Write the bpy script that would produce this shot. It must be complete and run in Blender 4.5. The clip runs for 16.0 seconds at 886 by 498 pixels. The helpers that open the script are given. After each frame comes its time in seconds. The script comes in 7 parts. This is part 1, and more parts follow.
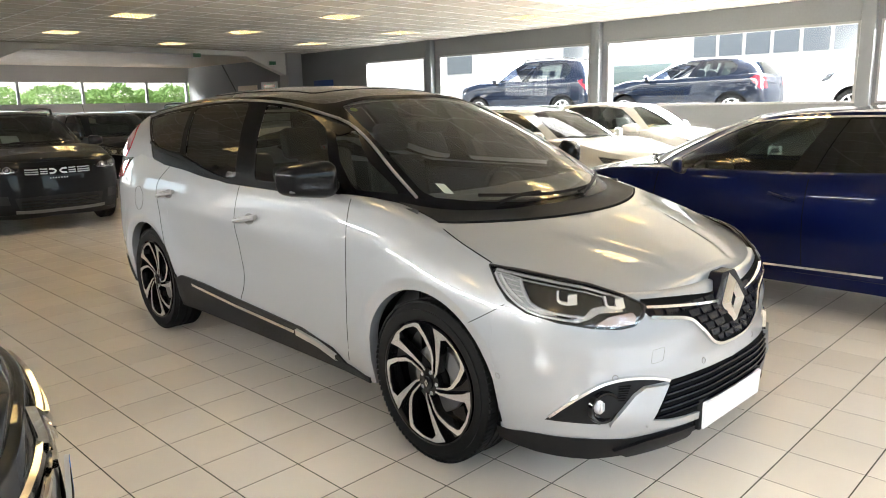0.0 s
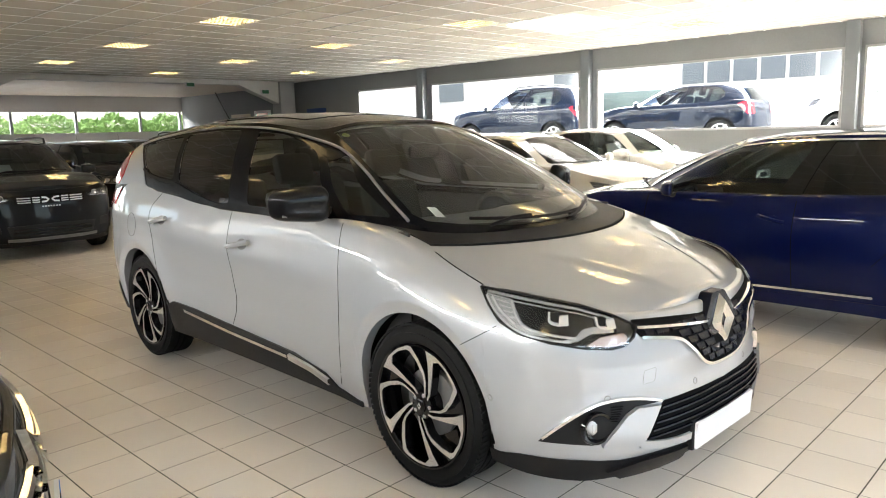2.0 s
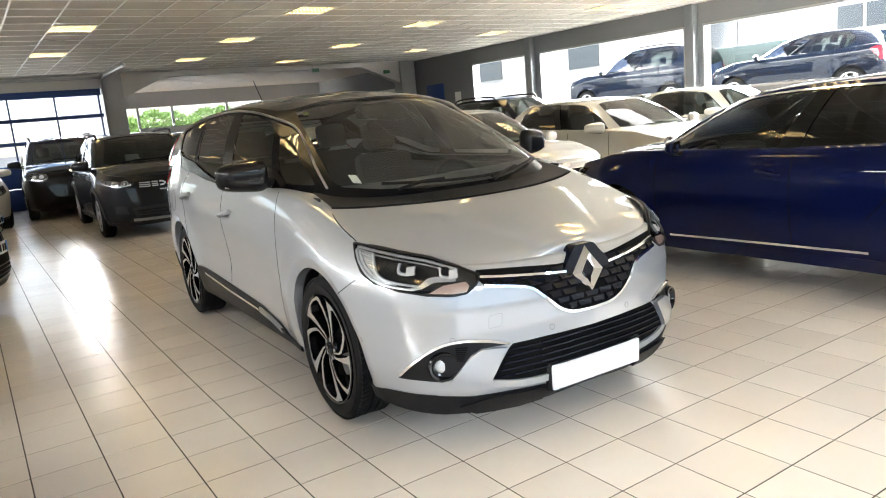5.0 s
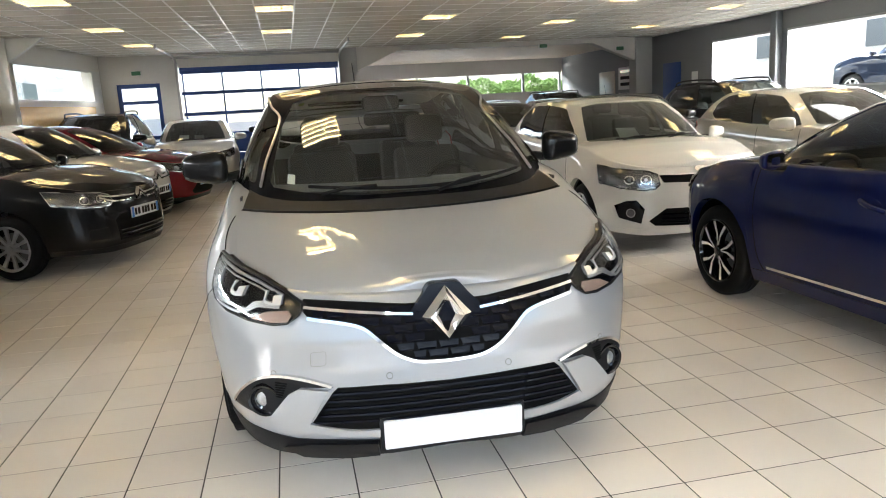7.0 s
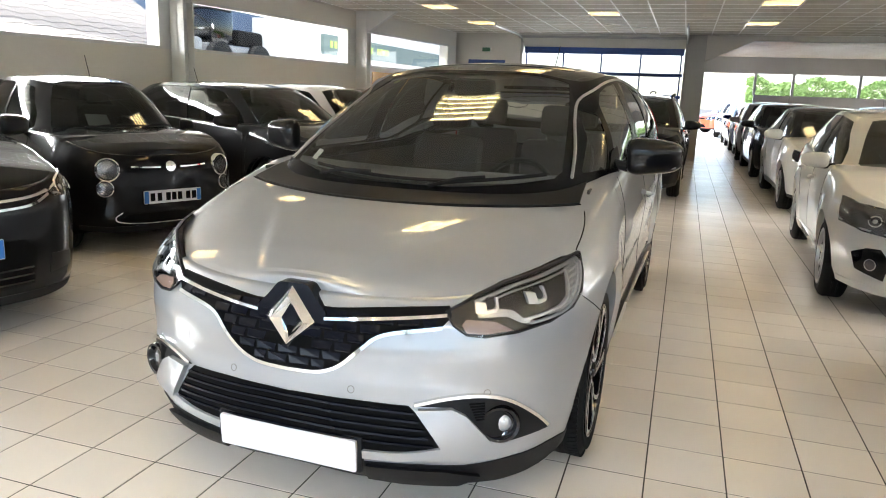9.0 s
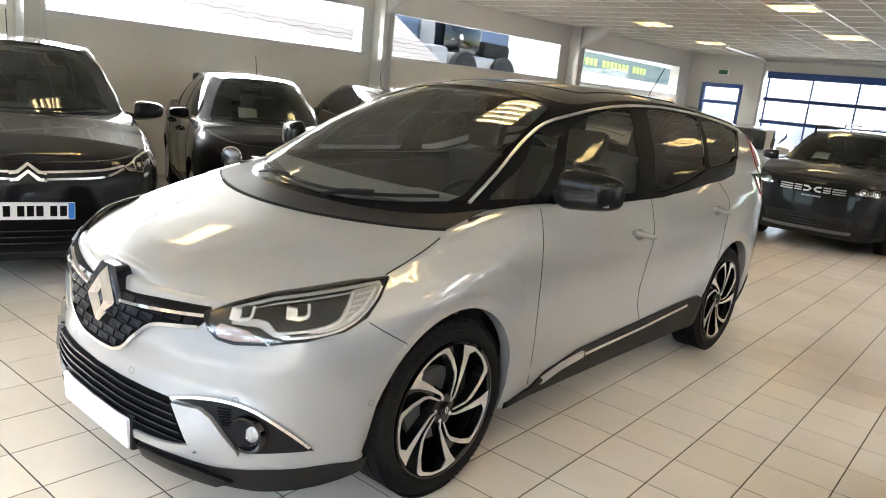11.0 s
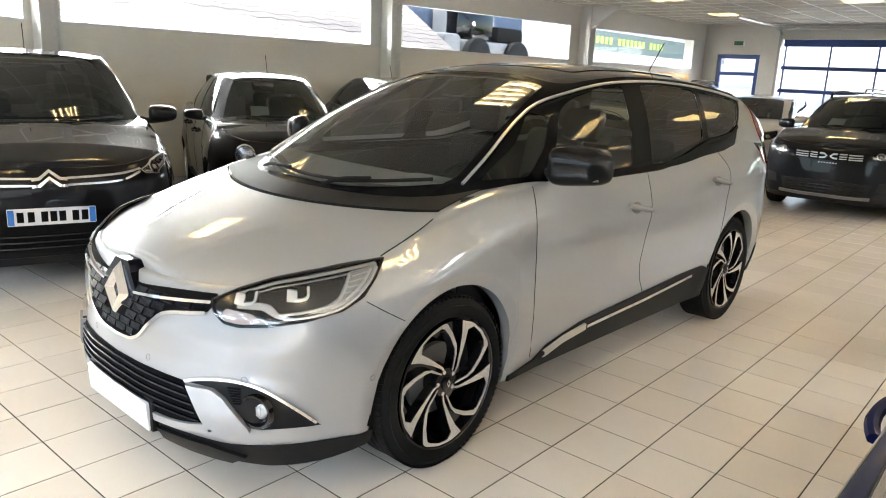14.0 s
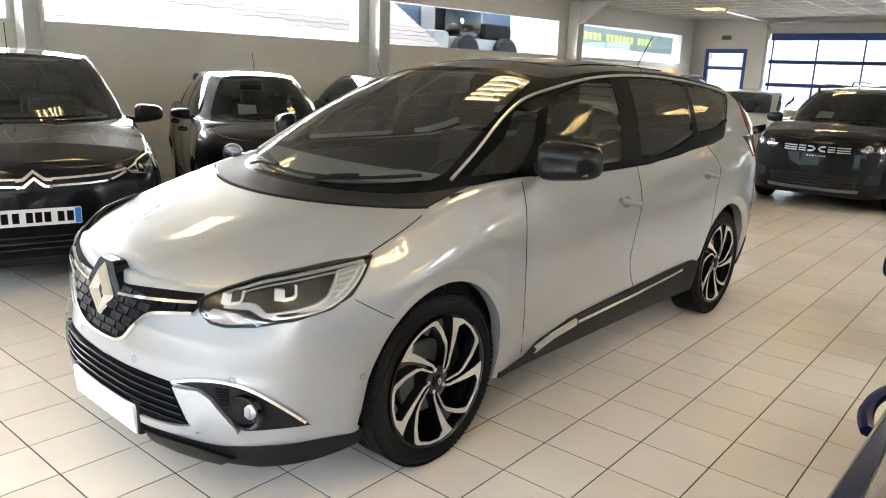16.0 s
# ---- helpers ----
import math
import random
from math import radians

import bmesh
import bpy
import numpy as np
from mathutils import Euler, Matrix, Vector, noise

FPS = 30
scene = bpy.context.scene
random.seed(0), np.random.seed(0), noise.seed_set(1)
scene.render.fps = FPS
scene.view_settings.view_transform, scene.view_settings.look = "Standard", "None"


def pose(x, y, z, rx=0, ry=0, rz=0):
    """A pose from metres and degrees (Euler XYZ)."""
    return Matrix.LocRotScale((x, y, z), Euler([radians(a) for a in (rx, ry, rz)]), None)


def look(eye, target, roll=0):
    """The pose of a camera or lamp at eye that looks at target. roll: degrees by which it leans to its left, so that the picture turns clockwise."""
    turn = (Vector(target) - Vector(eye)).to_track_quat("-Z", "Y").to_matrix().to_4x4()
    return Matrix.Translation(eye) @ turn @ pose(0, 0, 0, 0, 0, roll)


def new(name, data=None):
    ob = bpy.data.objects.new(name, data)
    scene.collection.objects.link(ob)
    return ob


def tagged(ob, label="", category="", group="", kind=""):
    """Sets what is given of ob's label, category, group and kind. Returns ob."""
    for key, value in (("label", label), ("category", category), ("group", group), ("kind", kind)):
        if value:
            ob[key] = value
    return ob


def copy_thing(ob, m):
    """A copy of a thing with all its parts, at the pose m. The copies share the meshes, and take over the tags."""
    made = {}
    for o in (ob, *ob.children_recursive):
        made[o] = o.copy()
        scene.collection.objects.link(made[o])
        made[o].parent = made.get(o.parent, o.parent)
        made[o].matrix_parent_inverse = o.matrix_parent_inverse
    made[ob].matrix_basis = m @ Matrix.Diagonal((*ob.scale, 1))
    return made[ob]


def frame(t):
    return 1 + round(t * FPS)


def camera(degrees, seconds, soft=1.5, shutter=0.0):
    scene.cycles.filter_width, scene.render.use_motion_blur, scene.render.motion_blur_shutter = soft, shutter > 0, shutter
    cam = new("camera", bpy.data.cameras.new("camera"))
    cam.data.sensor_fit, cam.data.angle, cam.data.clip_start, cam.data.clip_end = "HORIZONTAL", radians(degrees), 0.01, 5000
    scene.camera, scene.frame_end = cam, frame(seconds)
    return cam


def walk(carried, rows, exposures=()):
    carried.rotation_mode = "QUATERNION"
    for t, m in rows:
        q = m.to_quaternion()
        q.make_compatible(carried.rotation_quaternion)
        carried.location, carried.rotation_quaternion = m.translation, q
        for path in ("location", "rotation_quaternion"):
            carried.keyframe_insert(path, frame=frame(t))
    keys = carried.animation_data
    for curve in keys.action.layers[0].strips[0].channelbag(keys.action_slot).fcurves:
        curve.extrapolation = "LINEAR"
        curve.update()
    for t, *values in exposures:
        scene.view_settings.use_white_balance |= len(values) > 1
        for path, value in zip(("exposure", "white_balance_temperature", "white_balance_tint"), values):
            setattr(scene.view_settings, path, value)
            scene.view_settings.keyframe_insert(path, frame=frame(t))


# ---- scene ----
cam = camera(63.20, 16.0, 1.0)
# seconds, place, yaw to the left of +y, pitch, roll
ROWS = [
    (0, -2.899, -2.072, 1.527, -45.40, -11.48, -1.23),
    (0.5, -2.897, -2.090, 1.523, -44.96, -11.10, -1.74),
    (1, -2.898, -2.104, 1.529, -45.19, -11.03, -2.62),
    (1.5, -2.909, -2.106, 1.524, -45.16, -10.80, -1.84),
    (2, -2.910, -2.092, 1.514, -45.99, -9.37, -1.56),
    (2.5, -2.904, -2.103, 1.473, -46.95, -11.49, -1.25),
    (3, -2.854, -2.245, 1.460, -42.18, -11.81, -1.75),
    (3.5, -2.791, -2.457, 1.425, -40.02, -12.24, -0.40),
    (3.7, -2.773, -2.559, 1.428, -39.16, -11.73, -2.04),
    (5.8, -1.589, -3.373, 1.452, -25.24, -10.68, -2.78),
    (6, -1.412, -3.409, 1.441, -21.51, -10.57, -1.39),
    (6.5, -1.003, -3.440, 1.440, -14.63, -10.18, -0.66),
    (7, -0.532, -3.375, 1.462, -11.56, -11.38, -3.12),
    (7.5, -0.111, -3.288, 1.449, -4.66, -12.17, -0.49),
    (8, 0.281, -3.153, 1.426, 1.56, -13.31, 0.90),
    (8.5, 0.703, -3.015, 1.444, 9.01, -12.04, -1.45),
    (9, 1.135, -2.896, 1.451, 17.91, -12.26, 2.13),
    (9.2, 1.315, -2.798, 1.462, 20.37, -13.07, 0.09),
    (11.3, 2.533, -2.046, 1.554, 41.53, -12.52, 4.41),
    (11.5, 2.574, -2.047, 1.554, 42.49, -12.63, 2.44),
    (12, 2.570, -2.056, 1.552, 40.23, -13.35, 2.96),
    (12.5, 2.586, -2.078, 1.555, 40.47, -12.49, 3.22),
    (13, 2.596, -2.083, 1.553, 40.46, -13.03, 2.68),
    (13.5, 2.601, -2.080, 1.552, 40.47, -13.40, 2.49),
    (14, 2.599, -2.079, 1.552, 40.74, -13.60, 2.63),
    (14.5, 2.600, -2.077, 1.552, 41.12, -13.36, 2.52),
    (15, 2.604, -2.073, 1.552, 41.70, -13.58, 2.04),
    (15.5, 2.591, -2.072, 1.545, 41.67, -13.88, 2.31),
    (16, 2.589, -2.056, 1.543, 40.01, -13.77, 2.12),
]
walk(cam, [(t, pose(x, y, z, 90 + pitch, 0, yaw) @ pose(0, 0, 0, 0, 0, roll)) for t, x, y, z, yaw, pitch, roll in ROWS], [(0.0, 1.83, 6420, 9), (3.7, 1.83, 6420, 9), (6.0, 1.83, 6220, 9), (8.0, 1.85, 6220, 9), (9.2, 1.93, 6220, 9), (11.3, 2.11, 6220, 9), (16.0, 2.11, 6220, 9)])
# ---- light ----
world = bpy.data.worlds.new("sky")
scene.world = world
world.use_nodes = True
wn, wl = world.node_tree.nodes, world.node_tree.links
sky = wn.new("ShaderNodeTexSky")
sky.sky_type = "NISHITA"
sky.sun_disc = False
sky.sun_elevation, sky.sun_rotation = radians(68), radians(304)
wl.new(sky.outputs[0], wn["Background"].inputs[0])
wn["Background"].inputs[1].default_value = 0.125
sun = new("sun", bpy.data.lights.new("sun", "SUN"))
sun.data.energy, sun.data.angle, sun.data.color = 3.4, radians(0.53), (1.0, 0.95, 0.87)
sun.matrix_basis = look((0, 0, 0), (0.31, 0.21, -0.927))


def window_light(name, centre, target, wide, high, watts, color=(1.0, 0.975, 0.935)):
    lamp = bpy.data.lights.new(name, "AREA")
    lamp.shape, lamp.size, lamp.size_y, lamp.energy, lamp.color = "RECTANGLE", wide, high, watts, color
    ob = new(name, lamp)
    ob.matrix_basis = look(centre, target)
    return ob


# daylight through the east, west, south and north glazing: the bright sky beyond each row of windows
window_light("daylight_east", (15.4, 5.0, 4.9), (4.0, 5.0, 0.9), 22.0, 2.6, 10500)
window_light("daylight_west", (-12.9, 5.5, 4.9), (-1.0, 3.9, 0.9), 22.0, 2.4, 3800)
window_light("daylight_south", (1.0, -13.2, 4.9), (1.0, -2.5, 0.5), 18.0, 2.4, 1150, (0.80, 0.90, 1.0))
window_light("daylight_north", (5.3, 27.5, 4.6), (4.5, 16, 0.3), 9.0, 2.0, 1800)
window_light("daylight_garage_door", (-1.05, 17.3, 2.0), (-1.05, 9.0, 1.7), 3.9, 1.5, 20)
# ---- materials ----
def nodes_of(name):
    m = bpy.data.materials.new(name)
    m.use_nodes = True
    return m, m.node_tree.nodes, m.node_tree.links, m.node_tree.nodes["Principled BSDF"]


def plain(name, color, rough=0.5, metal=0.0, coat=0.0, spec=0.5, grain=0.0, scale=40.0, bump=0.0):
    """A surface of one colour with uneven gloss and, where asked, grain in its colour and relief."""
    m, n, l, b = nodes_of(name)
    b.inputs["Base Color"].default_value = (*color, 1)
    b.inputs["Metallic"].default_value = metal
    b.inputs["Roughness"].default_value = rough
    b.inputs["Coat Weight"].default_value = coat
    b.inputs["Coat Roughness"].default_value = 0.02
    b.inputs["Specular IOR Level"].default_value = spec
    if grain or bump:
        co = n.new("ShaderNodeTexCoord")
        big = n.new("ShaderNodeTexNoise")
        big.inputs["Scale"].default_value = scale
        big.inputs["Detail"].default_value = 5
        l.new(co.outputs["Object"], big.inputs["Vector"])
        if grain:
            mix = n.new("ShaderNodeMix")
            mix.data_type = "RGBA"
            mix.inputs[6].default_value = (*[c * (1 - grain) for c in color], 1)
            mix.inputs[7].default_value = (*[min(1, c * (1 + grain)) for c in color], 1)
            l.new(big.outputs["Fac"], mix.inputs[0])
            l.new(mix.outputs[2], b.inputs["Base Color"])
            mr = n.new("ShaderNodeMapRange")
            mr.inputs[3].default_value = max(0, rough - 0.12)
            mr.inputs[4].default_value = min(1, rough + 0.12)
            l.new(big.outputs["Fac"], mr.inputs[0])
            l.new(mr.outputs[0], b.inputs["Roughness"])
        if bump:
            bp = n.new("ShaderNodeBump")
            bp.inputs["Strength"].default_value = bump
            bp.inputs["Distance"].default_value = 0.004
            l.new(big.outputs["Fac"], bp.inputs["Height"])
            l.new(bp.outputs[0], b.inputs["Normal"])
    return m


def paint(name, color, metal=0.0, rough=0.4, flake=0.12):
    """Car paint: a coloured, finely flaked base under clear lacquer with a slight orange-peel."""
    m, n, l, b = nodes_of(name)
    co = n.new("ShaderNodeTexCoord")
    fl = n.new("ShaderNodeTexNoise")
    fl.inputs["Scale"].default_value = 900
    dust = n.new("ShaderNodeTexNoise")
    dust.inputs["Scale"].default_value = 3.0
    dust.inputs["Detail"].default_value = 6
    mix = n.new("ShaderNodeMix")
    mix.data_type = "RGBA"
    mix.inputs[6].default_value = (*[c * (1 - flake) for c in color], 1)
    mix.inputs[7].default_value = (*[min(1, c * (1 + flake)) for c in color], 1)
    l.new(co.outputs["Object"], fl.inputs["Vector"])
    l.new(co.outputs["Object"], dust.inputs["Vector"])
    l.new(fl.outputs["Fac"], mix.inputs[0])
    l.new(mix.outputs[2], b.inputs["Base Color"])
    mr = n.new("ShaderNodeMapRange")
    mr.inputs[3].default_value = 0.0
    mr.inputs[4].default_value = 0.02
    l.new(dust.outputs["Fac"], mr.inputs[0])
    l.new(mr.outputs[0], b.inputs["Coat Roughness"])
    b.inputs["Metallic"].default_value = metal
    b.inputs["Roughness"].default_value = rough
    b.inputs["Coat Weight"].default_value = 1.0
    b.inputs["Coat IOR"].default_value = 1.85 if max(color) > 0.2 else 1.33
    b.inputs["Specular IOR Level"].default_value = 0.5 if max(color) > 0.2 else 0.05
    return m


def pane(name, tint, gloss=1.0, index=1.55):
    """Thin glass: clear tinted sheet that mirrors more at a flat angle."""
    m = bpy.data.materials.new(name)
    m.use_nodes = True
    n, l = m.node_tree.nodes, m.node_tree.links
    n.remove(n["Principled BSDF"])
    tr, gl, fr, mx = n.new("ShaderNodeBsdfTransparent"), n.new("ShaderNodeBsdfGlossy"), n.new("ShaderNodeFresnel"), n.new("ShaderNodeMixShader")
    tr.inputs[0].default_value = (*tint, 1)
    gl.inputs["Roughness"].default_value = 0.01
    gl.inputs[0].default_value = (gloss, gloss, gloss, 1)
    fr.inputs[0].default_value = index
    l.new(fr.outputs[0], mx.inputs[0])
    l.new(tr.outputs[0], mx.inputs[1])
    l.new(gl.outputs[0], mx.inputs[2])
    l.new(mx.outputs[0], n["Material Output"].inputs[0])
    return m


def glow(name, color, strength):
    m, n, l, b = nodes_of(name)
    b.inputs["Base Color"].default_value = (*color, 1)
    b.inputs["Emission Color"].default_value = (*color, 1)
    b.inputs["Emission Strength"].default_value = strength
    return m


PEARL = paint("pearl_grey_paint", (0.318, 0.329, 0.347), 0.28, 0.40, 0.10)
BLACK = paint("black_paint", (0.006, 0.006, 0.007), 0.0, 0.4)
NIGHT = paint("dark_grey_paint", (0.009, 0.010, 0.012), 0.2, 0.4)
BLUE = paint("blue_paint", (0.002, 0.006, 0.050), 0.35, 0.4)
WHITE = paint("white_paint", (0.57, 0.56, 0.535), 0.0, 0.45, 0.02)
CREAM = paint("cream_paint", (0.35, 0.335, 0.295), 0.3, 0.45, 0.05)
RED = paint("red_paint", (0.13, 0.003, 0.010), 0.2, 0.4)
ORANGE = paint("orange_paint", (0.6, 0.08, 0.01), 0.1, 0.4)
SILVER = paint("silver_paint", (0.42, 0.43, 0.44), 0.5, 0.4)
PIANO = plain("piano_black_plastic", (0.004, 0.004, 0.005), 0.06)
PILLAR = plain("pillar_black_film", (0.004, 0.004, 0.005), 0.25, spec=0.1)
MATT = plain("matt_black_plastic", (0.008, 0.008, 0.009), 0.5, spec=0.2, grain=0.25, scale=300, bump=0.15)
GREYPL = plain("grey_plastic", (0.14, 0.14, 0.14), 0.5, grain=0.1, scale=200)
RUBBER = plain("tyre_rubber", (0.008, 0.008, 0.008), 0.75, spec=0.15, grain=0.3, scale=60, bump=0.2)
CHROME = plain("chrome", (0.78, 0.78, 0.78), 0.08, 1.0)
SATIN = plain("satin_metal", (0.62, 0.62, 0.63), 0.28, 1.0)
CUT = plain("machined_alloy", (0.72, 0.72, 0.73), 0.22, 0.9)
ALLOY = plain("silver_alloy", (0.45, 0.45, 0.46), 0.32, 0.8)
# shade in gaps, intakes and wheel wells put into a near-black; also black parts
SHADE = plain("shade_and_plain_black", (0.004, 0.004, 0.004), 0.9, spec=0.1)
CLOTH = plain("seat_cloth", (0.05, 0.05, 0.048), 0.9, grain=0.3, scale=120, bump=0.3)
LINER = plain("headliner_cloth", (0.45, 0.44, 0.41), 0.9, grain=0.1, scale=80)
PLATEW = plain("plate_white", (0.70, 0.70, 0.73), 0.35, grain=0.02, scale=6)
PLATEB = plain("plate_blue", (0.03, 0.16, 0.52), 0.35)
LAMPBOWL = plain("lamp_bowl", (0.22, 0.22, 0.23), 0.18, 0.85)
LAMPW = plain("lamp_reflector", (0.58, 0.59, 0.61), 0.2, 0.55)
GRILLEB = plain("grille_black", (0.003, 0.004, 0.009), 0.25, spec=0.18)
LAMPSIL = plain("lamp_silver", (0.48, 0.49, 0.50), 0.24, 0.65)
TUB = plain("cabin_lining", (0.03, 0.03, 0.03), 0.8, grain=0.2, scale=20)
AMBER = plain("amber_lens", (0.36, 0.25, 0.20), 0.2)
REDLENS = plain("red_lens", (0.30, 0.008, 0.012), 0.1, coat=1.0)
PAPER = plain("paper", (0.75, 0.76, 0.74), 0.7, grain=0.03, scale=30)
LIME = plain("lime_sticker", (0.35, 0.45, 0.10), 0.6)
GLASS = pane("tinted_glass", (0.86, 0.93, 0.87), 1.0, 1.65)
STOCKGLASS = pane("green_glass", (0.24, 0.285, 0.265))
SIDEGLASS = pane("side_glass", (0.36, 0.42, 0.37))
PRIVACY = pane("privacy_glass", (0.14, 0.15, 0.15))
DARKGLASS = pane("dark_glass", (0.045, 0.048, 0.05))
CLEAR = pane("clear_lens", (0.93, 0.94, 0.95), 0.6)


# ---- mesh helpers ----
def finish(name, bm, material, parent=None, label="", smooth=True, kind="", core=None):
    """Links a bmesh as one object; core: a point that its faces turn away from."""
    me = bpy.data.meshes.new(name)
    bmesh.ops.recalc_face_normals(bm, faces=bm.faces)
    if core is not None:
        c = Vector(core)
        if sum(f.normal.dot((f.calc_center_median() - c).normalized()) * f.calc_area() for f in bm.faces) < 0:
            bmesh.ops.reverse_faces(bm, faces=bm.faces)
    for f in bm.faces:
        f.smooth = smooth
    bm.to_mesh(me)
    bm.free()
    for m in material if isinstance(material, (list, tuple)) else [material]:
        me.materials.append(m)
    ob = new(name, me)
    if smooth:
        me.set_sharp_from_angle(angle=radians(38))
    if parent is not None:
        ob.parent = parent
    return tagged(ob, label, kind=kind)


def part(name, bm, material, parent, label="", smooth=True, core=None):
    return finish(name, bm, material, parent, label, smooth, "", core)


def add_box(bm, x0, x1, y0, y1, z0, z1, bevel=0.0, m=None):
    g = bmesh.ops.create_cube(bm, size=1)["verts"]
    for v in g:
        v.co = Vector(((x0 + x1) / 2 + v.co.x * (x1 - x0), (y0 + y1) / 2 + v.co.y * (y1 - y0), (z0 + z1) / 2 + v.co.z * (z1 - z0)))
    if bevel:
        es = list({e for v in g for e in v.link_edges})
        r = bmesh.ops.bevel(bm, geom=es, offset=bevel, segments=2, profile=0.5, affect="EDGES")
        g = list({v for f in r["faces"] for v in f.verts} | {v for v in g if v.is_valid})
    if m is not None:
        bmesh.ops.transform(bm, matrix=m, verts=[v for v in g if v.is_valid])
    return g


def boxed(name, dims, material, parent=None, bevel=0.0, label="", kind="", m=None):
    bm = bmesh.new()
    add_box(bm, *dims, bevel=bevel, m=m)
    return finish(name, bm, material, parent, label, bevel > 0, kind)


def tube(bm, pts, r, sides=6, closed=False, flat=1.0):
    """A round bar along pts; flat squeezes it along its second axis."""
    pts = [Vector(p) for p in pts]
    n, rings = len(pts), []
    for i, p in enumerate(pts):
        a, b = pts[i - 1 if (i or closed) else 0], pts[(i + 1) % n if (i < n - 1 or closed) else n - 1]
        d = (b - a).normalized()
        side = d.cross(Vector((0, 0, 1)))
        side = side.normalized() if side.length > 0.05 else d.cross(Vector((1, 0, 0))).normalized()
        up = side.cross(d)
        rings.append([bm.verts.new(p + side * math.cos(k / sides * 2 * math.pi) * r + up * math.sin(k / sides * 2 * math.pi) * r * flat) for k in range(sides)])
    for i in range(n if closed else n - 1):
        q, w = rings[i], rings[(i + 1) % n]
        for k in range(sides):
            bm.faces.new((q[k], q[(k + 1) % sides], w[(k + 1) % sides], w[k]))
    if not closed:
        bm.faces.new(rings[0][::-1])
        bm.faces.new(rings[-1])


def catmull(pts, per=6, closed=False):
    pts = [np.array(p, float) for p in pts]
    n, out = len(pts), []
    for i in range(n if closed else n - 1):
        if closed:
            a, b, c, d = pts[i - 1], pts[i], pts[(i + 1) % n], pts[(i + 2) % n]
        else:
            b, c = pts[i], pts[i + 1]
            a, d = pts[i - 1] if i else 2 * b - c, pts[i + 2] if i + 2 < n else 2 * c - b
        for k in range(per):
            t = k / per
            out.append(0.5 * (2 * b + (c - a) * t + (2 * a - 5 * b + 4 * c - d) * t * t + (3 * b - a - 3 * c + d) * t ** 3))
    if not closed:
        out.append(pts[-1])
    return out


def rounded(poly, r, n=4):
    """A polygon with its corners cut round, by at most r."""
    out, k = [], len(poly)
    P = [Vector((float(p[0]), float(p[1]))) for p in poly]
    for i in range(k):
        a, b, c = P[i - 1], P[i], P[(i + 1) % k]
        q = min(r, (a - b).length * 0.45, (c - b).length * 0.45)
        s, e = b + (a - b).normalized() * q, b + (c - b).normalized() * q
        for j in range(n + 1):
            t = j / n
            out.append(tuple(s * (1 - t) ** 2 + b * 2 * t * (1 - t) + e * t * t))
    return out


def sheet(bm, outer, holes, fn, step, off=0.0, depth=0.0):
    """Fills an outline (with holes) in a surface's own two coordinates, follows the surface fn(u, v, off), and turns the rim inwards by depth."""
    fl = bmesh.new()
    for loop in [outer, *holes]:
        vs = [fl.verts.new((float(p[0]), float(p[1]), 0)) for p in loop]
        for i in range(len(vs)):
            fl.edges.new((vs[i - 1], vs[i]))
    bmesh.ops.triangle_fill(fl, use_beauty=True, use_dissolve=False, edges=fl.edges[:])
    us, vs_ = [p[0] for p in outer], [p[1] for p in outer]
    for lo, hi, st, ax in ((min(us), max(us), step[0], 0), (min(vs_), max(vs_), step[1], 1)):
        k = math.floor(lo / st) + 1
        while k * st < hi - 1e-6:
            co, no = [0, 0, 0], [0, 0, 0]
            co[ax], no[ax] = k * st, 1
            bmesh.ops.bisect_plane(fl, geom=fl.verts[:] + fl.edges[:] + fl.faces[:], plane_co=co, plane_no=no, dist=1e-6)
            k += 1
    made = {v: bm.verts.new(fn(v.co.x, v.co.y, off)) for v in fl.verts}
    low = {}
    for f in fl.faces:
        try:
            bm.faces.new([made[v] for v in f.verts])
        except ValueError:
            pass
    if depth:
        for e in fl.edges:
            if len(e.link_faces) == 1:
                a, b = e.verts
                for q in (a, b):
                    if q not in low:
                        low[q] = bm.verts.new(fn(q.co.x, q.co.y, off - depth))
                try:
                    bm.faces.new((made[a], made[b], low[b], low[a]))
                except ValueError:
                    pass
    fl.free()


def ribbon(bm, path, half, fn, off=0.0, depth=0.004):
    """A narrow strip along a path on a surface: shut lines, chrome strips, seams."""
    path = [np.array(p, float) for p in path]
    rows = []
    for i, p in enumerate(path):
        d = path[min(i + 1, len(path) - 1)] - path[max(i - 1, 0)]
        d = d / (np.hypot(*d) + 1e-9)
        nrm = np.array([-d[1], d[0]]) * half
        rows.append([bm.verts.new(fn(*(p + nrm), off - depth)), bm.verts.new(fn(*(p + nrm * 0.8), off)), bm.verts.new(fn(*(p - nrm * 0.8), off)), bm.verts.new(fn(*(p - nrm), off - depth))])
    for a, b in zip(rows, rows[1:]):
        for k in range(3):
            bm.faces.new((a[k], a[k + 1], b[k + 1], b[k]))


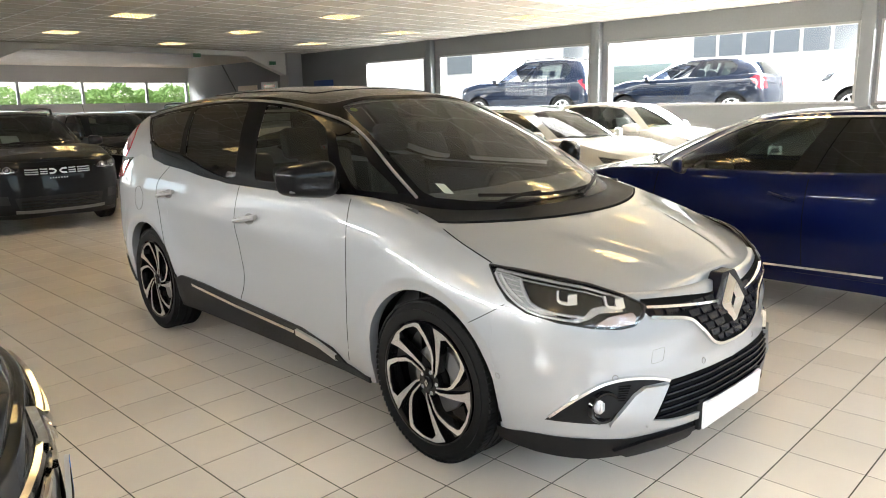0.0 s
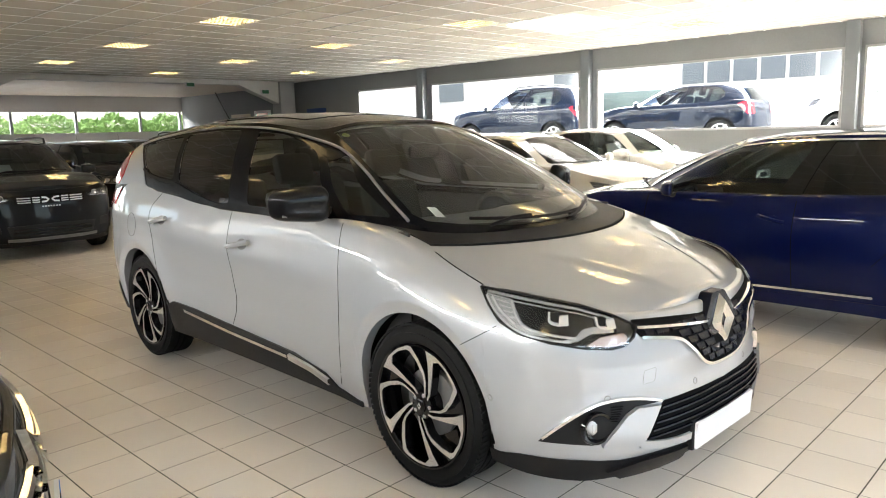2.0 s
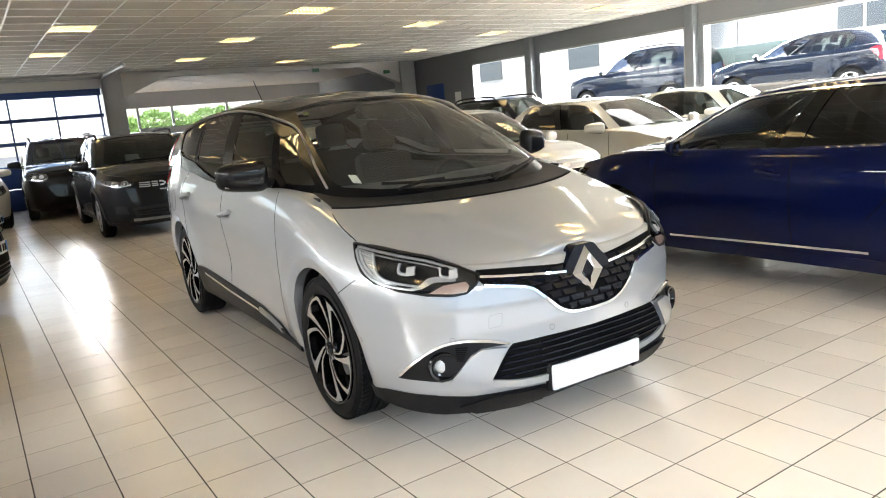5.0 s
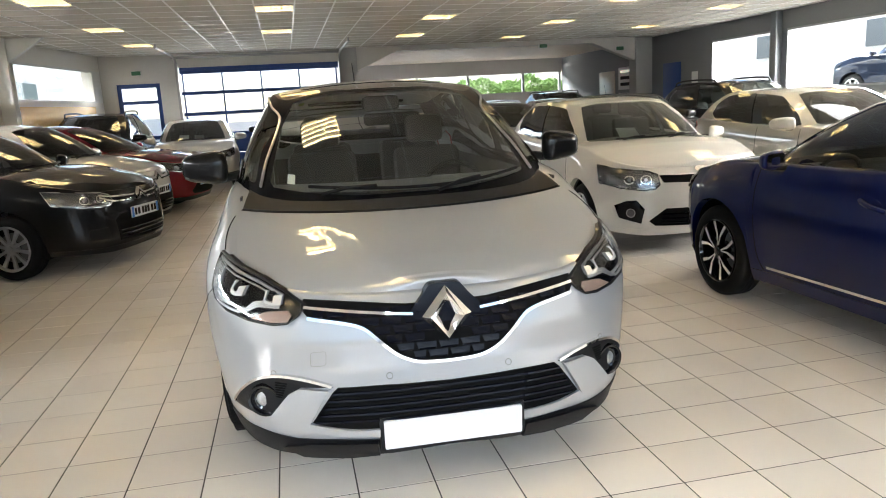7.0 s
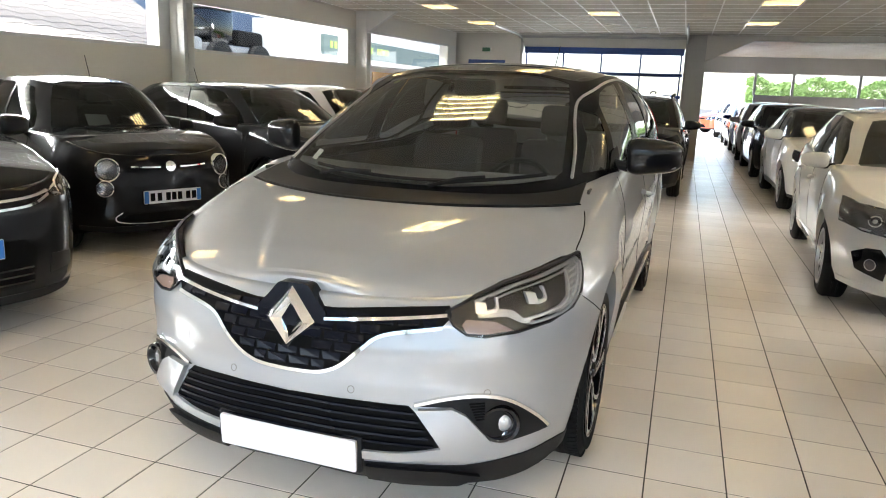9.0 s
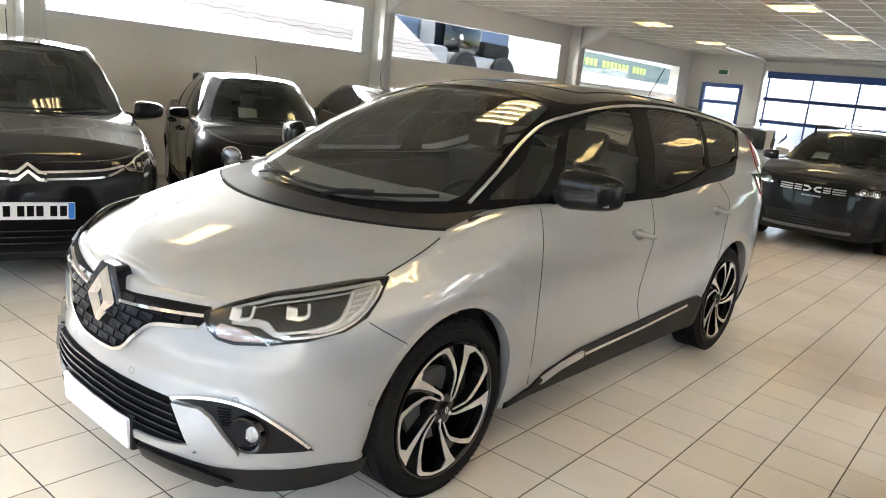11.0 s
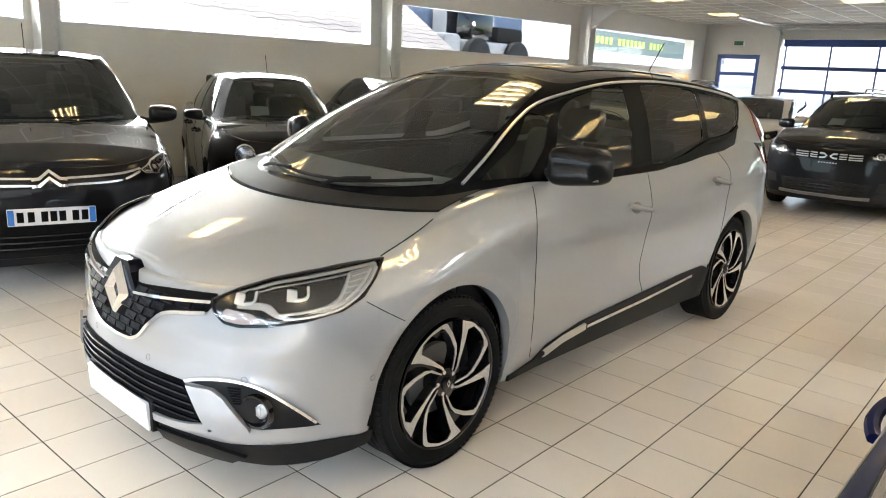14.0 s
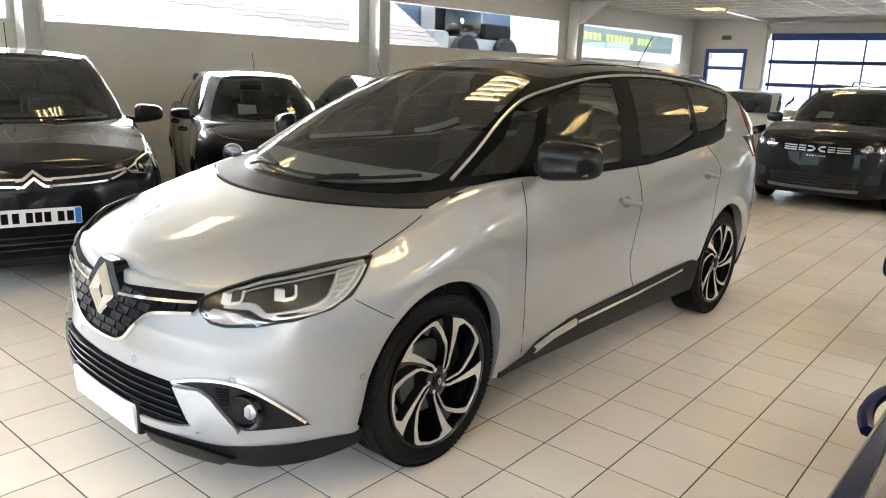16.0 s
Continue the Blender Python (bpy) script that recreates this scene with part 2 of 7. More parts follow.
class Shell:
    """The lower body: a plan outline from nose to tail, and how far each height lies inside it."""

    def __init__(self, P):
        self.P = P
        p = np.array(catmull(P["plan"], 12))
        seg = np.hypot(*np.diff(p, axis=0).T)
        s = np.r_[0, np.cumsum(seg)]
        self.L = s[-1]
        self.s = np.linspace(0, self.L, 500)
        self.x, self.y = np.interp(self.s, s, p[:, 0]), np.interp(self.s, s, p[:, 1])
        tx, ty = np.gradient(self.x, self.s), np.gradient(self.y, self.s)
        k = np.hypot(tx, ty)
        self.nx, self.ny = ty / k, -tx / k
        self.nx[0], self.nx[-1] = 0, 0
        w = int(np.argmax(self.x))
        self.mid = self.s[w]
        ts = [(self.sx(c) if a == "x" else self.sx(c, True) if a == "r" else self.sy(c), z) for a, c, z in P["top"]]
        self.ts, self.tz = [t[0] for t in ts], [t[1] for t in ts]
        g = np.interp(self.s, self.ts, self.tz)
        ker = np.hanning(31)
        pad = np.r_[g[30:0:-1], g, g[-2:-32:-1]]
        self.tops = np.convolve(pad, ker / ker.sum(), "same")[30:-30]
        bs = [(self.sx(c) if a == "x" else self.sx(c, True) if a == "r" else self.sy(c), z) for a, c, z in P["bottom"]]
        self.bots = np.interp(self.s, [b[0] for b in bs], [b[1] for b in bs])

    def sx(self, x, rear=False):
        h = self.s <= self.mid
        return float(np.interp(x, self.x[h], self.s[h])) if not rear else float(np.interp(-x, -self.x[~h], self.s[~h]))

    def sy(self, y):
        return float(np.interp(y, self.y, self.s))

    def top(self, s):
        return float(np.interp(abs(s), self.s, self.tops))

    def bottom(self, s):
        a = abs(s)
        b, y = float(np.interp(a, self.s, self.bots)), float(np.interp(a, self.s, self.y))
        P = self.P
        if float(np.interp(a, self.s, self.nx)) > 0.5:
            for yc in (0, P["wb"]):
                if abs(y - yc) < P["arch"]:
                    b = max(b, P["R"] + math.sqrt(P["arch"] ** 2 - (y - yc) ** 2) * P.get("archz", 1.0))
        return b

    def at(self, s, z, off=0.0):
        a, sg, P = abs(s), -1 if s < 0 else 1, self.P
        a = min(a, self.L)
        x, y, nx, ny = (float(np.interp(a, self.s, q)) for q in (self.x, self.y, self.nx, self.ny))
        wf, wr, ws = max(0, -ny) ** 2, max(0, ny) ** 2, nx * nx
        t = self.top(a)
        o = sum(w * float(np.interp(z, [r[0] for r in P[k]], [r[1] for r in P[k]])) for w, k in ((wf, "front"), (wr, "rear"), (ws, "side")))
        roll = float(np.interp(y, [r[0] for r in P["roll"]], [r[1] for r in P["roll"]]))
        h = (z - (t - 0.17)) / 0.17
        if h > 0:
            o += roll * h * h * ws
        for yc in (0, P["wb"]):
            d = abs(y - yc)
            if d < P["arch"] + 0.16:
                rr = math.hypot(y - yc, (z - P["R"]) / P.get("archz", 1.0)) - P["arch"]
                # a flat lip with a crease on the main car, a soft swelling on the others
                lip = (max(0, 1 - (rr - 0.05) / 0.13) if rr > 0.05 else 1 - 26 * (0.05 - rr)) if P.get("sculpt") else max(0, 1 - abs(rr) / 0.14)
                o -= P.get("flare", 0.012) * ws * lip
        if P.get("sculpt"):
            run = min(1, max(0, (y - 0.45) / 0.35)) * min(1, max(0, (2.5 - y) / 0.35))
            run = run * run * (3 - 2 * run)
            o += ws * run * (0.014 * math.exp(-((z - 0.60 - 0.05 * (y - 1.4)) / 0.11) ** 2) - 0.010 * math.exp(-((z - 0.87 - 0.05 * (y - 1.4)) / 0.075) ** 2))
            haunch = min(1, max(0, (y - 1.9) / 0.7))
            o -= ws * haunch * 0.012 * max(0, 1 - abs(z - 0.99) / 0.13)
        o -= off
        x, y = x - nx * o, y - ny * o
        return Vector((sg * max(x, 0 if a < 0.001 or a > self.L - 0.001 else 1e-4), y, z))

    def rim(self, s, k=3):
        """Past the shoulder the body turns over inwards."""
        t = self.top(s)
        p = self.at(s, t)
        n = float(np.interp(p.y, [-0.7, -0.35, 0.1], [0.016, 0.03, self.P.get("turn", 0.04)]))
        a = k / 3 * math.pi / 2
        q = self.at(s, t, -n * (1 - math.cos(a)) * 1.6)
        return Vector((q.x, q.y, t + n * 0.55 * math.sin(a)))

    def samples(self):
        P, out = self.P, list(np.linspace(0, self.L, 240 if self.P.get("sculpt") else 110))
        for yc in (0, P["wb"]):
            for y in np.linspace(-P["arch"], P["arch"], 49 if P.get("sculpt") else 25):
                yy = yc + y * (1 - 1e-4)
                out.append(self.sy(yy))
            out += [self.sy(yc - P["arch"] * 1.0005), self.sy(yc + P["arch"] * 1.0005)]
        return sorted(set(round(float(q), 5) for q in out))

    def build(self, bm):
        rows, nv = [], 40 if self.P.get("sculpt") else 13
        half = self.samples()
        for s in [-q for q in half[:0:-1]] + half:
            b, t = self.bottom(s), self.top(s)
            inner = self.at(s, b, -0.05)
            row = [inner, *(self.at(s, b + (t - b) * k / nv) for k in range(nv + 1)), *(self.rim(s, k) for k in (1, 2, 3))]
            rows.append([bm.verts.new(p) for p in row])
        for a, b in zip(rows, rows[1:]):
            for k in range(len(a) - 1):
                bm.faces.new((a[k], a[k + 1], b[k + 1], b[k]))
        bmesh.ops.remove_doubles(bm, verts=bm.verts, dist=0.0003)


class Cabin:
    """The upper body: a ring between a base loop and a roof loop."""

    def __init__(self, knots):
        self.n = len(knots) - 1
        self.k = [np.array(q, float) for q in knots]

    def _mix(self, u):
        i = min(int(u), self.n - 1)
        t, K = u - i, self.k
        b, c = K[i], K[i + 1]
        a = K[i - 1] if i else c * [-1, 1, 1, -1, 1, 1]
        d = K[i + 2] if i + 2 <= self.n else b * [-1, 1, 1, -1, 1, 1]
        return 0.5 * (2 * b + (c - a) * t + (2 * a - 5 * b + 4 * c - d) * t * t + (3 * b - a - 3 * c + d) * t ** 3)

    def raw(self, u, v):
        q = self._mix(min(abs(u), self.n))
        p = q[:3] * (1 - v) + q[3:] * v
        return p * [-1 if u < 0 else 1, 1, 1]

    def at(self, u, v, off=0.0):
        e = 0.02
        p = self.raw(u, v)
        du, dv = self.raw(u + e, v) - self.raw(u - e, v), self.raw(u, v + e) - self.raw(u, v - e)
        nrm = np.cross(du, dv)
        nrm /= np.linalg.norm(nrm) + 1e-9
        return Vector(p + nrm * (off + 0.035 * 4 * v * (1 - v) * (0.6 if 1.8 < abs(u) < 2.4 else 1)))

    def uv(self, y, z, u0=4.0, v0=0.5):
        u, v = u0, v0
        for _ in range(25):
            p = np.array(self.at(u, v))[1:]
            a, b = (np.array(self.at(u + 1e-3, v))[1:] - p) * 1e3, (np.array(self.at(u, v + 1e-3))[1:] - p) * 1e3
            st = np.linalg.solve(np.stack([a, b], 1) + 1e-9 * np.eye(2), np.array([y, z]) - p)
            u, v = min(max(u + np.clip(st[0], -0.4, 0.4), 1.6), self.n - 0.2), min(max(v + np.clip(st[1], -0.2, 0.2), -0.25), 1.1)
        return u, v


def cap(bm, rim, centre, nx=14, drop=0.0, ridge=None):
    """A crowned lid between a rim (half, in the order of y) and its mirror image; centre gives the height on the middle line."""
    rows = []
    for p in rim:
        zc = float(np.interp(p.y, [c[0] for c in centre], [c[1] for c in centre]))
        rows.append([bm.verts.new((p.x * math.sin(k / nx * math.pi / 2) if k >= 0 else -p.x * math.sin(-k / nx * math.pi / 2), p.y, p.z + (zc - p.z) * (1 - abs(math.sin(k / nx * math.pi / 2)) ** 2.2) - drop)) for k in range(-nx, nx + 1)])
        if ridge:
            for v in rows[-1]:
                v.co.z += ridge(v.co.x, v.co.y, p.x)
    for a, b in zip(rows, rows[1:]):
        for k in range(len(a) - 1):
            bm.faces.new((a[k], a[k + 1], b[k + 1], b[k]))
    bmesh.ops.remove_doubles(bm, verts=bm.verts, dist=0.0004)


def bonnet_ridge(x, y, edge):
    """The raised middle of the bonnet, its edges running apart from the badge towards the windscreen."""
    if edge < 0.3:
        return 0.0
    line = 0.15 + 0.50 * (y + 0.86)
    step = min(1, max(0, (line - abs(x)) / 0.05 + 0.5))
    fade = min(1, max(0, (edge - abs(x)) / 0.12)) * min(1, max(0, (y + 0.93) / 0.25)) * min(1, max(0, (-0.22 - y) / 0.22))
    return 0.011 * step * step * (3 - 2 * step) * fade


def lathe(bm, prof, n=48, sign=1):
    """Turns (radius, x) points about the x axis."""
    rings = [[bm.verts.new((sign * x, r * math.cos(k / n * 2 * math.pi), r * math.sin(k / n * 2 * math.pi))) for k in range(n)] for r, x in prof]
    for a, b in zip(rings, rings[1:]):
        for k in range(n):
            bm.faces.new((a[k], a[(k + 1) % n], b[(k + 1) % n], b[k]))
    return rings


def plate_shape(bm, poly, x0, x1, sign):
    """A flat outline in the wheel's plane, with thickness from x0 to x1 and a small chamfer at its face."""
    area = sum(poly[i - 1][0] * poly[i][1] - poly[i][0] * poly[i - 1][1] for i in range(len(poly)))
    if area < 0:
        poly = poly[::-1]
    a, b = [bm.verts.new((sign * x1, p[0], p[1])) for p in poly], [bm.verts.new((sign * x0, p[0], p[1])) for p in poly]
    bm.faces.new(a)
    for i in range(len(poly)):
        bm.faces.new((a[i - 1], a[i], b[i], b[i - 1]))


def polar(points, turn):
    return [(r * math.cos(radians(a) + turn), r * math.sin(radians(a) + turn)) for r, a in points]


def build_wheel(car, P, x, y, sign, style):
    """tyre, rim, spokes, hub cap, brake disc; the outer face at x."""
    R, rw, ri = P["R"], P.get("tw", 0.195), P.get("rim", 0.265)
    wheel = new("wheel")
    wheel.parent, wheel.location = car, (sign * x, y, R)
    bm = bmesh.new()
    prof = [(ri - 0.012, -0.03), (ri, -0.006), (ri + 0.012, 0.0), (ri + 0.045, 0.004), (R - 0.035, -0.004), (R - 0.012, -0.016), (R - 0.002, -0.034)]
    for g in (0.055, 0.095, 0.135):
        prof += [(R, -g + 0.014), (R, -g - 0.012), (R - 0.008, -g - 0.015), (R - 0.008, -g - 0.021)]
    prof += [(R - 0.002, -rw + 0.03), (R - 0.02, -rw + 0.012), (ri + 0.04, -rw), (ri, -rw + 0.006), (ri - 0.012, -rw + 0.03)]
    lathe(bm, prof, 60, sign)
    if P.get("detail"):
        for k in range(86):
            for off in (0, 1):
                add_box(bm, -0.020, 0.020, -0.0098, 0.0098, -0.006, 0.003, m=Matrix.Rotation((k + 0.5 * off) / 86 * 2 * math.pi, 4, "X") @ Matrix.Translation((sign * (-0.034 if off else -0.168), 0, R - 0.0015)) @ Matrix.Rotation(0.22 if off else -0.22, 4, "Z"))
    part("tyre", bm, RUBBER, wheel)
    bm = bmesh.new()
    lathe(bm, [(ri - 0.002, 0.002), (ri - 0.010, 0.004), (ri - 0.016, -0.004), (ri - 0.022, -0.05), (ri - 0.04, -0.12), (0.06, -0.13)], 48, sign)
    dark = style in ("twist", "cross")
    rim = part("rim", bm, PIANO if dark else SHADE, wheel)
    if not dark:
        bm = bmesh.new()
        lathe(bm, [(ri + 0.004, 0.003), (ri - 0.008, 0.007), (ri - 0.018, 0.003), (ri - 0.022, -0.02)], 48, sign)
        part("rim_lip", bm, ALLOY, rim)
    f = ri - 0.012
    for k in range(5 if style in ("twist", "cross") else P.get("spokes", 7)):
        face, base = bmesh.new(), bmesh.new()
        t = k / (5 if dark else P.get("spokes", 7)) * 2 * math.pi + 0.2
        if style == "twist":
            # an open loop: a straight arm that broadens to a sharp corner at the rim, a slim band along the rim and a kinked slim arm back
            out = [(0.2, 39), (0.30, 47), (0.53, 62), (0.80, 70), (0.985, 75), (1.0, 60), (1.0, 44), (1.0, 28), (0.975, 23), (0.79, 14), (0.60, 2), (0.46, -5), (0.2, -21)]
            inn = [(0.2, -14), (0.46, 0), (0.55, 5.5), (0.75, 18), (0.905, 26.5), (0.94, 31), (0.955, 44), (0.955, 56), (0.87, 62.5), (0.68, 58.5), (0.5, 53), (0.30, 39), (0.2, 31)]
            t = k / 5 * 2 * math.pi + (0.0 if sign > 0 else 0.07)
            fl = [[(sign * a, b) for a, b in polar([(r * f, a) for r, a in out + inn], t)]]
            sheet(face, fl[0], [], lambda u, v, o: Vector((sign * (o - 0.012 * (1 - math.hypot(u, v) / f)), u, v)), (1, 1), 0.0, 0.005)
            sheet(base, fl[0], [], lambda u, v, o: Vector((sign * (o - 0.012 * (1 - math.hypot(u, v) / f)), u, v)), (1, 1), -0.0055, 0.04)
            spoke = [(sign * a, b) for a, b in polar([(0.18 * f, 35), (0.5 * f, 60), (0.8 * f, 71), (1.0 * f, 76), (1.0 * f, 97), (0.8 * f, 86), (0.6 * f, 75), (0.46 * f, 67), (0.18 * f, 52)], t)]
            sheet(base, spoke, [], lambda u, v, o: Vector((sign * o, u, v)), (1, 1), -0.03, 0.03)
        elif style == "cross":
            for arm in ([(0.2, -9), (0.2, 0), (0.6, -6), (1.0, -15), (1.0, -22), (0.55, -13)], [(0.2, 9), (0.2, 0), (0.6, 6), (1.0, 15), (1.0, 22), (0.55, 13)]):
                pl = polar([(r * f, a) for r, a in arm], t)
                plate_shape(face, pl, -0.012, -0.006, sign)
                plate_shape(base, pl, -0.05, -0.0125, sign)
        else:
            pl = polar([(r * f, a) for r, a in [(0.18, -20), (0.5, -6.5), (1.0, -5.5), (1.0, 5.5), (0.5, 6.5), (0.18, 20)]], t)
            plate_shape(face, pl, -0.04, -0.014, sign)
        part("spoke", face, CUT if dark else ALLOY, wheel)
        if dark:
            part("spoke_back", base, PIANO, wheel)
        else:
            base.free()
    bm = bmesh.new()
    lathe(bm, [(0.001, -0.002), (0.022, -0.002), (0.029, -0.006), (0.031, -0.012), (0.06, -0.016), (0.066, -0.03), (0.066, -0.07)], 24, sign)
    part("hub_cap", bm, PIANO if dark else ALLOY, wheel)
    if P.get("detail"):
        bm = bmesh.new()
        q = [(0, 0.017), (0.011, 0), (0, -0.017), (-0.011, 0)]
        inn = [(0, 0.008), (0.005, 0), (0, -0.008), (-0.005, 0)]
        sheet(bm, q, [inn], lambda u, v, o: Vector((sign * (0.001 + o), u, v)), (1, 1), 0.0, 0.002)
        part("hub_badge", bm, CHROME, wheel)
        for k in range(5):
            bm = bmesh.new()
            a = k / 5 * 2 * math.pi + 0.6
            c = (0.048 * math.cos(a), 0.048 * math.sin(a))
            plate_shape(bm, [(c[0] + 0.009 * math.cos(j), c[1] + 0.009 * math.sin(j)) for j in np.linspace(0, 2 * math.pi, 6, endpoint=False)], -0.03, -0.012, sign)
            part("wheel_bolt", bm, SATIN, wheel)
    bm = bmesh.new()
    lathe(bm, [(0.07, -0.075), (0.148, -0.075), (0.148, -0.1), (0.07, -0.1)], 40, sign)
    part("brake_disc", bm, GREYPL, wheel)
    bm = bmesh.new()
    lathe(bm, [(0.001, -rw + 0.04), (ri - 0.03, -rw + 0.04)], 32, sign)
    part("wheel_back", bm, SHADE, wheel)
    return wheel


def build_mirror(car, P, side, material):
    """Wing mirror: a rounded shell on a foot, with its glass."""
    x, y, z = P["mirror"]
    sc = P.get("mirror_size", 1.0)
    g = bmesh.new()
    r = bmesh.ops.create_uvsphere(g, u_segments=32, v_segments=20, radius=1)
    for v in r["verts"]:
        c = v.co
        q = P.get("mirror_square", 0.6)
        sx, sz = math.copysign(abs(c.x) ** q, c.x), math.copysign(abs(c.z) ** q, c.z)
        yy = c.y * 0.085 if c.y < 0 else c.y * 0.035
        v.co = Vector((side * (x + 0.115 * sc + sx * 0.125 * sc), y + yy * sc + 0.05 * sc * sx, z + sz * 0.072 * P.get("mirror_tall", 1.0) * sc * (1 - 0.16 * sx)))
    m = part("wing_mirror", g, material, car)
    g = bmesh.new()
    sheet(g, rounded([(-0.1, -0.05), (0.1, -0.045), (0.1, 0.05), (-0.1, 0.055)], 0.03), [], lambda u, v, o: Vector((side * (x + 0.115 * sc + u * sc), y + 0.034 * sc + 0.05 * sc * u / 0.125 + o, z + v * sc)), (1, 1), 0.0)
    part("mirror_glass", g, CHROME, m)
    g = bmesh.new()
    tube(g, [(side * (x - 0.07 * sc), y + 0.0, z - 0.045 * sc), (side * (x + 0.02 * sc), y - 0.01, z - 0.06 * sc), (side * (x + 0.12 * sc), y, z - 0.05 * sc)], 0.024 * sc, 8)
    part("mirror_foot", g, MATT, m)
    if P.get("detail"):
        g = bmesh.new()
        tube(g, [(side * (x + 0.02), y - 0.05, z - 0.062), (side * (x + 0.12), y - 0.062, z - 0.055), (side * (x + 0.215), y - 0.02, z - 0.045)], 0.006, 6)
        part("indicator", g, GREYPL, m)


def build_seat(car, x, y, z, tilt=14):
    seat = new("seat")
    seat.parent = car
    g = bmesh.new()
    add_box(g, x - 0.24, x + 0.24, y - 0.25, y + 0.27, z - 0.12, z + 0.02, 0.05)
    part("cushion", g, CLOTH, seat)
    g = bmesh.new()
    add_box(g, -0.23, 0.23, -0.06, 0.06, 0.0, 0.58, 0.05, pose(x, y + 0.27, z, -tilt))
    part("backrest", g, CLOTH, seat)
    g = bmesh.new()
    add_box(g, -0.13, 0.13, -0.045, 0.045, 0.61, 0.80, 0.04, pose(x, y + 0.28, z, -tilt))
    part("headrest", g, CLOTH, seat)


def build_plate(car, w=0.52, h=0.11, z=0.3, y=-0.95, blank=False, tilt=0):
    """A number plate: white sheet with blue ends and plain dark bars."""
    m = pose(0, y, z, tilt)
    g = bmesh.new()
    sheet(g, rounded([(-w / 2, -h / 2), (w / 2, -h / 2), (w / 2, h / 2), (-w / 2, h / 2)], 0.008), [], lambda u, v, o: m @ Vector((u, -o, v)), (1, 1), 0.006, 0.012)
    p = part("number_plate", g, PLATEW, car, "blank white number plate" if blank else "white number plate with dark bars")
    if not blank:
        for sx in (-1, 1):
            g = bmesh.new()
            add_box(g, sx * (w / 2 - 0.021) - 0.018, sx * (w / 2 - 0.021) + 0.018, -0.0085, -0.006, -h / 2 + 0.004, h / 2 - 0.004, m=m)
            part("plate_band", g, PLATEB, p)
        for k in (-3, -2, -0.75, 0.1, 0.95, 2.2, 3.1):
            g = bmesh.new()
            add_box(g, k * 0.062 - 0.02, k * 0.062 + 0.02, -0.0085, -0.006, -0.034, 0.034, m=m)
            part("plate_bar", g, SHADE, p)
    return p
MAIN = dict(
    wb=2.804, R=0.355, rim=0.276, arch=0.390, archz=1.055, tw=0.2, detail=True, sculpt=True, turn=0.04, flare=0.014, hubx=0.892,
    plan=[(0, -0.932), (0.234, -0.920), (0.45, -0.872), (0.62, -0.80), (0.75, -0.70), (0.84, -0.57), (0.893, -0.40), (0.918, -0.2), (0.925, 0.05), (0.915, 0.6), (0.915, 1.4), (0.925, 2.2), (0.93, 2.8), (0.91, 3.15), (0.85, 3.45), (0.70, 3.62), (0.4, 3.69), (0, 3.705)],
    top=[("x", 0, 0.79), ("x", 0.3, 0.79), ("x", 0.55, 0.80), ("y", -0.5, 0.86), ("y", -0.306, 0.92), ("y", 0.0, 1.0), ("y", 0.3, 1.07), ("y", 0.6, 1.10), ("y", 1.5, 1.105), ("y", 1.8, 1.115), ("y", 2.0, 1.145), ("y", 2.24, 1.195), ("y", 2.7, 1.25), ("y", 3.2, 1.24), ("r", 0.5, 1.15), ("r", 0, 1.15)],
    bottom=[("x", 0, 0.19), ("x", 0.3, 0.17), ("x", 0.6, 0.17), ("y", -0.42, 0.22), ("y", 0.42, 0.235), ("y", 1.5, 0.235), ("y", 2.38, 0.25), ("y", 3.25, 0.27), ("r", 0, 0.25)],
    front=[(0.15, 0.09), (0.2, 0.045), (0.28, 0.004), (0.36, 0.0), (0.46, 0.008), (0.53, 0.020), (0.58, 0.019), (0.63, 0.017), (0.68, 0.030), (0.74, 0.044), (0.80, 0.075), (0.9, 0.16)],
    side=[(0.2, 0.075), (0.28, 0.05), (0.36, 0.03), (0.44, 0.018), (0.55, 0.004), (0.68, 0.0), (0.8, 0.002), (0.9, 0.008), (0.98, 0.018), (1.08, 0.035), (1.25, 0.08)],
    rear=[(0.2, 0.08), (0.4, 0.0), (0.7, 0.0), (0.85, 0.05), (1.2, 0.09)],
    roll=[(-0.6, 0.06), (-0.3, 0.075), (0.0, 0.06), (0.3, 0.03), (0.8, 0.012), (4, 0.012)],
    hood=[(-0.95, 0.79), (-0.86, 0.825), (-0.7, 0.885), (-0.5, 0.942), (-0.3, 0.995), (-0.1, 1.035), (0.1, 1.06), (0.6, 1.09)], hood_end=0.45,
    cabin=[(0, -0.06, 1.045, 0, 1.06, 1.575), (0.40, 0.02, 1.06, 0.30, 1.07, 1.572), (0.70, 0.23, 1.085, 0.545, 1.13, 1.535), (0.835, 0.60, 1.09, 0.62, 1.35, 1.565),
           (0.86, 1.5, 1.10, 0.645, 1.65, 1.585), (0.865, 2.2, 1.15, 0.635, 2.25, 1.58), (0.85, 2.85, 1.20, 0.655, 2.85, 1.535), (0.745, 3.47, 1.20, 0.57, 3.22, 1.50), (0, 3.66, 1.15, 0, 3.30, 1.51)],
    roof=[(1.06, 1.577), (1.3, 1.615), (1.6, 1.64), (2.0, 1.652), (2.5, 1.645), (3.0, 1.60), (3.3, 1.53)],
    mirror=(0.885, 0.67, 1.192), mirror_square=0.5, mirror_tall=1.14,
)
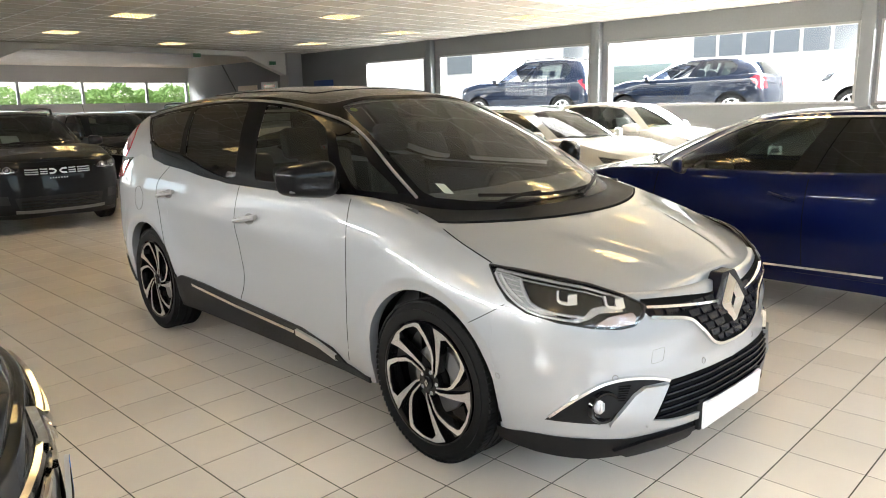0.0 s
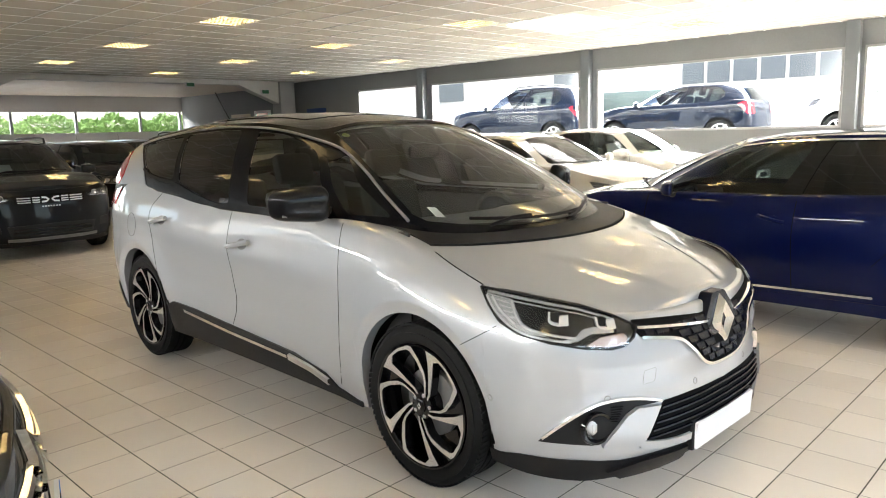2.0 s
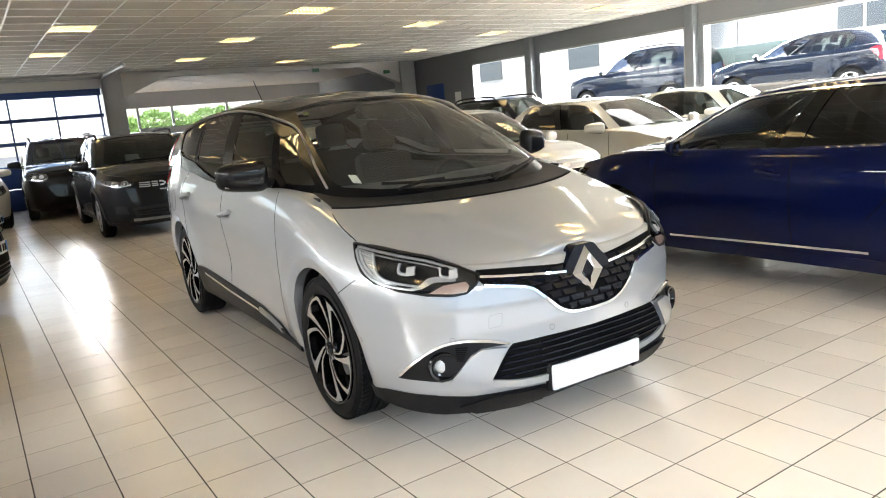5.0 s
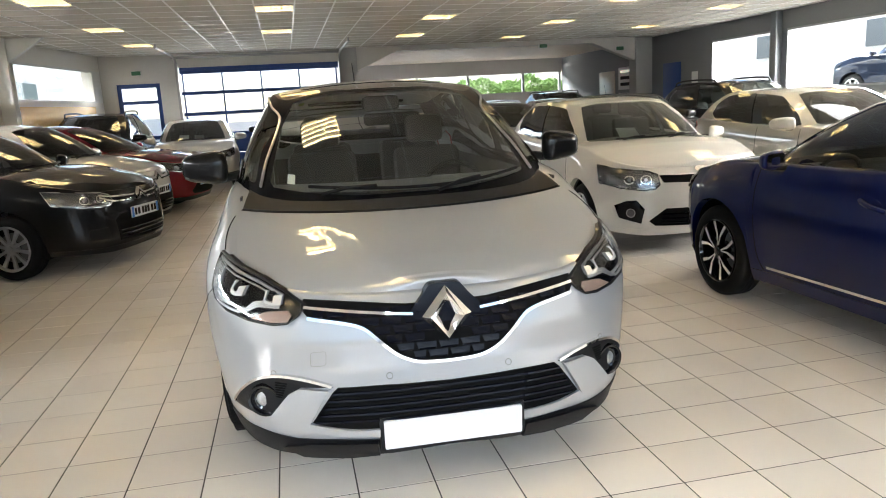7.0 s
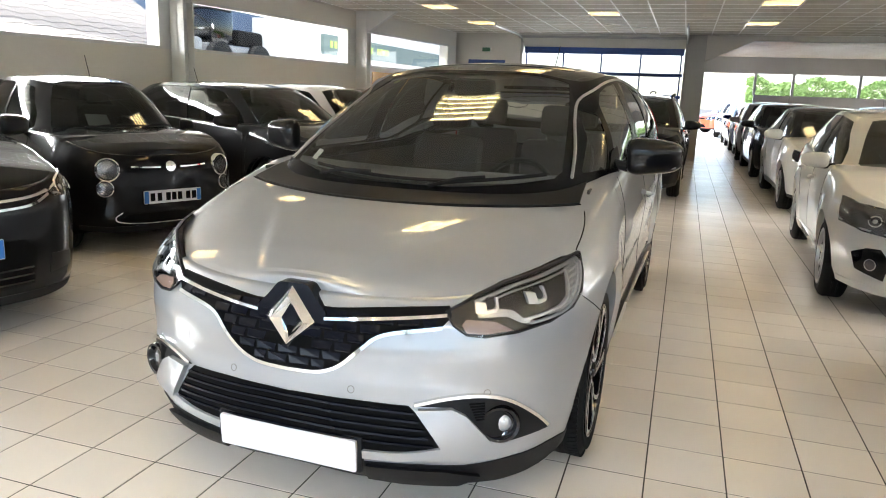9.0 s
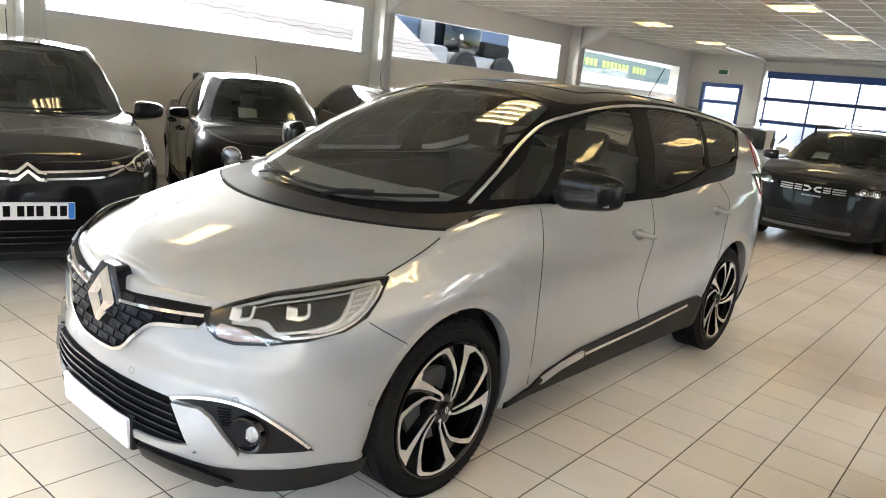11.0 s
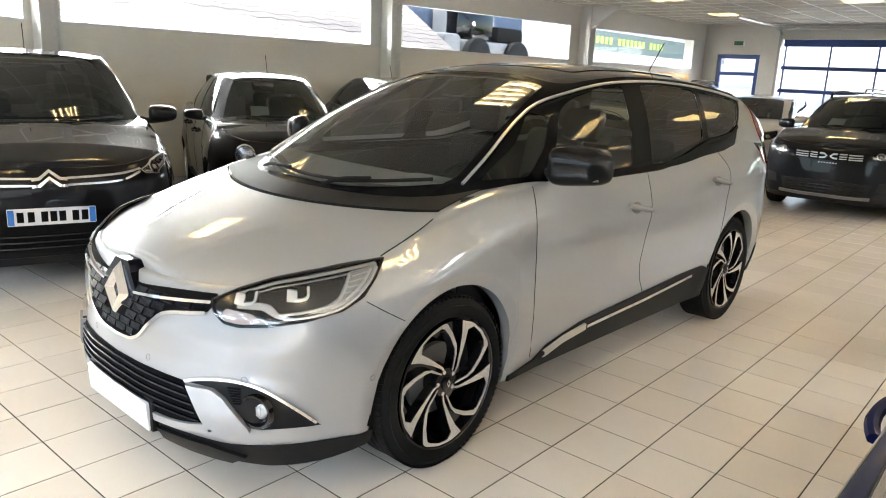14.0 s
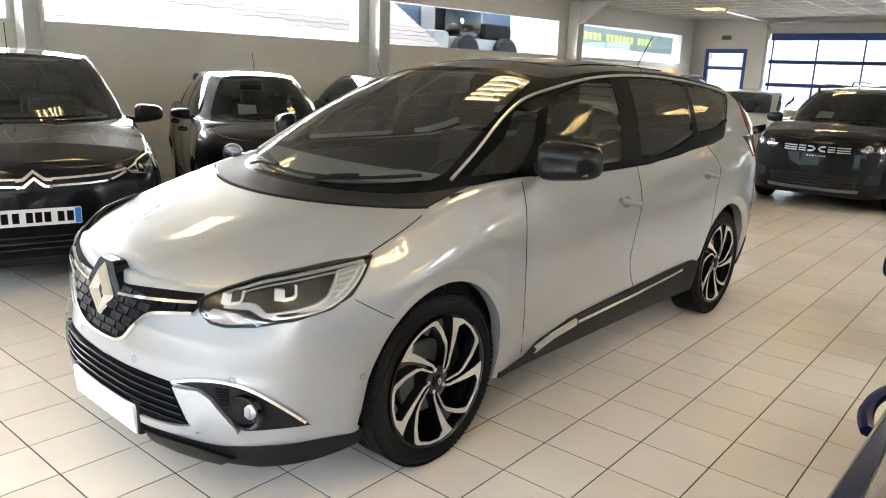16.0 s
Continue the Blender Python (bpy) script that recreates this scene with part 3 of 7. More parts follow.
# ---- cars ----
def build_shell(name, P, body, roof_mat, glass, label, group="", wheel="multi", frame_mat=None):
    """Body, bonnet, cabin, glass, wheels, cabin fittings and mirrors of one car. Returns the car, its Shell and its Cabin."""
    car = tagged(new(name), label, "car", group)
    sh, cb = Shell(P), Cabin(P["cabin"])
    n = cb.n
    bm = bmesh.new()
    sh.build(bm)
    part("body", bm, body, car)
    bm = bmesh.new()
    cap(bm, [sh.rim(s) for s in np.linspace(0, sh.sy(P["hood_end"]), 90 if P.get("sculpt") else 46)], P["hood"], 44 if P.get("sculpt") else 14, 0.0, bonnet_ridge if P.get("sculpt") else None)
    part("bonnet", bm, body, car)
    frame_mat = frame_mat or body
    # window outlines in the cabin's own coordinates
    W = P["windows"] if "windows" in P else None
    side = [[cb.uv(y, z) for y, z in o] for o in W] if W else P["side_uv"]
    ws = P["ws"]
    screen = [(-u, v) for u, v in ws[::-1] if u > 0] + list(ws)
    e = n - 0.95
    bm = bmesh.new()
    holes = [screen]
    for o in side:
        o = rounded(o, 0.05, 2)
        holes += [o, [(-u, v) for u, v in o]]
    sheet(bm, [(-e, -0.2), (e, -0.2), (e, 1.0), (-e, 1.0)], holes, cb.at, (0.25, 0.2), 0.0)
    for sg in (1, -1):
        for v0, v1 in ((-0.2, 0.16), (0.86, 1.0)):
            sheet(bm, [(sg * e, v0), (sg * n, v0), (sg * n, v1), (sg * e, v1)], [], cb.at, (0.25, 0.2), 0.0)
    bmesh.ops.remove_doubles(bm, verts=bm.verts, dist=0.0004)
    part("window_frame", bm, frame_mat, car)
    bm = bmesh.new()
    us = np.linspace(0, n, 60)
    cap(bm, sorted([cb.at(u, 1.0) for u in us], key=lambda p: p.y), P["roof"])
    part("roof", bm, roof_mat, car)
    bm = bmesh.new()
    cap(bm, sorted([cb.at(u, 0.97, -0.02) for u in us], key=lambda p: p.y), [(y, z - 0.03) for y, z in P["roof"]])
    part("headliner", bm, LINER, car)
    bm = bmesh.new()
    sheet(bm, screen, [], cb.at, (0.2, 0.12), -0.003)
    part("windscreen", bm, glass[0], car, "tinted windscreen", core=(0, P["wb"] / 2, 0.9)).visible_shadow = False
    for o in side:
        for sg in (1, -1):
            bm = bmesh.new()
            sheet(bm, [(sg * u, v) for u, v in rounded(o, 0.05, 2)], [], cb.at, (0.25, 0.2), -0.004)
            part("side_window", bm, glass[1] if np.mean([q[0] for q in o]) > 4.0 else glass[-1] if len(glass) > 2 else glass[0], car, core=(0, P["wb"] / 2, 0.9)).visible_shadow = False
    bm = bmesh.new()
    for sg in (1, -1):
        sheet(bm, [(sg * e, 0.16), (sg * n, 0.16), (sg * n, 0.86), (sg * e, 0.86)], [], cb.at, (0.25, 0.2), -0.004)
    bmesh.ops.remove_doubles(bm, verts=bm.verts, dist=0.0004)
    part("rear_window", bm, glass[1], car, core=(0, P["wb"] / 2, 0.9)).visible_shadow = False
    # tub, dashboard, wheel housings
    x0, belt = P["plan"][len(P["plan"]) // 2][0], sh.top(sh.sy(P["wb"] * 0.5))
    bm = bmesh.new()
    for x in (-x0 + 0.13, x0 - 0.14):
        add_box(bm, x, x + 0.01, P["dash"] - 0.1, P["wb"] + 0.45, 0.24, belt - 0.03)
    add_box(bm, -x0 + 0.13, x0 - 0.13, P["dash"] - 0.1, P["wb"] + 0.45, 0.24, 0.36)
    add_box(bm, -x0 + 0.32, x0 - 0.32, -0.45, P["wb"] + 0.4, 0.2, 0.36)
    add_box(bm, -x0 + 0.15, x0 - 0.15, P["wb"] + 0.4, P["wb"] + 0.45, 0.3, belt - 0.05)
    part("cabin_tub", bm, TUB, car)
    bm = bmesh.new()
    add_box(bm, -x0 + 0.22, x0 - 0.22, P["dash"] - 0.02, P["dash"] + 0.30, 0.55, belt - 0.05, 0.06)
    part("dashboard", bm, GREYPL, car)
    bm = bmesh.new()
    c = Vector((0.36, P["dash"] + 0.36, belt - 0.14))
    tilt = Matrix.Rotation(radians(-24), 3, "X")
    tube(bm, [c + tilt @ Vector((0.185 * math.cos(a), 0, 0.185 * math.sin(a))) for a in np.linspace(0, 2 * math.pi, 28, endpoint=False)], 0.015, 7, True)
    add_box(bm, -0.16, 0.16, -0.02, 0.02, -0.03, 0.03, 0.01, Matrix.Translation(c) @ tilt.to_4x4())
    part("steering_wheel", bm, MATT, car)
    for sx in (0.36, -0.36):
        build_seat(car, sx, P["dash"] + 0.98, 0.62)
        build_seat(car, sx * 0.95, P["dash"] + 1.8, 0.64)
    for yc in (0, P["wb"]):
        for sg in (1, -1):
            bm = bmesh.new()
            lathe(bm, [(P["arch"] - 0.002, -0.055), (P["arch"] + 0.012, -0.07), (P["arch"] + 0.012, -0.33), (0.02, -0.33)], 40, sg)
            for v in bm.verts:
                v.co = Vector((v.co.x + sg * x0, v.co.y + yc, v.co.z * P.get("archz", 1.0) + P["R"]))
            bmesh.ops.delete(bm, geom=[v for v in bm.verts if v.co.z < P["R"] - 0.12], context="VERTS")
            part("wheel_housing", bm, SHADE, car)
    for yc in (0, P["wb"]):
        for sg in (1, -1):
            build_wheel(car, P, P.get("hubx", x0 - 0.015), yc, sg, wheel)
    for sg in (1, -1):
        build_mirror(car, P, sg, P.get("mirror_mat", body))
    return car, sh, cb


def pair(name, car, sh, outline, material, off, depth=0.012, step=(0.05, 0.05), label="", parent=None, holes=()):
    """The same patch on both flanks of a surface."""
    out = []
    for sg in (1, -1):
        bm = bmesh.new()
        sheet(bm, [(sg * u, v) for u, v in outline], [[(sg * u, v) for u, v in h] for h in holes], sh.at, step, off, depth)
        out.append(part(name, bm, material, parent[len(out)] if parent else car, label))
    return out


def whole(name, car, sh, half, material, off, depth=0.012, step=(0.05, 0.05), label=""):
    """A patch across the middle line, from the outline of its one half (which starts and ends on the middle)."""
    o = list(half) + [(-u, v) for u, v in half[::-1] if abs(u) > 1e-6]
    bm = bmesh.new()
    sheet(bm, o, [], sh.at, step, off, depth)
    return part(name, bm, material, car, label)


def strips(name, car, sh, paths, half, material, off, depth=0.004, label="", mirrored=True, per=5):
    out = []
    for path in paths:
        for sg in (1, -1) if mirrored else (1,):
            bm = bmesh.new()
            ribbon(bm, [(sg * p[0], p[1]) for p in (catmull(path, per) if per > 1 else path)], half, sh.at, off, depth)
            out.append(part(name, bm, material, car, label))
    return out


def handles(car, sh, places, material, size=0.11, cup_shade=None):
    for s, z in places:
        for sg in (1, -1):
            bm = bmesh.new()
            pts = [sh.at(sg * (s + size * k), z - 0.02 * k, 0.018 + 0.022 * (1 - k * k)) for k in np.linspace(-1, 1, 9)]
            tube(bm, pts, 0.017, 8, flat=0.85)
            h = part("door_handle", bm, material, car)
            bm = bmesh.new()
            # a darker colour given here paints in the shade behind the handle
            sheet(bm, [(sg * (s - 0.015 + 0.05 * math.cos(a)), z + 0.03 * math.sin(a)) for a in np.linspace(0, 2 * math.pi, 20, endpoint=False)], [], sh.at, (0.03, 0.03), 0.002, 0.003)
            part("handle_cup", bm, cup_shade or material, h)


def wipers(car, cb, arms):
    for (u0, v0), (u1, v1), (u2, v2) in arms:
        bm = bmesh.new()
        tube(bm, [cb.at(u0, v0, 0.02), cb.at((u0 + u1) / 2, (v0 + v1) / 2, 0.04), cb.at(u1, v1, 0.03)], 0.009, 6)
        w = part("wiper", bm, MATT, car)
        bm = bmesh.new()
        tube(bm, [cb.at(u1 + (u2 - u1) * k, v1 + (v2 - v1) * k, 0.016) for k in np.linspace(-0.75, 1, 9)], 0.008, 5)
        part("wiper_blade", bm, MATT, w)


def build_main():
    P = dict(MAIN, dash=0.25, mirror_mat=BLACK,
             mirror_size=1.0, windows=[[(0.33, 1.125), (0.60, 1.265), (0.81, 1.40), (0.855, 1.385), (0.72, 1.26), (0.56, 1.135)],
                      [(0.66, 1.135), (0.80, 1.27), (0.95, 1.42), (1.09, 1.475), (1.28, 1.515), (1.51, 1.535), (1.45, 1.33), (1.40, 1.135)],
                      [(1.60, 1.135), (1.64, 1.35), (1.70, 1.545), (2.0, 1.545), (2.38, 1.525), (2.30, 1.36), (2.25, 1.235), (1.95, 1.165), (1.77, 1.135)],
                      [(2.33, 1.250), (2.38, 1.40), (2.43, 1.518), (2.75, 1.495), (2.99, 1.463), (2.88, 1.38), (2.775, 1.315), (2.70, 1.285), (2.52, 1.262)]],
             ws=[(0.0, 0.03), (0.6, 0.02), (1.2, 0.03), (1.72, 0.05), (1.82, 0.10), (1.80, 0.6), (1.74, 0.93), (1.5, 0.955), (0.8, 0.96), (0.0, 0.96)])
    car, sh, cb = build_shell("people_carrier", P, PEARL, BLACK, (GLASS, DARKGLASS, SIDEGLASS), "pearl grey people carrier with black roof on tiled showroom floor", "", "twist", PILLAR)
    F, S = sh.sx, sh.sy
    # black lower edge all round
    for sg in (1, -1):
        bm = bmesh.new()
        lip = [(0, 0.20), (F(0.25), 0.175), (F(0.44), 0.175), (F(0.5), 0.165), (0.75, 0.165), (1.0, 0.185), (1.17, 0.215), (1.178, 0.262), (1.04, 0.274), (0.79, 0.272), (0.61, 0.258), (0.45, 0.262), (0.24, 0.256), (0, 0.256)]
        sheet(bm, [(sg * u, v) for u, v in lip], [], sh.at, (0.06, 0.05), 0.006, 0.03)
        part("front_lip", bm, MATT, car, "matt black lower bumper lip")
        bm = bmesh.new()
        sill = [(S(0.415), 0.235), (S(2.39), 0.25), (S(2.37), 0.44), (S(2.30), 0.47), (S(2.02), 0.462), (S(1.55), 0.432), (S(0.95), 0.398), (S(0.69), 0.345), (S(0.60), 0.285), (S(0.415), 0.262)]
        sheet(bm, [(sg * u, v) for u, v in sill], [], sh.at, (0.12, 0.06), 0.012, 0.03)
        part("sill_cladding", bm, MATT, car, "matt black sill cladding")
        bm = bmesh.new()
        fl = [(S(2.42), 0.25), (S(2.41), 0.44), (S(2.37), 0.47), (S(2.36), 0.25)]
        sheet(bm, [(sg * u, v) for u, v in fl], [], sh.at, (0.1, 0.06), 0.010, 0.03)
        part("mud_flap", bm, MATT, car)
        bm = bmesh.new()
        rb = [(S(3.22), 0.27), (S(3.45), 0.26), (sh.L, 0.25), (sh.L, 0.42), (S(3.5), 0.44), (S(3.25), 0.46)]
        sheet(bm, [(sg * u, v) for u, v in rb], [], sh.at, (0.12, 0.06), 0.008, 0.02)
        part("rear_bumper_cladding", bm, MATT, car)
        for w0, w1, mat_ in ((0.66, 0.99, SATIN), (1.0, 2.14, CHROME)):
            bm = bmesh.new()
            ys = np.linspace(w0, w1, 16)
            ribbon(bm, [(sg * S(y), float(np.interp(y, [0.66, 0.80, 0.99, 1.57, 2.14], [0.305, 0.345, 0.368, 0.392, 0.434]))) for y in ys], 0.020 if mat_ is SATIN else 0.011, sh.at, 0.026, 0.014)
            part("sill_strip", bm, mat_, car, "chrome strip on the sill")
    pair("lip_wedge", car, sh, [(0.285, 0.182), (0.40, 0.168), (0.60, 0.166), (0.67, 0.212), (0.54, 0.244), (0.285, 0.25)], MATT, 0.026, 0.03, (0.06, 0.04))
    # shut lines
    lines = [[(S(0.53), 1.10), (S(0.51), 0.90), (S(0.515), 0.66), (S(0.545), 0.43), (S(0.575), 0.31)],
             [(S(1.54), 1.11), (S(1.55), 0.94), (S(1.51), 0.75), (S(1.51), 0.55), (S(1.57), 0.44)],
             [(S(2.43), 1.17), (S(2.56), 1.06), (S(2.56), 0.95), (S(2.48), 0.70), (S(2.42), 0.48)]]
    strips("door_gap", car, sh, lines, 0.0022, SHADE, 0.0012)
    strips("bumper_seam", car, sh, [[(1.262, 0.690), (1.185, 0.735), (1.112, 0.780)]], 0.0018, SHADE, 0.0016, per=10)
    for sg in (1, -1):
        bm = bmesh.new()
        tube(bm, [sh.rim(sg * q, k) for q, k in zip(np.linspace(1.215, S(-0.03), 14), np.linspace(0.4, 2.6, 14))], 0.0025, 5)
        part("bonnet_gap", bm, SHADE, car)
    bm = bmesh.new()
    ribbon(bm, [(-S(2.86 + 0.075 * math.cos(a)), 0.93 + 0.08 * math.sin(a)) for a in np.linspace(0, 2 * math.pi, 24)], 0.0012, sh.at, 0.001, 0.003)
    part("fuel_flap_gap", bm, SHADE, car)
    # body-colour cups in truth; the grey stands for the shadow behind each handle
    handles(car, sh, [(2.945, 0.928), (3.95, 0.992)], PEARL, 0.105, GREYPL)
    # bonnet front edge, grille, badge
    low = [(0, 0.545), (0.10, 0.549), (0.155, 0.565), (0.20, 0.592), (0.262, 0.648), (0.335, 0.697), (0.52, 0.728)]
    g = low + [(0.552, 0.76), (0.545, 0.790), (0.42, 0.783), (0.30, 0.774), (0.15, 0.760), (0.0, 0.760)]
    gr = whole("grille", car, sh, g, SHADE, 0.006, 0.02, (0.06, 0.04), "black grille of small overlapping scales")
    bm = bmesh.new()
    row = 0
    z = 0.562
    while z < 0.745:
        w = float(np.interp(z, [p[1] for p in low], [p[0] for p in low])) - 0.012
        k = -int(w / 0.082) - 1
        while k * 0.082 < w:
            u0, u1 = k * 0.082 + (0.041 if row % 2 else 0) + 0.003, k * 0.082 + 0.077 + (0.041 if row % 2 else 0)
            u0, u1 = max(u0, -w), min(u1, w)
            if u1 - u0 > 0.014 and not (abs((u0 + u1) / 2) < 0.075 and z > 0.6):
                q = [sh.at(u0, z + 0.027, 0.007), sh.at(u1, z + 0.027, 0.007), sh.at(u1 - 0.003, z + 0.006, 0.0125), sh.at(u0 + 0.006, z + 0.006, 0.0155), sh.at(u0 + 0.008, z - 0.003, 0.006), sh.at(u1 - 0.006, z - 0.003, 0.006)]
                v = [bm.verts.new(p) for p in q]
                bm.faces.new(v[:4])
                bm.faces.new((v[3], v[2], v[5], v[4]))
                bm.faces.new((v[0], v[3], v[4]))
                bm.faces.new((v[2], v[1], v[5]))
            k += 1
        z += 0.033
        row += 1
    part("grille_mesh", bm, GRILLEB, gr, smooth=False)
    strips("grille_surround", car, sh, [[(-u, v) for u, v in low[::-1]] + low[1:]], 0.0075, CHROME, 0.016, 0.014, "chrome line round the grille", False)
    strips("grille_bar", car, sh, [[(0.125, 0.727), (0.30, 0.744), (0.45, 0.758), (0.535, 0.766)]], 0.006, CHROME, 0.018, 0.012)
    bm = bmesh.new()
    hx = [(-0.136, 0.728), (-0.114, 0.757), (-0.086, 0.785), (-0.056, 0.826), (0.056, 0.826), (0.086, 0.785), (0.114, 0.757), (0.136, 0.728), (0.112, 0.698), (0.056, 0.602), (0, 0.585), (-0.056, 0.602), (-0.112, 0.698)]
    hx = rounded(hx, 0.015, 3)
    sheet(bm, hx, [], lambda u, v, o: Vector((u, -0.906 - o + 0.25 * max(0, v - 0.70) ** 1.2 + 0.15 * u * u, v)), (0.04, 0.03), 0.0, 0.055)
    part("badge_shield", bm, GRILLEB, car)
    bm = bmesh.new()
    dia = [(0, 0.818), (0.092, 0.711), (0, 0.604), (-0.092, 0.711)]
    inn = [(0, 0.764), (0.031, 0.711), (0, 0.658), (-0.031, 0.711)]
    ridge = [((a[0] + b[0]) / 2, (a[1] + b[1]) / 2) for a, b in zip(dia, inn)]
    rings = [[bm.verts.new((p[0], y + 0.25 * max(0, p[1] - 0.70) ** 1.2, p[1])) for p in loop] for loop, y in ((dia, -0.908), (ridge, -0.932), (inn, -0.909))]
    for a, b in zip(rings, rings[1:]):
        for k in range(4):
            bm.faces.new((a[k], a[(k + 1) % 4], b[(k + 1) % 4], b[k]))
    part("badge", bm, CHROME, car, "chrome diamond badge", smooth=False)
    # lower intake with slats, blades, fog lamps
    it = [(0, 0.468), (0.25, 0.472), (0.42, 0.468), (0.44, 0.45), (0.53, 0.326), (0.50, 0.315), (0.30, 0.298), (0, 0.29)]
    low_in = whole("lower_intake", car, sh, it, SHADE, 0.004, 0.012, (0.06, 0.04), "black lower air intake with slats")
    for z in (0.335, 0.362, 0.389, 0.416, 0.443):
        bm = bmesh.new()
        w = float(np.interp(z, [0.315, 0.45], [0.515, 0.435]))
        ribbon(bm, [(u, z + 0.012 * (1 - (u / 0.5) ** 2)) for u in np.linspace(-w, w, 25)], 0.0045, sh.at, 0.013, 0.012)
        part("slat", bm, GRILLEB, low_in)
    strips("intake_blade", car, sh, [[(0.255, 0.292), (0.36, 0.292), (0.45, 0.300), (0.54, 0.318)]], 0.018, PEARL, 0.014, 0.02)
    fog = [(0.436, 0.468), (0.53, 0.495), (0.626, 0.506), (0.70, 0.50), (0.769, 0.478), (0.866, 0.415), (0.948, 0.343), (0.827, 0.340), (0.735, 0.334), (0.695, 0.345), (0.655, 0.39), (0.605, 0.445), (0.56, 0.468)]
    pair("bumper_blade", car, sh, [(0.452, 0.462), (0.56, 0.468), (0.605, 0.445), (0.655, 0.39), (0.695, 0.345), (0.70, 0.328), (0.60, 0.320), (0.535, 0.322)], PEARL, 0.022, 0.024, (0.04, 0.03))
    fs = pair("fog_surround", car, sh, fog, MATT, 0.003, 0.01, (0.06, 0.04), "black fog lamp surround")
    strips("fog_chrome", car, sh, [[(0.44, 0.474), (0.53, 0.497), (0.626, 0.508), (0.71, 0.50), (0.78, 0.472), (0.86, 0.418), (0.93, 0.360)]], 0.0065, CHROME, 0.014, 0.014)
    for i, sg in enumerate((1, -1)):
        c, nrm = sh.at(sg * 0.724, 0.405), (sh.at(sg * 0.724, 0.405, 0.01) - sh.at(sg * 0.724, 0.405)).normalized()
        nrm = (nrm + Vector((0, -0.8, 0))).normalized()
        rot = nrm.to_track_quat("Z", "Y").to_matrix().to_4x4()
        bm = bmesh.new()
        rg = []
        for r, h in ((0.066, 0.0), (0.061, 0.018), (0.052, 0.016), (0.044, 0.000), (0.030, -0.006)):
            rg.append([bm.verts.new(Matrix.Translation(c) @ rot @ Vector((r * math.cos(a) * 1.05, r * math.sin(a), h))) for a in np.linspace(0, 2 * math.pi, 28, endpoint=False)])
        for a, b in zip(rg, rg[1:]):
            for k in range(28):
                bm.faces.new((a[k], a[(k + 1) % 28], b[(k + 1) % 28], b[k]))
        part("fog_ring", bm, PIANO, fs[i])
        bm = bmesh.new()
        bmesh.ops.create_uvsphere(bm, u_segments=16, v_segments=8, radius=0.034, matrix=Matrix.Translation(c - nrm * 0.004) @ rot @ Matrix.Diagonal((1.2, 0.95, 0.25, 1)))
        part("fog_lamp", bm, LAMPSIL, fs[i])
        for k in (-1, 0, 1):
            bm = bmesh.new()
            add_box(bm, k * 0.014 - 0.0025, k * 0.014 + 0.0025, -0.016, 0.016, 0.002, 0.006, m=Matrix.Translation(c) @ rot)
            part("fog_reflector", bm, LAMPSIL, fs[i])
        bm = bmesh.new()
        for k in range(7):
            z = 0.425 + k * 0.009
            ribbon(bm, [(sg * (0.64 - k * 0.004), z), (sg * 0.668, z + 0.002)], 0.002, sh.at, 0.008, 0.005)
        part("fog_vent", bm, SHADE, fs[i])
    # parking sensors, tow cover
    for s, z in ((0.226, 0.503), (0.677, 0.512), (1.137, 0.497)):
        for sg in (1, -1):
            bm = bmesh.new()
            ribbon(bm, [(sg * (s + 0.0115 * math.cos(a)), z + 0.0115 * math.sin(a)) for a in np.linspace(0, 2 * math.pi, 20)], 0.0015, sh.at, 0.001, 0.002)
            part("parking_sensor", bm, GREYPL, car)
    bm = bmesh.new()
    sq = rounded([(-0.52, 0.545), (-0.46, 0.55), (-0.455, 0.605), (-0.515, 0.60)], 0.012, 4)
    ribbon(bm, sq + [sq[0]], 0.0007, sh.at, 0.0006, 0.002)
    part("tow_cover_gap", bm, GREYPL, car)
    # headlamps
    hl = [(0.530, 0.772), (0.555, 0.735), (0.60, 0.706), (0.66, 0.700), (0.77, 0.711), (0.90, 0.733), (1.02, 0.762), (1.10, 0.800), (1.16, 0.855), (1.218, 0.911), (1.05, 0.896), (0.90, 0.878), (0.76, 0.855), (0.63, 0.817)]
    base = pair("headlamp", car, sh, hl, PIANO, 0.003, 0.02, (0.04, 0.04), "clear headlamp with two projector boxes")
    rim_path = hl + [hl[0], hl[1]]
    for i, sg in enumerate((1, -1)):
        def on(u, v, o, sg=sg):
            return sh.at(sg * u, v, o)
        bm = bmesh.new()
        ribbon(bm, rim_path, 0.0030, on, 0.013, 0.010)
        part("lamp_rim", bm, MATT, base[i])
        for dz, w in ((0.001, 0.0045), (-0.013, 0.0022)):
            bm = bmesh.new()
            ribbon(bm, [(0.63, 0.800 + dz), (0.78, 0.842 + dz), (0.95, 0.868 + dz), (1.09, 0.885 + dz), (1.18, 0.897 + dz)], w, on, 0.010, 0.006)
            part("upper_light_strip", bm, LAMPSIL, base[i])
        bm = bmesh.new()
        sheet(bm, [(1.185, 0.893), (1.13, 0.838), (1.06, 0.79), (0.985, 0.762), (0.90, 0.752), (0.96, 0.775), (1.01, 0.80), (1.06, 0.862), (1.075, 0.876)], [], on, (0.04, 0.03), 0.006, 0.004)
        panel = part("ribbed_reflector", bm, LAMPSIL, base[i])
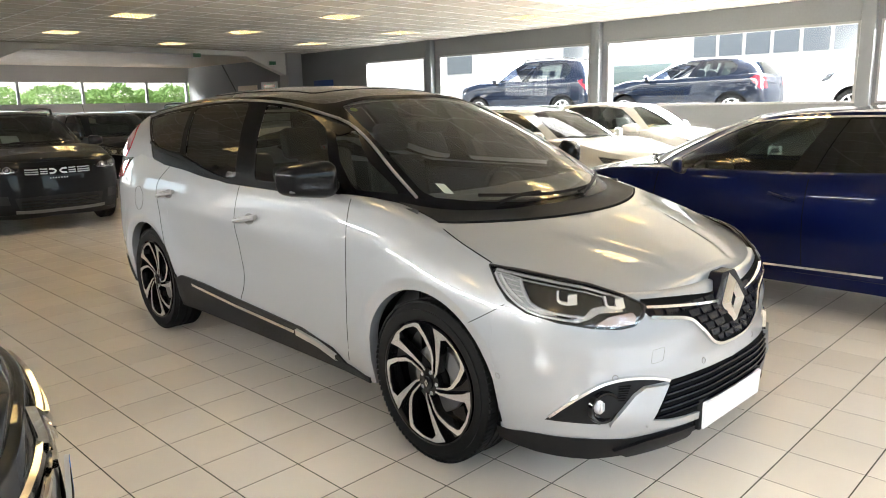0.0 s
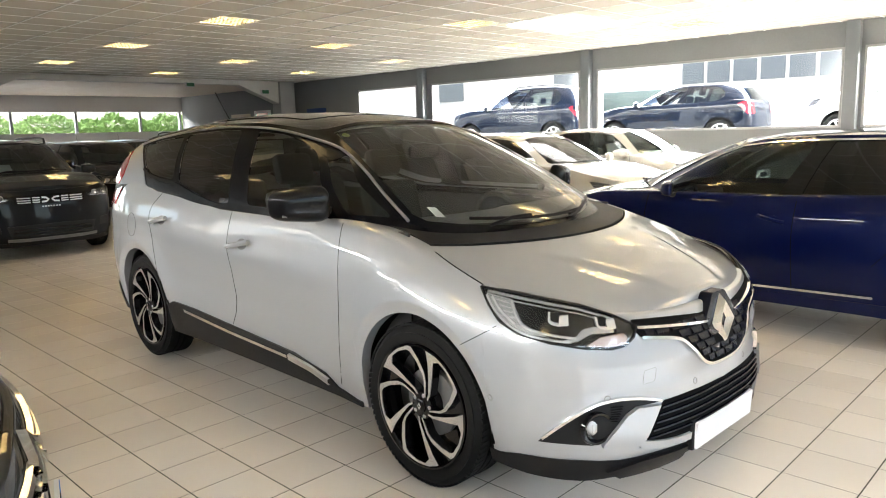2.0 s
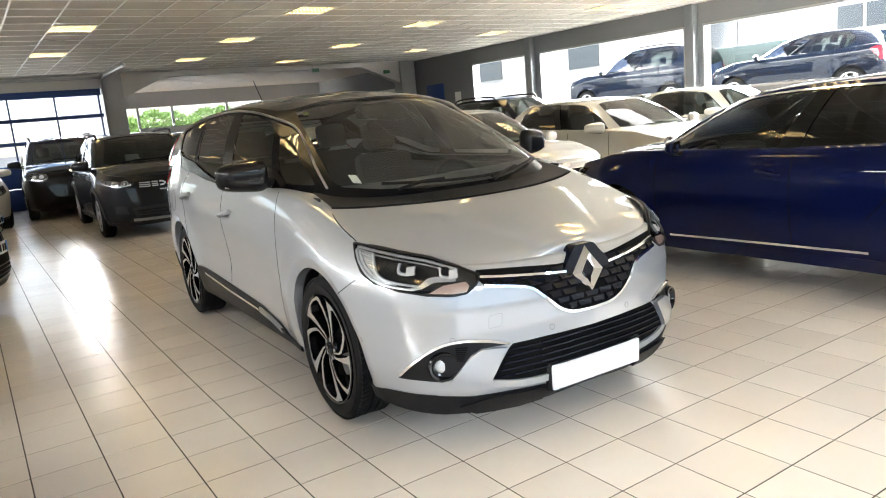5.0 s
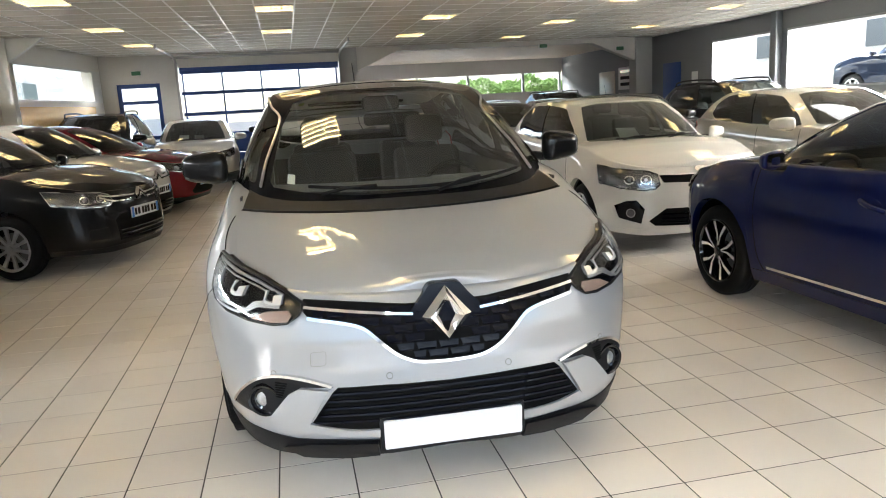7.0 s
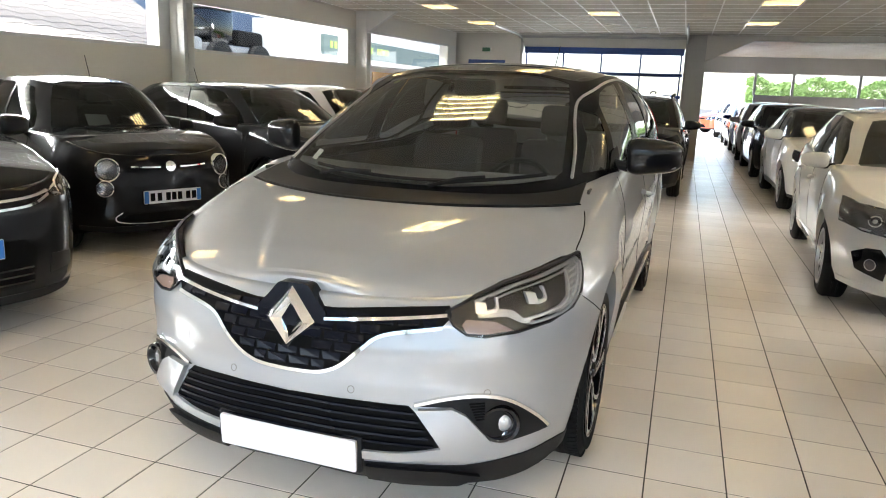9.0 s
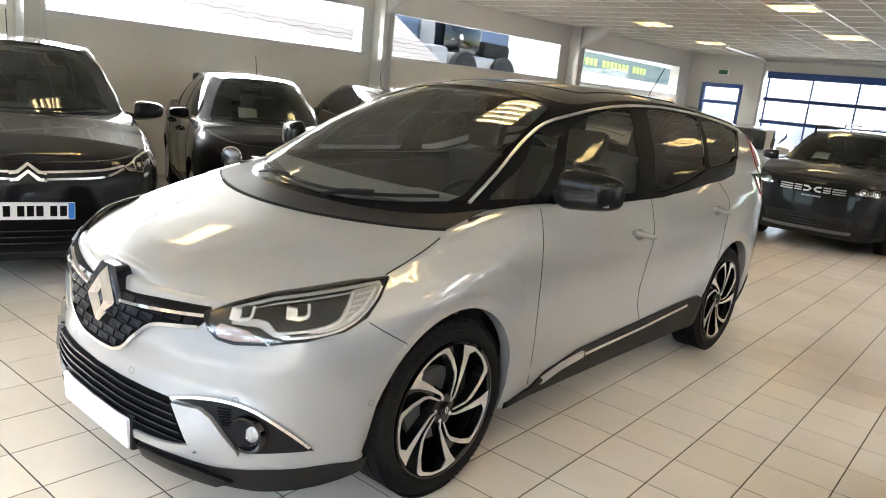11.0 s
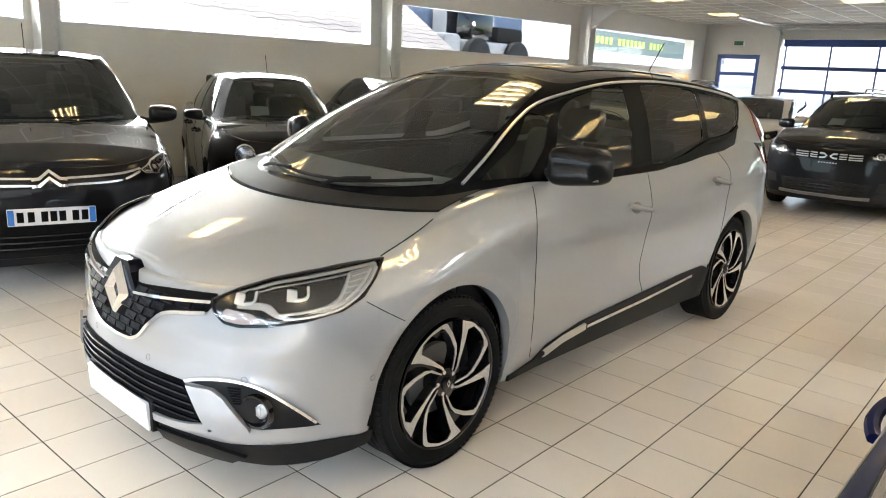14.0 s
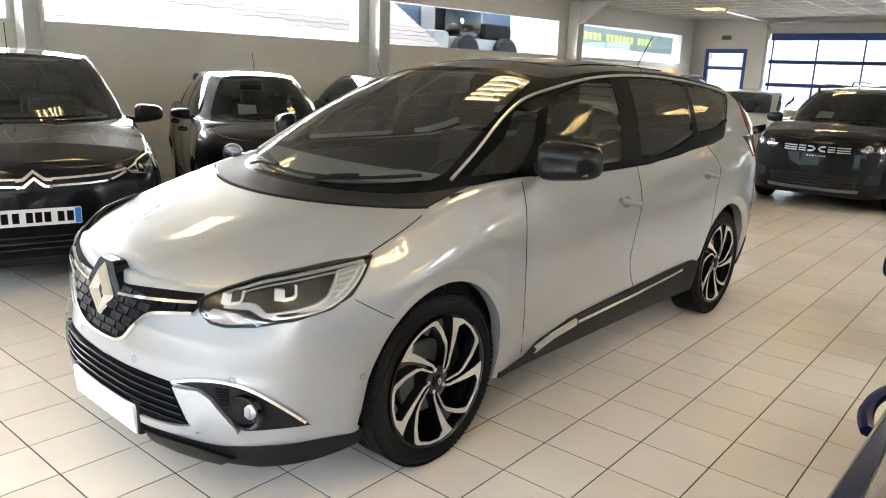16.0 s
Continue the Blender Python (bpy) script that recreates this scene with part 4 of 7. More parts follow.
        for q in ([(1.18, 0.888), (1.125, 0.836), (1.055, 0.788), (0.98, 0.759), (0.88, 0.742), (0.82, 0.736)], [(1.155, 0.884), (1.10, 0.836), (1.035, 0.795)], [(1.07, 0.872), (1.03, 0.815), (0.985, 0.782), (0.90, 0.762), (0.80, 0.748)]):
            bm = bmesh.new()
            ribbon(bm, catmull(q, 4), 0.0042, on, 0.012, 0.006)
            part("day_light_strip", bm, LAMPW, panel)
        for k in range(4):
            bm = bmesh.new()
            ribbon(bm, [(1.035 + k * 0.014, 0.815 + k * 0.016), (1.10 + k * 0.016, 0.822 + k * 0.018)], 0.002, on, 0.011, 0.004)
            part("rib", bm, LAMPW, panel)
        bm = bmesh.new()
        sheet(bm, [(0.64, 0.757), (0.74, 0.760), (0.79, 0.738), (0.84, 0.732), (0.85, 0.742), (0.80, 0.752), (0.765, 0.778), (0.72, 0.782), (0.64, 0.768)], [], on, (0.04, 0.03), 0.008, 0.006)
        part("lower_reflector", bm, LAMPSIL, base[i])
        for u, v in ((0.665, 0.792), (0.86, 0.814)):
            bm = bmesh.new()
            ribbon(bm, [(u + 0.045, v + 0.026), (u + 0.043, v - 0.004), (u + 0.034, v - 0.012), (u, v - 0.019)], 0.0055, on, 0.018, 0.012)
            part("projector_bracket", bm, LAMPW, base[i])
            bm = bmesh.new()
            sheet(bm, [(u - 0.034, v - 0.020), (u + 0.004, v - 0.022), (u + 0.004, v + 0.010), (u - 0.034, v + 0.013)], [], on, (0.03, 0.03), 0.018, 0.02)
            part("projector_box", bm, LAMPW, base[i])
            bm = bmesh.new()
            sheet(bm, [(u + 0.018 + 0.019 * math.cos(a), v + 0.008 + 0.017 * math.sin(a)) for a in np.linspace(0, 2 * math.pi, 14, endpoint=False)], [], on, (0.03, 0.03), 0.014, 0.005)
            part("projector_lens", bm, PIANO, base[i])
        bm = bmesh.new()
        sheet(bm, [(0.60, 0.712), (0.66, 0.708), (0.76, 0.718), (0.70, 0.745), (0.60, 0.752), (0.585, 0.735)], [], on, (0.04, 0.03), 0.009, 0.005)
        part("indicator_lens", bm, AMBER, base[i], "pale amber indicator reflector")
        bm = bmesh.new()
        sheet(bm, hl, [], on, (0.05, 0.05), 0.0145)
        part("lamp_cover", bm, CLEAR, base[i], "clear plastic lamp cover", core=(0, 1, 0.7)).visible_shadow = False
    # tail lamps and silver rear pillar
    pair("tail_lamp", car, sh, [(S(3.17), 1.17), (S(3.26), 1.05), (S(3.5), 1.03), (S(3.5), 1.15), (S(3.25), 1.22)], REDLENS, 0.008, 0.02, (0.08, 0.05), "red tail lamp")
    for sg in (1, -1):
        bm = bmesh.new()
        o = [cb.uv(y, z, 6, 0.4) for y, z in ((2.72, 1.20), (2.78, 1.275), (2.83, 1.325), (2.93, 1.395), (3.035, 1.465), (3.12, 1.475), (3.17, 1.44), (3.13, 1.33), (3.15, 1.26), (3.22, 1.19))]
        sheet(bm, [(sg * u, v) for u, v in o], [], cb.at, (0.15, 0.1), 0.004, 0.006)
        part("rear_pillar_cover", bm, PEARL, car)
        bm = bmesh.new()
        o = [cb.uv(y, z, 6.3, 0.4) for y, z in ((3.22, 1.19), (3.145, 1.26), (3.125, 1.335), (3.17, 1.42), (3.28, 1.33), (3.34, 1.20))]
        sheet(bm, [(sg * u, v) for u, v in o], [], cb.at, (0.15, 0.1), 0.010, 0.01)
        part("upper_tail_lamp", bm, REDLENS, car, "red tail lamp")
        # chrome line over the windows
        bm = bmesh.new()
        path = [(0.255, 1.105), (0.45, 1.215), (0.67, 1.335), (0.88, 1.43), (1.07, 1.487), (1.28, 1.528), (1.5, 1.552), (1.75, 1.562), (2.02, 1.562), (2.42, 1.543), (2.8, 1.507), (3.05, 1.468)]
        tube(bm, catmull([cb.at(sg * u, v, 0.008) for u, v in (cb.uv(y, z, 2.2 if y < 0.7 else 4) for y, z in path)], 3), 0.0075, 6)
        part("window_chrome_line", bm, SATIN, car, "chrome line over the side windows")
        bm = bmesh.new()
        path = [(0.62, 1.10), (1.0, 1.102), (1.4, 1.106), (1.68, 1.110), (1.80, 1.122), (2.0, 1.157), (2.3, 1.222), (2.5, 1.242), (2.68, 1.266), (2.79, 1.305)]
        ribbon(bm, [(sg * u, v) for u, v in (cb.uv(y, z) for y, z in path)], 0.030, cb.at, 0.012, 0.02)
        part("belt_moulding", bm, PILLAR, car)
        # triangular mirror base
        bm = bmesh.new()
        o = [cb.uv(y, z, 3, 0.1) for y, z in ((0.50, 1.11), (0.72, 1.11), (0.78, 1.22), (0.66, 1.20))]
        sheet(bm, [(sg * u, v) for u, v in o], [], cb.at, (0.3, 0.2), 0.010, 0.01)
        part("mirror_base", bm, PILLAR, car)
    # black panel between bonnet and windscreen
    hz = P["hood"]
    def lid(u, v, o):
        r = sh.rim(S(max(v, -0.6)))
        zc = float(np.interp(v, [c[0] for c in hz], [c[1] for c in hz]))
        q = min(abs(u) / r.x, 1)
        return Vector((u, v, r.z + (zc - r.z) * (1 - q ** 2.2) + o))
    bm = bmesh.new()
    front = [(x, -0.215 + 0.25 * (abs(x) / 0.76) ** 2.0) for x in np.linspace(-0.765, 0.765, 25)]
    back = [(x, 0.08 + 0.26 * (abs(x) / 0.74) ** 1.6) for x in np.linspace(0.745, -0.745, 25)]
    sheet(bm, front + back, [], lid, (0.06, 0.06), 0.006, 0.012)
    part("cowl_panel", bm, MATT, car, "matt black panel below the windscreen")
    bm = bmesh.new()
    ribbon(bm, [(x, -0.223 + 0.25 * (abs(x) / 0.76) ** 2.0) for x in np.linspace(-0.77, 0.77, 31)], 0.005, lid, 0.003, 0.004)
    part("bonnet_rear_gap", bm, SHADE, car)
    wipers(car, cb, [((-1.0, 0.0), (-0.35, 0.045), (0.75, 0.035)), ((0.35, 0.0), (0.9, 0.04), (1.6, 0.06))])
    # stickers inside the windscreen, mirror housing, aerial, plate
    for o, m_, lb in (([(-1.52, 0.10), (-1.40, 0.095), (-1.41, 0.165), (-1.53, 0.17)], PAPER, "small white sticker"), ([(-1.55 + 0.07 * math.cos(a), 0.90 + 0.025 * math.sin(a)) for a in np.linspace(0, 6.28, 14, endpoint=False)], LIME, "round green sticker")):
        bm = bmesh.new()
        sheet(bm, o, [], cb.at, (0.5, 0.5), -0.012, 0.001)
        part("windscreen_sticker", bm, m_, car, lb)
    bm = bmesh.new()
    add_box(bm, -0.11, 0.11, 0.93, 1.06, 1.44, 1.53, 0.03)
    add_box(bm, -0.115, 0.115, 0.86, 0.89, 1.36, 1.43, 0.02)
    part("rear_view_mirror", bm, MATT, car)
    bm = bmesh.new()
    tube(bm, [(0.0, 3.05, 1.59), (0.0, 3.30, 1.86)], 0.004, 6)
    add_box(bm, -0.025, 0.025, 3.0, 3.1, 1.57, 1.60, 0.01)
    part("aerial", bm, MATT, car)
    # glass panel in the roof
    edge = sorted([cb.at(u, 1.0) for u in np.linspace(1.0, cb.n, 80)], key=lambda p: p.y)
    def on_roof(u, v, o):
        rx, rz = (float(np.interp(v, [p.y for p in edge], [q for q in w])) for w in ([p.x for p in edge], [p.z for p in edge]))
        zc = float(np.interp(v, [c[0] for c in P["roof"]], [c[1] for c in P["roof"]]))
        return Vector((u, v, rz + (zc - rz) * (1 - min(abs(u) / rx, 1) ** 2.2) + o))
    bm = bmesh.new()
    sheet(bm, rounded([(-0.46, 1.36), (0.46, 1.36), (0.48, 2.55), (-0.48, 2.55)], 0.06), [], on_roof, (0.06, 0.08), 0.004, 0.006)
    part("roof_glass", bm, PIANO, car, "black glass roof panel")
    bm = bmesh.new()
    add_box(bm, -0.42, 0.42, 3.12, 3.40, 1.50, 1.53, 0.012)
    part("roof_spoiler", bm, BLACK, car)
    bm = bmesh.new()
    add_box(bm, -0.275, 0.275, -0.928, -0.90, 0.225, 0.352, 0.008)
    part("plate_holder", bm, MATT, car)
    build_plate(car, 0.52, 0.112, z=0.286, y=-0.932, blank=True, tilt=4)
    bm = bmesh.new()
    add_box(bm, -0.60, 0.60, 0.13, 0.34, 0.90, 1.035, 0.045)
    add_box(bm, 0.16, 0.56, 0.30, 0.52, 0.95, 1.085, 0.045)
    part("dash_pad", bm, GREYPL, car)
    for sx in (-0.45, 0.45):
        bm = bmesh.new()
        for k in np.linspace(-1, 1, 5):
            add_box(bm, sx - 0.012 + k * 0.05, sx + 0.012 + k * 0.05, 0.12, 0.13, 1.02, 1.03)
        part("dash_vent", bm, SHADE, car)
    return car
# ---- the showroom ----
def tile_material():
    m, n, l, b = nodes_of("floor_tile")
    info, co = n.new("ShaderNodeObjectInfo"), n.new("ShaderNodeTexCoord")
    geo = n.new("ShaderNodeNewGeometry")
    spk, blo = n.new("ShaderNodeTexNoise"), n.new("ShaderNodeTexNoise")
    spk.inputs["Scale"].default_value, spk.inputs["Detail"].default_value = 260, 3
    blo.inputs["Scale"].default_value, blo.inputs["Detail"].default_value = 1.4, 6
    l.new(geo.outputs["Position"], spk.inputs["Vector"])
    l.new(geo.outputs["Position"], blo.inputs["Vector"])
    add = n.new("ShaderNodeMath")
    l.new(info.outputs["Random"], add.inputs[0])
    l.new(geo.outputs["Random Per Island"], add.inputs[1])
    fr = n.new("ShaderNodeMath")
    fr.operation = "FRACT"
    l.new(add.outputs[0], fr.inputs[0])
    mix1, mix2, mix3 = (n.new("ShaderNodeMix") for _ in range(3))
    for q in (mix1, mix2, mix3):
        q.data_type = "RGBA"
    mix1.inputs[6].default_value, mix1.inputs[7].default_value = (0.70, 0.645, 0.58, 1), (0.765, 0.71, 0.645, 1)
    l.new(fr.outputs[0], mix1.inputs[0])
    mix2.blend_type = "MULTIPLY"
    ramp = n.new("ShaderNodeMapRange")
    ramp.inputs[1].default_value, ramp.inputs[2].default_value, ramp.inputs[3].default_value, ramp.inputs[4].default_value = 0.3, 0.7, 0.95, 1.03
    l.new(blo.outputs["Fac"], ramp.inputs[0])
    mix2.inputs[0].default_value = 1.0
    l.new(mix1.outputs[2], mix2.inputs[6])
    l.new(ramp.outputs[0], mix2.inputs[7])
    mix3.blend_type = "MULTIPLY"
    mix3.inputs[0].default_value = 1.0
    r2 = n.new("ShaderNodeMapRange")
    r2.inputs[1].default_value, r2.inputs[2].default_value, r2.inputs[3].default_value, r2.inputs[4].default_value = 0.25, 0.45, 0.93, 1.0
    l.new(spk.outputs["Fac"], r2.inputs[0])
    l.new(mix2.outputs[2], mix3.inputs[6])
    l.new(r2.outputs[0], mix3.inputs[7])
    l.new(mix3.outputs[2], b.inputs["Base Color"])
    r3 = n.new("ShaderNodeMapRange")
    r3.inputs[3].default_value, r3.inputs[4].default_value = 0.17, 0.255
    b.inputs["Specular IOR Level"].default_value = 0.5
    l.new(blo.outputs["Fac"], r3.inputs[0])
    l.new(r3.outputs[0], b.inputs["Roughness"])
    bp = n.new("ShaderNodeBump")
    bp.inputs["Strength"].default_value, bp.inputs["Distance"].default_value = 0.06, 0.002
    l.new(spk.outputs["Fac"], bp.inputs["Height"])
    l.new(bp.outputs[0], b.inputs["Normal"])
    return m


def ceiling_material(name, base, dark, scale):
    m, n, l, b = nodes_of(name)
    co, a, c = n.new("ShaderNodeNewGeometry"), n.new("ShaderNodeTexNoise"), n.new("ShaderNodeTexNoise")
    a.inputs["Scale"].default_value, a.inputs["Detail"].default_value = scale, 4
    c.inputs["Scale"].default_value, c.inputs["Detail"].default_value = 0.8, 5
    l.new(co.outputs["Position"], a.inputs["Vector"])
    l.new(co.outputs["Position"], c.inputs["Vector"])
    mx, my = n.new("ShaderNodeMix"), n.new("ShaderNodeMix")
    for q in (mx, my):
        q.data_type = "RGBA"
    mx.inputs[6].default_value, mx.inputs[7].default_value = (*dark, 1), (*base, 1)
    my.inputs[6].default_value, my.inputs[7].default_value = (0.86, 0.85, 0.82, 1), (1, 1, 1, 1)
    my.blend_type = "MIX"
    l.new(c.outputs["Fac"], my.inputs[0])
    l.new(a.outputs["Fac"], mx.inputs[0])
    mul = n.new("ShaderNodeMix")
    mul.data_type, mul.blend_type = "RGBA", "MULTIPLY"
    mul.inputs[0].default_value = 1
    l.new(mx.outputs[2], mul.inputs[6])
    l.new(my.outputs[2], mul.inputs[7])
    l.new(mul.outputs[2], b.inputs["Base Color"])
    b.inputs["Roughness"].default_value = 0.85
    bp = n.new("ShaderNodeBump")
    bp.inputs["Strength"].default_value, bp.inputs["Distance"].default_value = 0.25, 0.003
    l.new(a.outputs["Fac"], bp.inputs["Height"])
    l.new(bp.outputs[0], b.inputs["Normal"])
    return m


TILE = tile_material()
GROUT = plain("grout", (0.055, 0.046, 0.038), 0.9, grain=0.3, scale=15)
PANEL = ceiling_material("mineral_fibre_panel", (0.70, 0.665, 0.60), (0.61, 0.58, 0.52), 160)
PLANK = ceiling_material("ceiling_plank", (0.70, 0.61, 0.49), (0.56, 0.48, 0.38), 12)
PLANK.node_tree.nodes["Principled BSDF"].inputs["Roughness"].default_value = 0.3
PLASTER = ceiling_material("wall_plaster", (0.86, 0.835, 0.785), (0.81, 0.785, 0.73), 25)
GREYWALL = ceiling_material("grey_wall_paint", (0.46, 0.46, 0.46), (0.40, 0.40, 0.40), 25)
EASTGREY = ceiling_material("east_wall_paint", (0.23, 0.24, 0.25), (0.20, 0.21, 0.22), 25)
PALEWALL = ceiling_material("pale_wall_paint", (0.66, 0.645, 0.61), (0.60, 0.585, 0.55), 25)
# grey paint made darker: the backlit shade of the east posts is in the colour
POSTGREY = plain("backlit_post_paint", (0.17, 0.185, 0.20), 0.5, grain=0.08, scale=6)
WHITEPAINT = plain("white_metal_paint", (0.72, 0.72, 0.70), 0.4, grain=0.04, scale=8)
TBAR = plain("ceiling_bar_paint", (0.88, 0.87, 0.84), 0.3)
BLUEPAINT = plain("blue_door_paint", (0.012, 0.05, 0.22), 0.4, grain=0.1, scale=10)
STEEL = plain("galvanised_steel", (0.38, 0.38, 0.38), 0.42, 0.8, grain=0.1, scale=20)
TUBE = glow("fluorescent_tube", (1.0, 0.74, 0.35), 8.8)
LAMPBACK = plain("lamp_backing", (0.80, 0.78, 0.72), 0.3, 0.3)
FIN = plain("lamp_fin", (0.40, 0.37, 0.32), 0.4, 0.2)
EXITG = plain("exit_sign_green", (0.03, 0.13, 0.06), 0.4)
WINPANE = pane("window_glass", (0.93, 0.95, 0.95))
YELLOW = plain("yellow_board", (0.62, 0.36, 0.08), 0.5, grain=0.06, scale=5)

FLOOR_Z, CEIL, BACK, EAST, SOUTH, FAR = 0.0, 3.05, 16.5, 10.2, -8.0, 24.0
PITCH, OX, OY = 0.303, -0.0865, 0.1177


def west(y):
    """The west wall stands askew to the tile joints."""
    return -7.2 + 0.135 * y


def slab(name, dims, material, label="", kind="structure"):
    return boxed(name, dims, material, None, 0, label, kind)


def skew(name, y0, y1, z0, z1, thick, material, out=0.0, parent=None, kind="structure"):
    """A block along the west wall."""
    bm = bmesh.new()
    v = []
    for z in (z0, z1):
        for y, d in ((y0, out), (y1, out), (y1, out - thick), (y0, out - thick)):
            v.append(bm.verts.new((west(y) + d, y, z)))
    for q in ((3, 2, 1, 0), (4, 5, 6, 7), (0, 1, 5, 4), (1, 2, 6, 5), (2, 3, 7, 6), (3, 0, 4, 7)):
        bm.faces.new([v[i] for i in q])
    return finish(name, bm, material, parent, "", False, "" if parent else kind)


def flat_pane(corners, parent):
    """One sheet of window glass, its face to the room."""
    bm = bmesh.new()
    bm.faces.new([bm.verts.new(p) for p in corners])
    c = sum((Vector(p) for p in corners), Vector()) / 4
    ob = finish("pane", bm, WINPANE, parent, "", False, "", c * 2 - Vector((1, 5, 2)))
    ob.visible_shadow = False
    return ob


# bed under the tiles
floor = slab("floor", (-8.6, EAST + 0.3, SOUTH - 0.3, FAR, -0.12, -0.0012), GROUT, "cream square floor tiles with dark joints")
# walls
skew("wall_west", SOUTH - 0.3, BACK + 0.2, -0.12, 1.94, 0.25, PLASTER)
skew("wall_west_upper", SOUTH - 0.3, BACK + 0.2, 2.69, CEIL + 0.1, 0.25, PLASTER)
posts_w = [(-8.3, -3.9), (-3.6, 1.36), (1.66, 6.31), (6.84, 11.28), (11.94, 16.02)]
for i, ((a, b), (c, d)) in enumerate(zip(posts_w, posts_w[1:] + [(BACK + 0.2, 0)])):
    skew("wall_west_pier_%d" % (i + 1), b, c, 1.94, 2.69, 0.25, WHITEPAINT)
for i, (a, b) in enumerate(posts_w):
    win = tagged(new("window_%d" % (i + 1)), "long low window with white frame", kind="structure")
    for nm, q in (("window_sill", (a, b, 1.93, 1.975)), ("window_head", (a, b, 2.655, 2.70)), ("window_jamb", (a, a + 0.05, 1.975, 2.655)), ("window_jamb", (b - 0.05, b, 1.975, 2.655))):
        skew(nm, *q, 0.10, WHITEPAINT, 0.012, win)
    flat_pane([(west(a) - 0.06, a + 0.05, 1.975), (west(b) - 0.06, b - 0.05, 1.975), (west(b) - 0.06, b - 0.05, 2.655), (west(a) - 0.06, a + 0.05, 2.655)], win)
# steel posts in front of the piers, with sloping brackets under the ceiling
for y in (1.51, 6.57, 11.61):
    bm = bmesh.new()
    add_box(bm, west(y) + 0.02, west(y) + 0.26, y - 0.12, y - 0.10, 0, CEIL)
    add_box(bm, west(y) + 0.02, west(y) + 0.26, y + 0.10, y + 0.12, 0, CEIL)
    add_box(bm, west(y) + 0.13, west(y) + 0.15, y - 0.12, y + 0.12, 0, CEIL)
    finish("steel_post", bm, WHITEPAINT, None, "white painted steel post against the wall", False, "structure")
    bm = bmesh.new()
    v = [bm.verts.new(p) for p in ((west(y) + 0.24, y - 0.06, 2.62), (west(y) + 0.9, y - 0.06, CEIL), (west(y) + 0.24, y - 0.06, CEIL), (west(y) + 0.24, y + 0.06, 2.62), (west(y) + 0.9, y + 0.06, CEIL), (west(y) + 0.24, y + 0.06, CEIL))]
    for q in ((0, 1, 2), (5, 4, 3), (0, 3, 4, 1), (2, 5, 3, 0), (1, 4, 5, 2)):
        bm.faces.new([v[i] for i in q])
    finish("ceiling_bracket", bm, WHITEPAINT, None, "", False, "structure")
# east wall with three long windows
slab("wall_east", (EAST, EAST + 0.25, SOUTH - 0.3, FAR, -0.12, 1.39), EASTGREY)
slab("wall_east_upper", (EAST, EAST + 0.25, SOUTH - 0.3, FAR, 2.65, CEIL + 0.1), EASTGREY)
posts_e = [(-7.6, -3.9), (-3.5, 1.18), (1.47, 6.06), (6.46, 10.82), (11.35, 13.66)]
edges = [SOUTH - 0.3] + [q for ab in posts_e for q in ab] + [FAR]
for i in range(0, len(edges), 2):
    slab("wall_east_pier_%d" % (i // 2 + 1), (EAST, EAST + 0.25, edges[i], edges[i + 1], 1.39, 2.65), POSTGREY if i < 10 else EASTGREY)
for i, (a, b) in enumerate(posts_e):
    win = tagged(new("window_%d" % (i + 6)), "wide shop window with grey metal frame", kind="structure")
    for nm, q in (("window_sill", (a, b, 1.38, 1.42)), ("window_head", (a, b, 2.62, 2.66)), ("window_jamb", (a, a + 0.04, 1.42, 2.62)), ("window_jamb", (b - 0.04, b, 1.42, 2.62))):
        boxed(nm, (EAST - 0.012, EAST + 0.1, *q), STEEL, win)
    flat_pane([(EAST + 0.05, a + 0.04, 1.42), (EAST + 0.05, b - 0.04, 1.42), (EAST + 0.05, b - 0.04, 2.62), (EAST + 0.05, a + 0.04, 2.62)], win)
for y in (1.33, 6.26, 11.08):
    boxed("steel_post", (EAST - 0.16, EAST - 0.004, y - 0.10, y + 0.10, 0, CEIL), POSTGREY, None, 0.01, "grey painted steel post against the wall, darkened as backlit", "structure")
boxed("door_2", (EAST - 0.05, EAST - 0.003, 15.15, 16.05, 0, 2.25), BLUEPAINT, None, 0.006, "dark blue flush metal door", "structure")
boxed("poster", (EAST - 0.008, EAST - 0.003, 14.3, 14.6, 1.5, 1.95), PAPER, None, 0, "white paper notice on the grey wall")
# south wall, assumed, unseen behind the camera: high sill darkens low reflections, glazing openings above
slab("wall_south", (-8.6, EAST + 0.3, SOUTH - 0.25, SOUTH, -0.12, 1.45), GREYWALL)
slab("wall_south_upper", (-8.6, EAST + 0.3, SOUTH - 0.25, SOUTH, 2.9, CEIL + 0.1), PLASTER)
for i, x in enumerate((-8.3, -5.5, -2.2, 1.1, 4.4, 7.7, 10.2)):
    slab("wall_south_pier_%d" % (i + 1), (x - 0.12, x + 0.12, SOUTH - 0.2, SOUTH, 1.45, 2.9), WHITEPAINT)
# back wall with blue door, sectional door, column and beam over the opening
slab("wall_back_1", (west(BACK) - 0.3, -4.62, BACK, BACK + 0.22, -0.12, CEIL + 0.1), PALEWALL)
slab("wall_back_2", (-4.62, -3.58, BACK, BACK + 0.22, 2.36, CEIL + 0.1), PALEWALL)
slab("wall_back_3", (-3.58, -3.12, BACK, BACK + 0.22, -0.12, CEIL + 0.1), PALEWALL)
slab("wall_back_4", (-3.12, 1.0, BACK, BACK + 0.22, 2.72, CEIL + 0.1), PALEWALL)
slab("column", (1.0, 1.46, BACK - 0.1, BACK + 0.34, -0.12, CEIL), GREYWALL)
bm = bmesh.new()
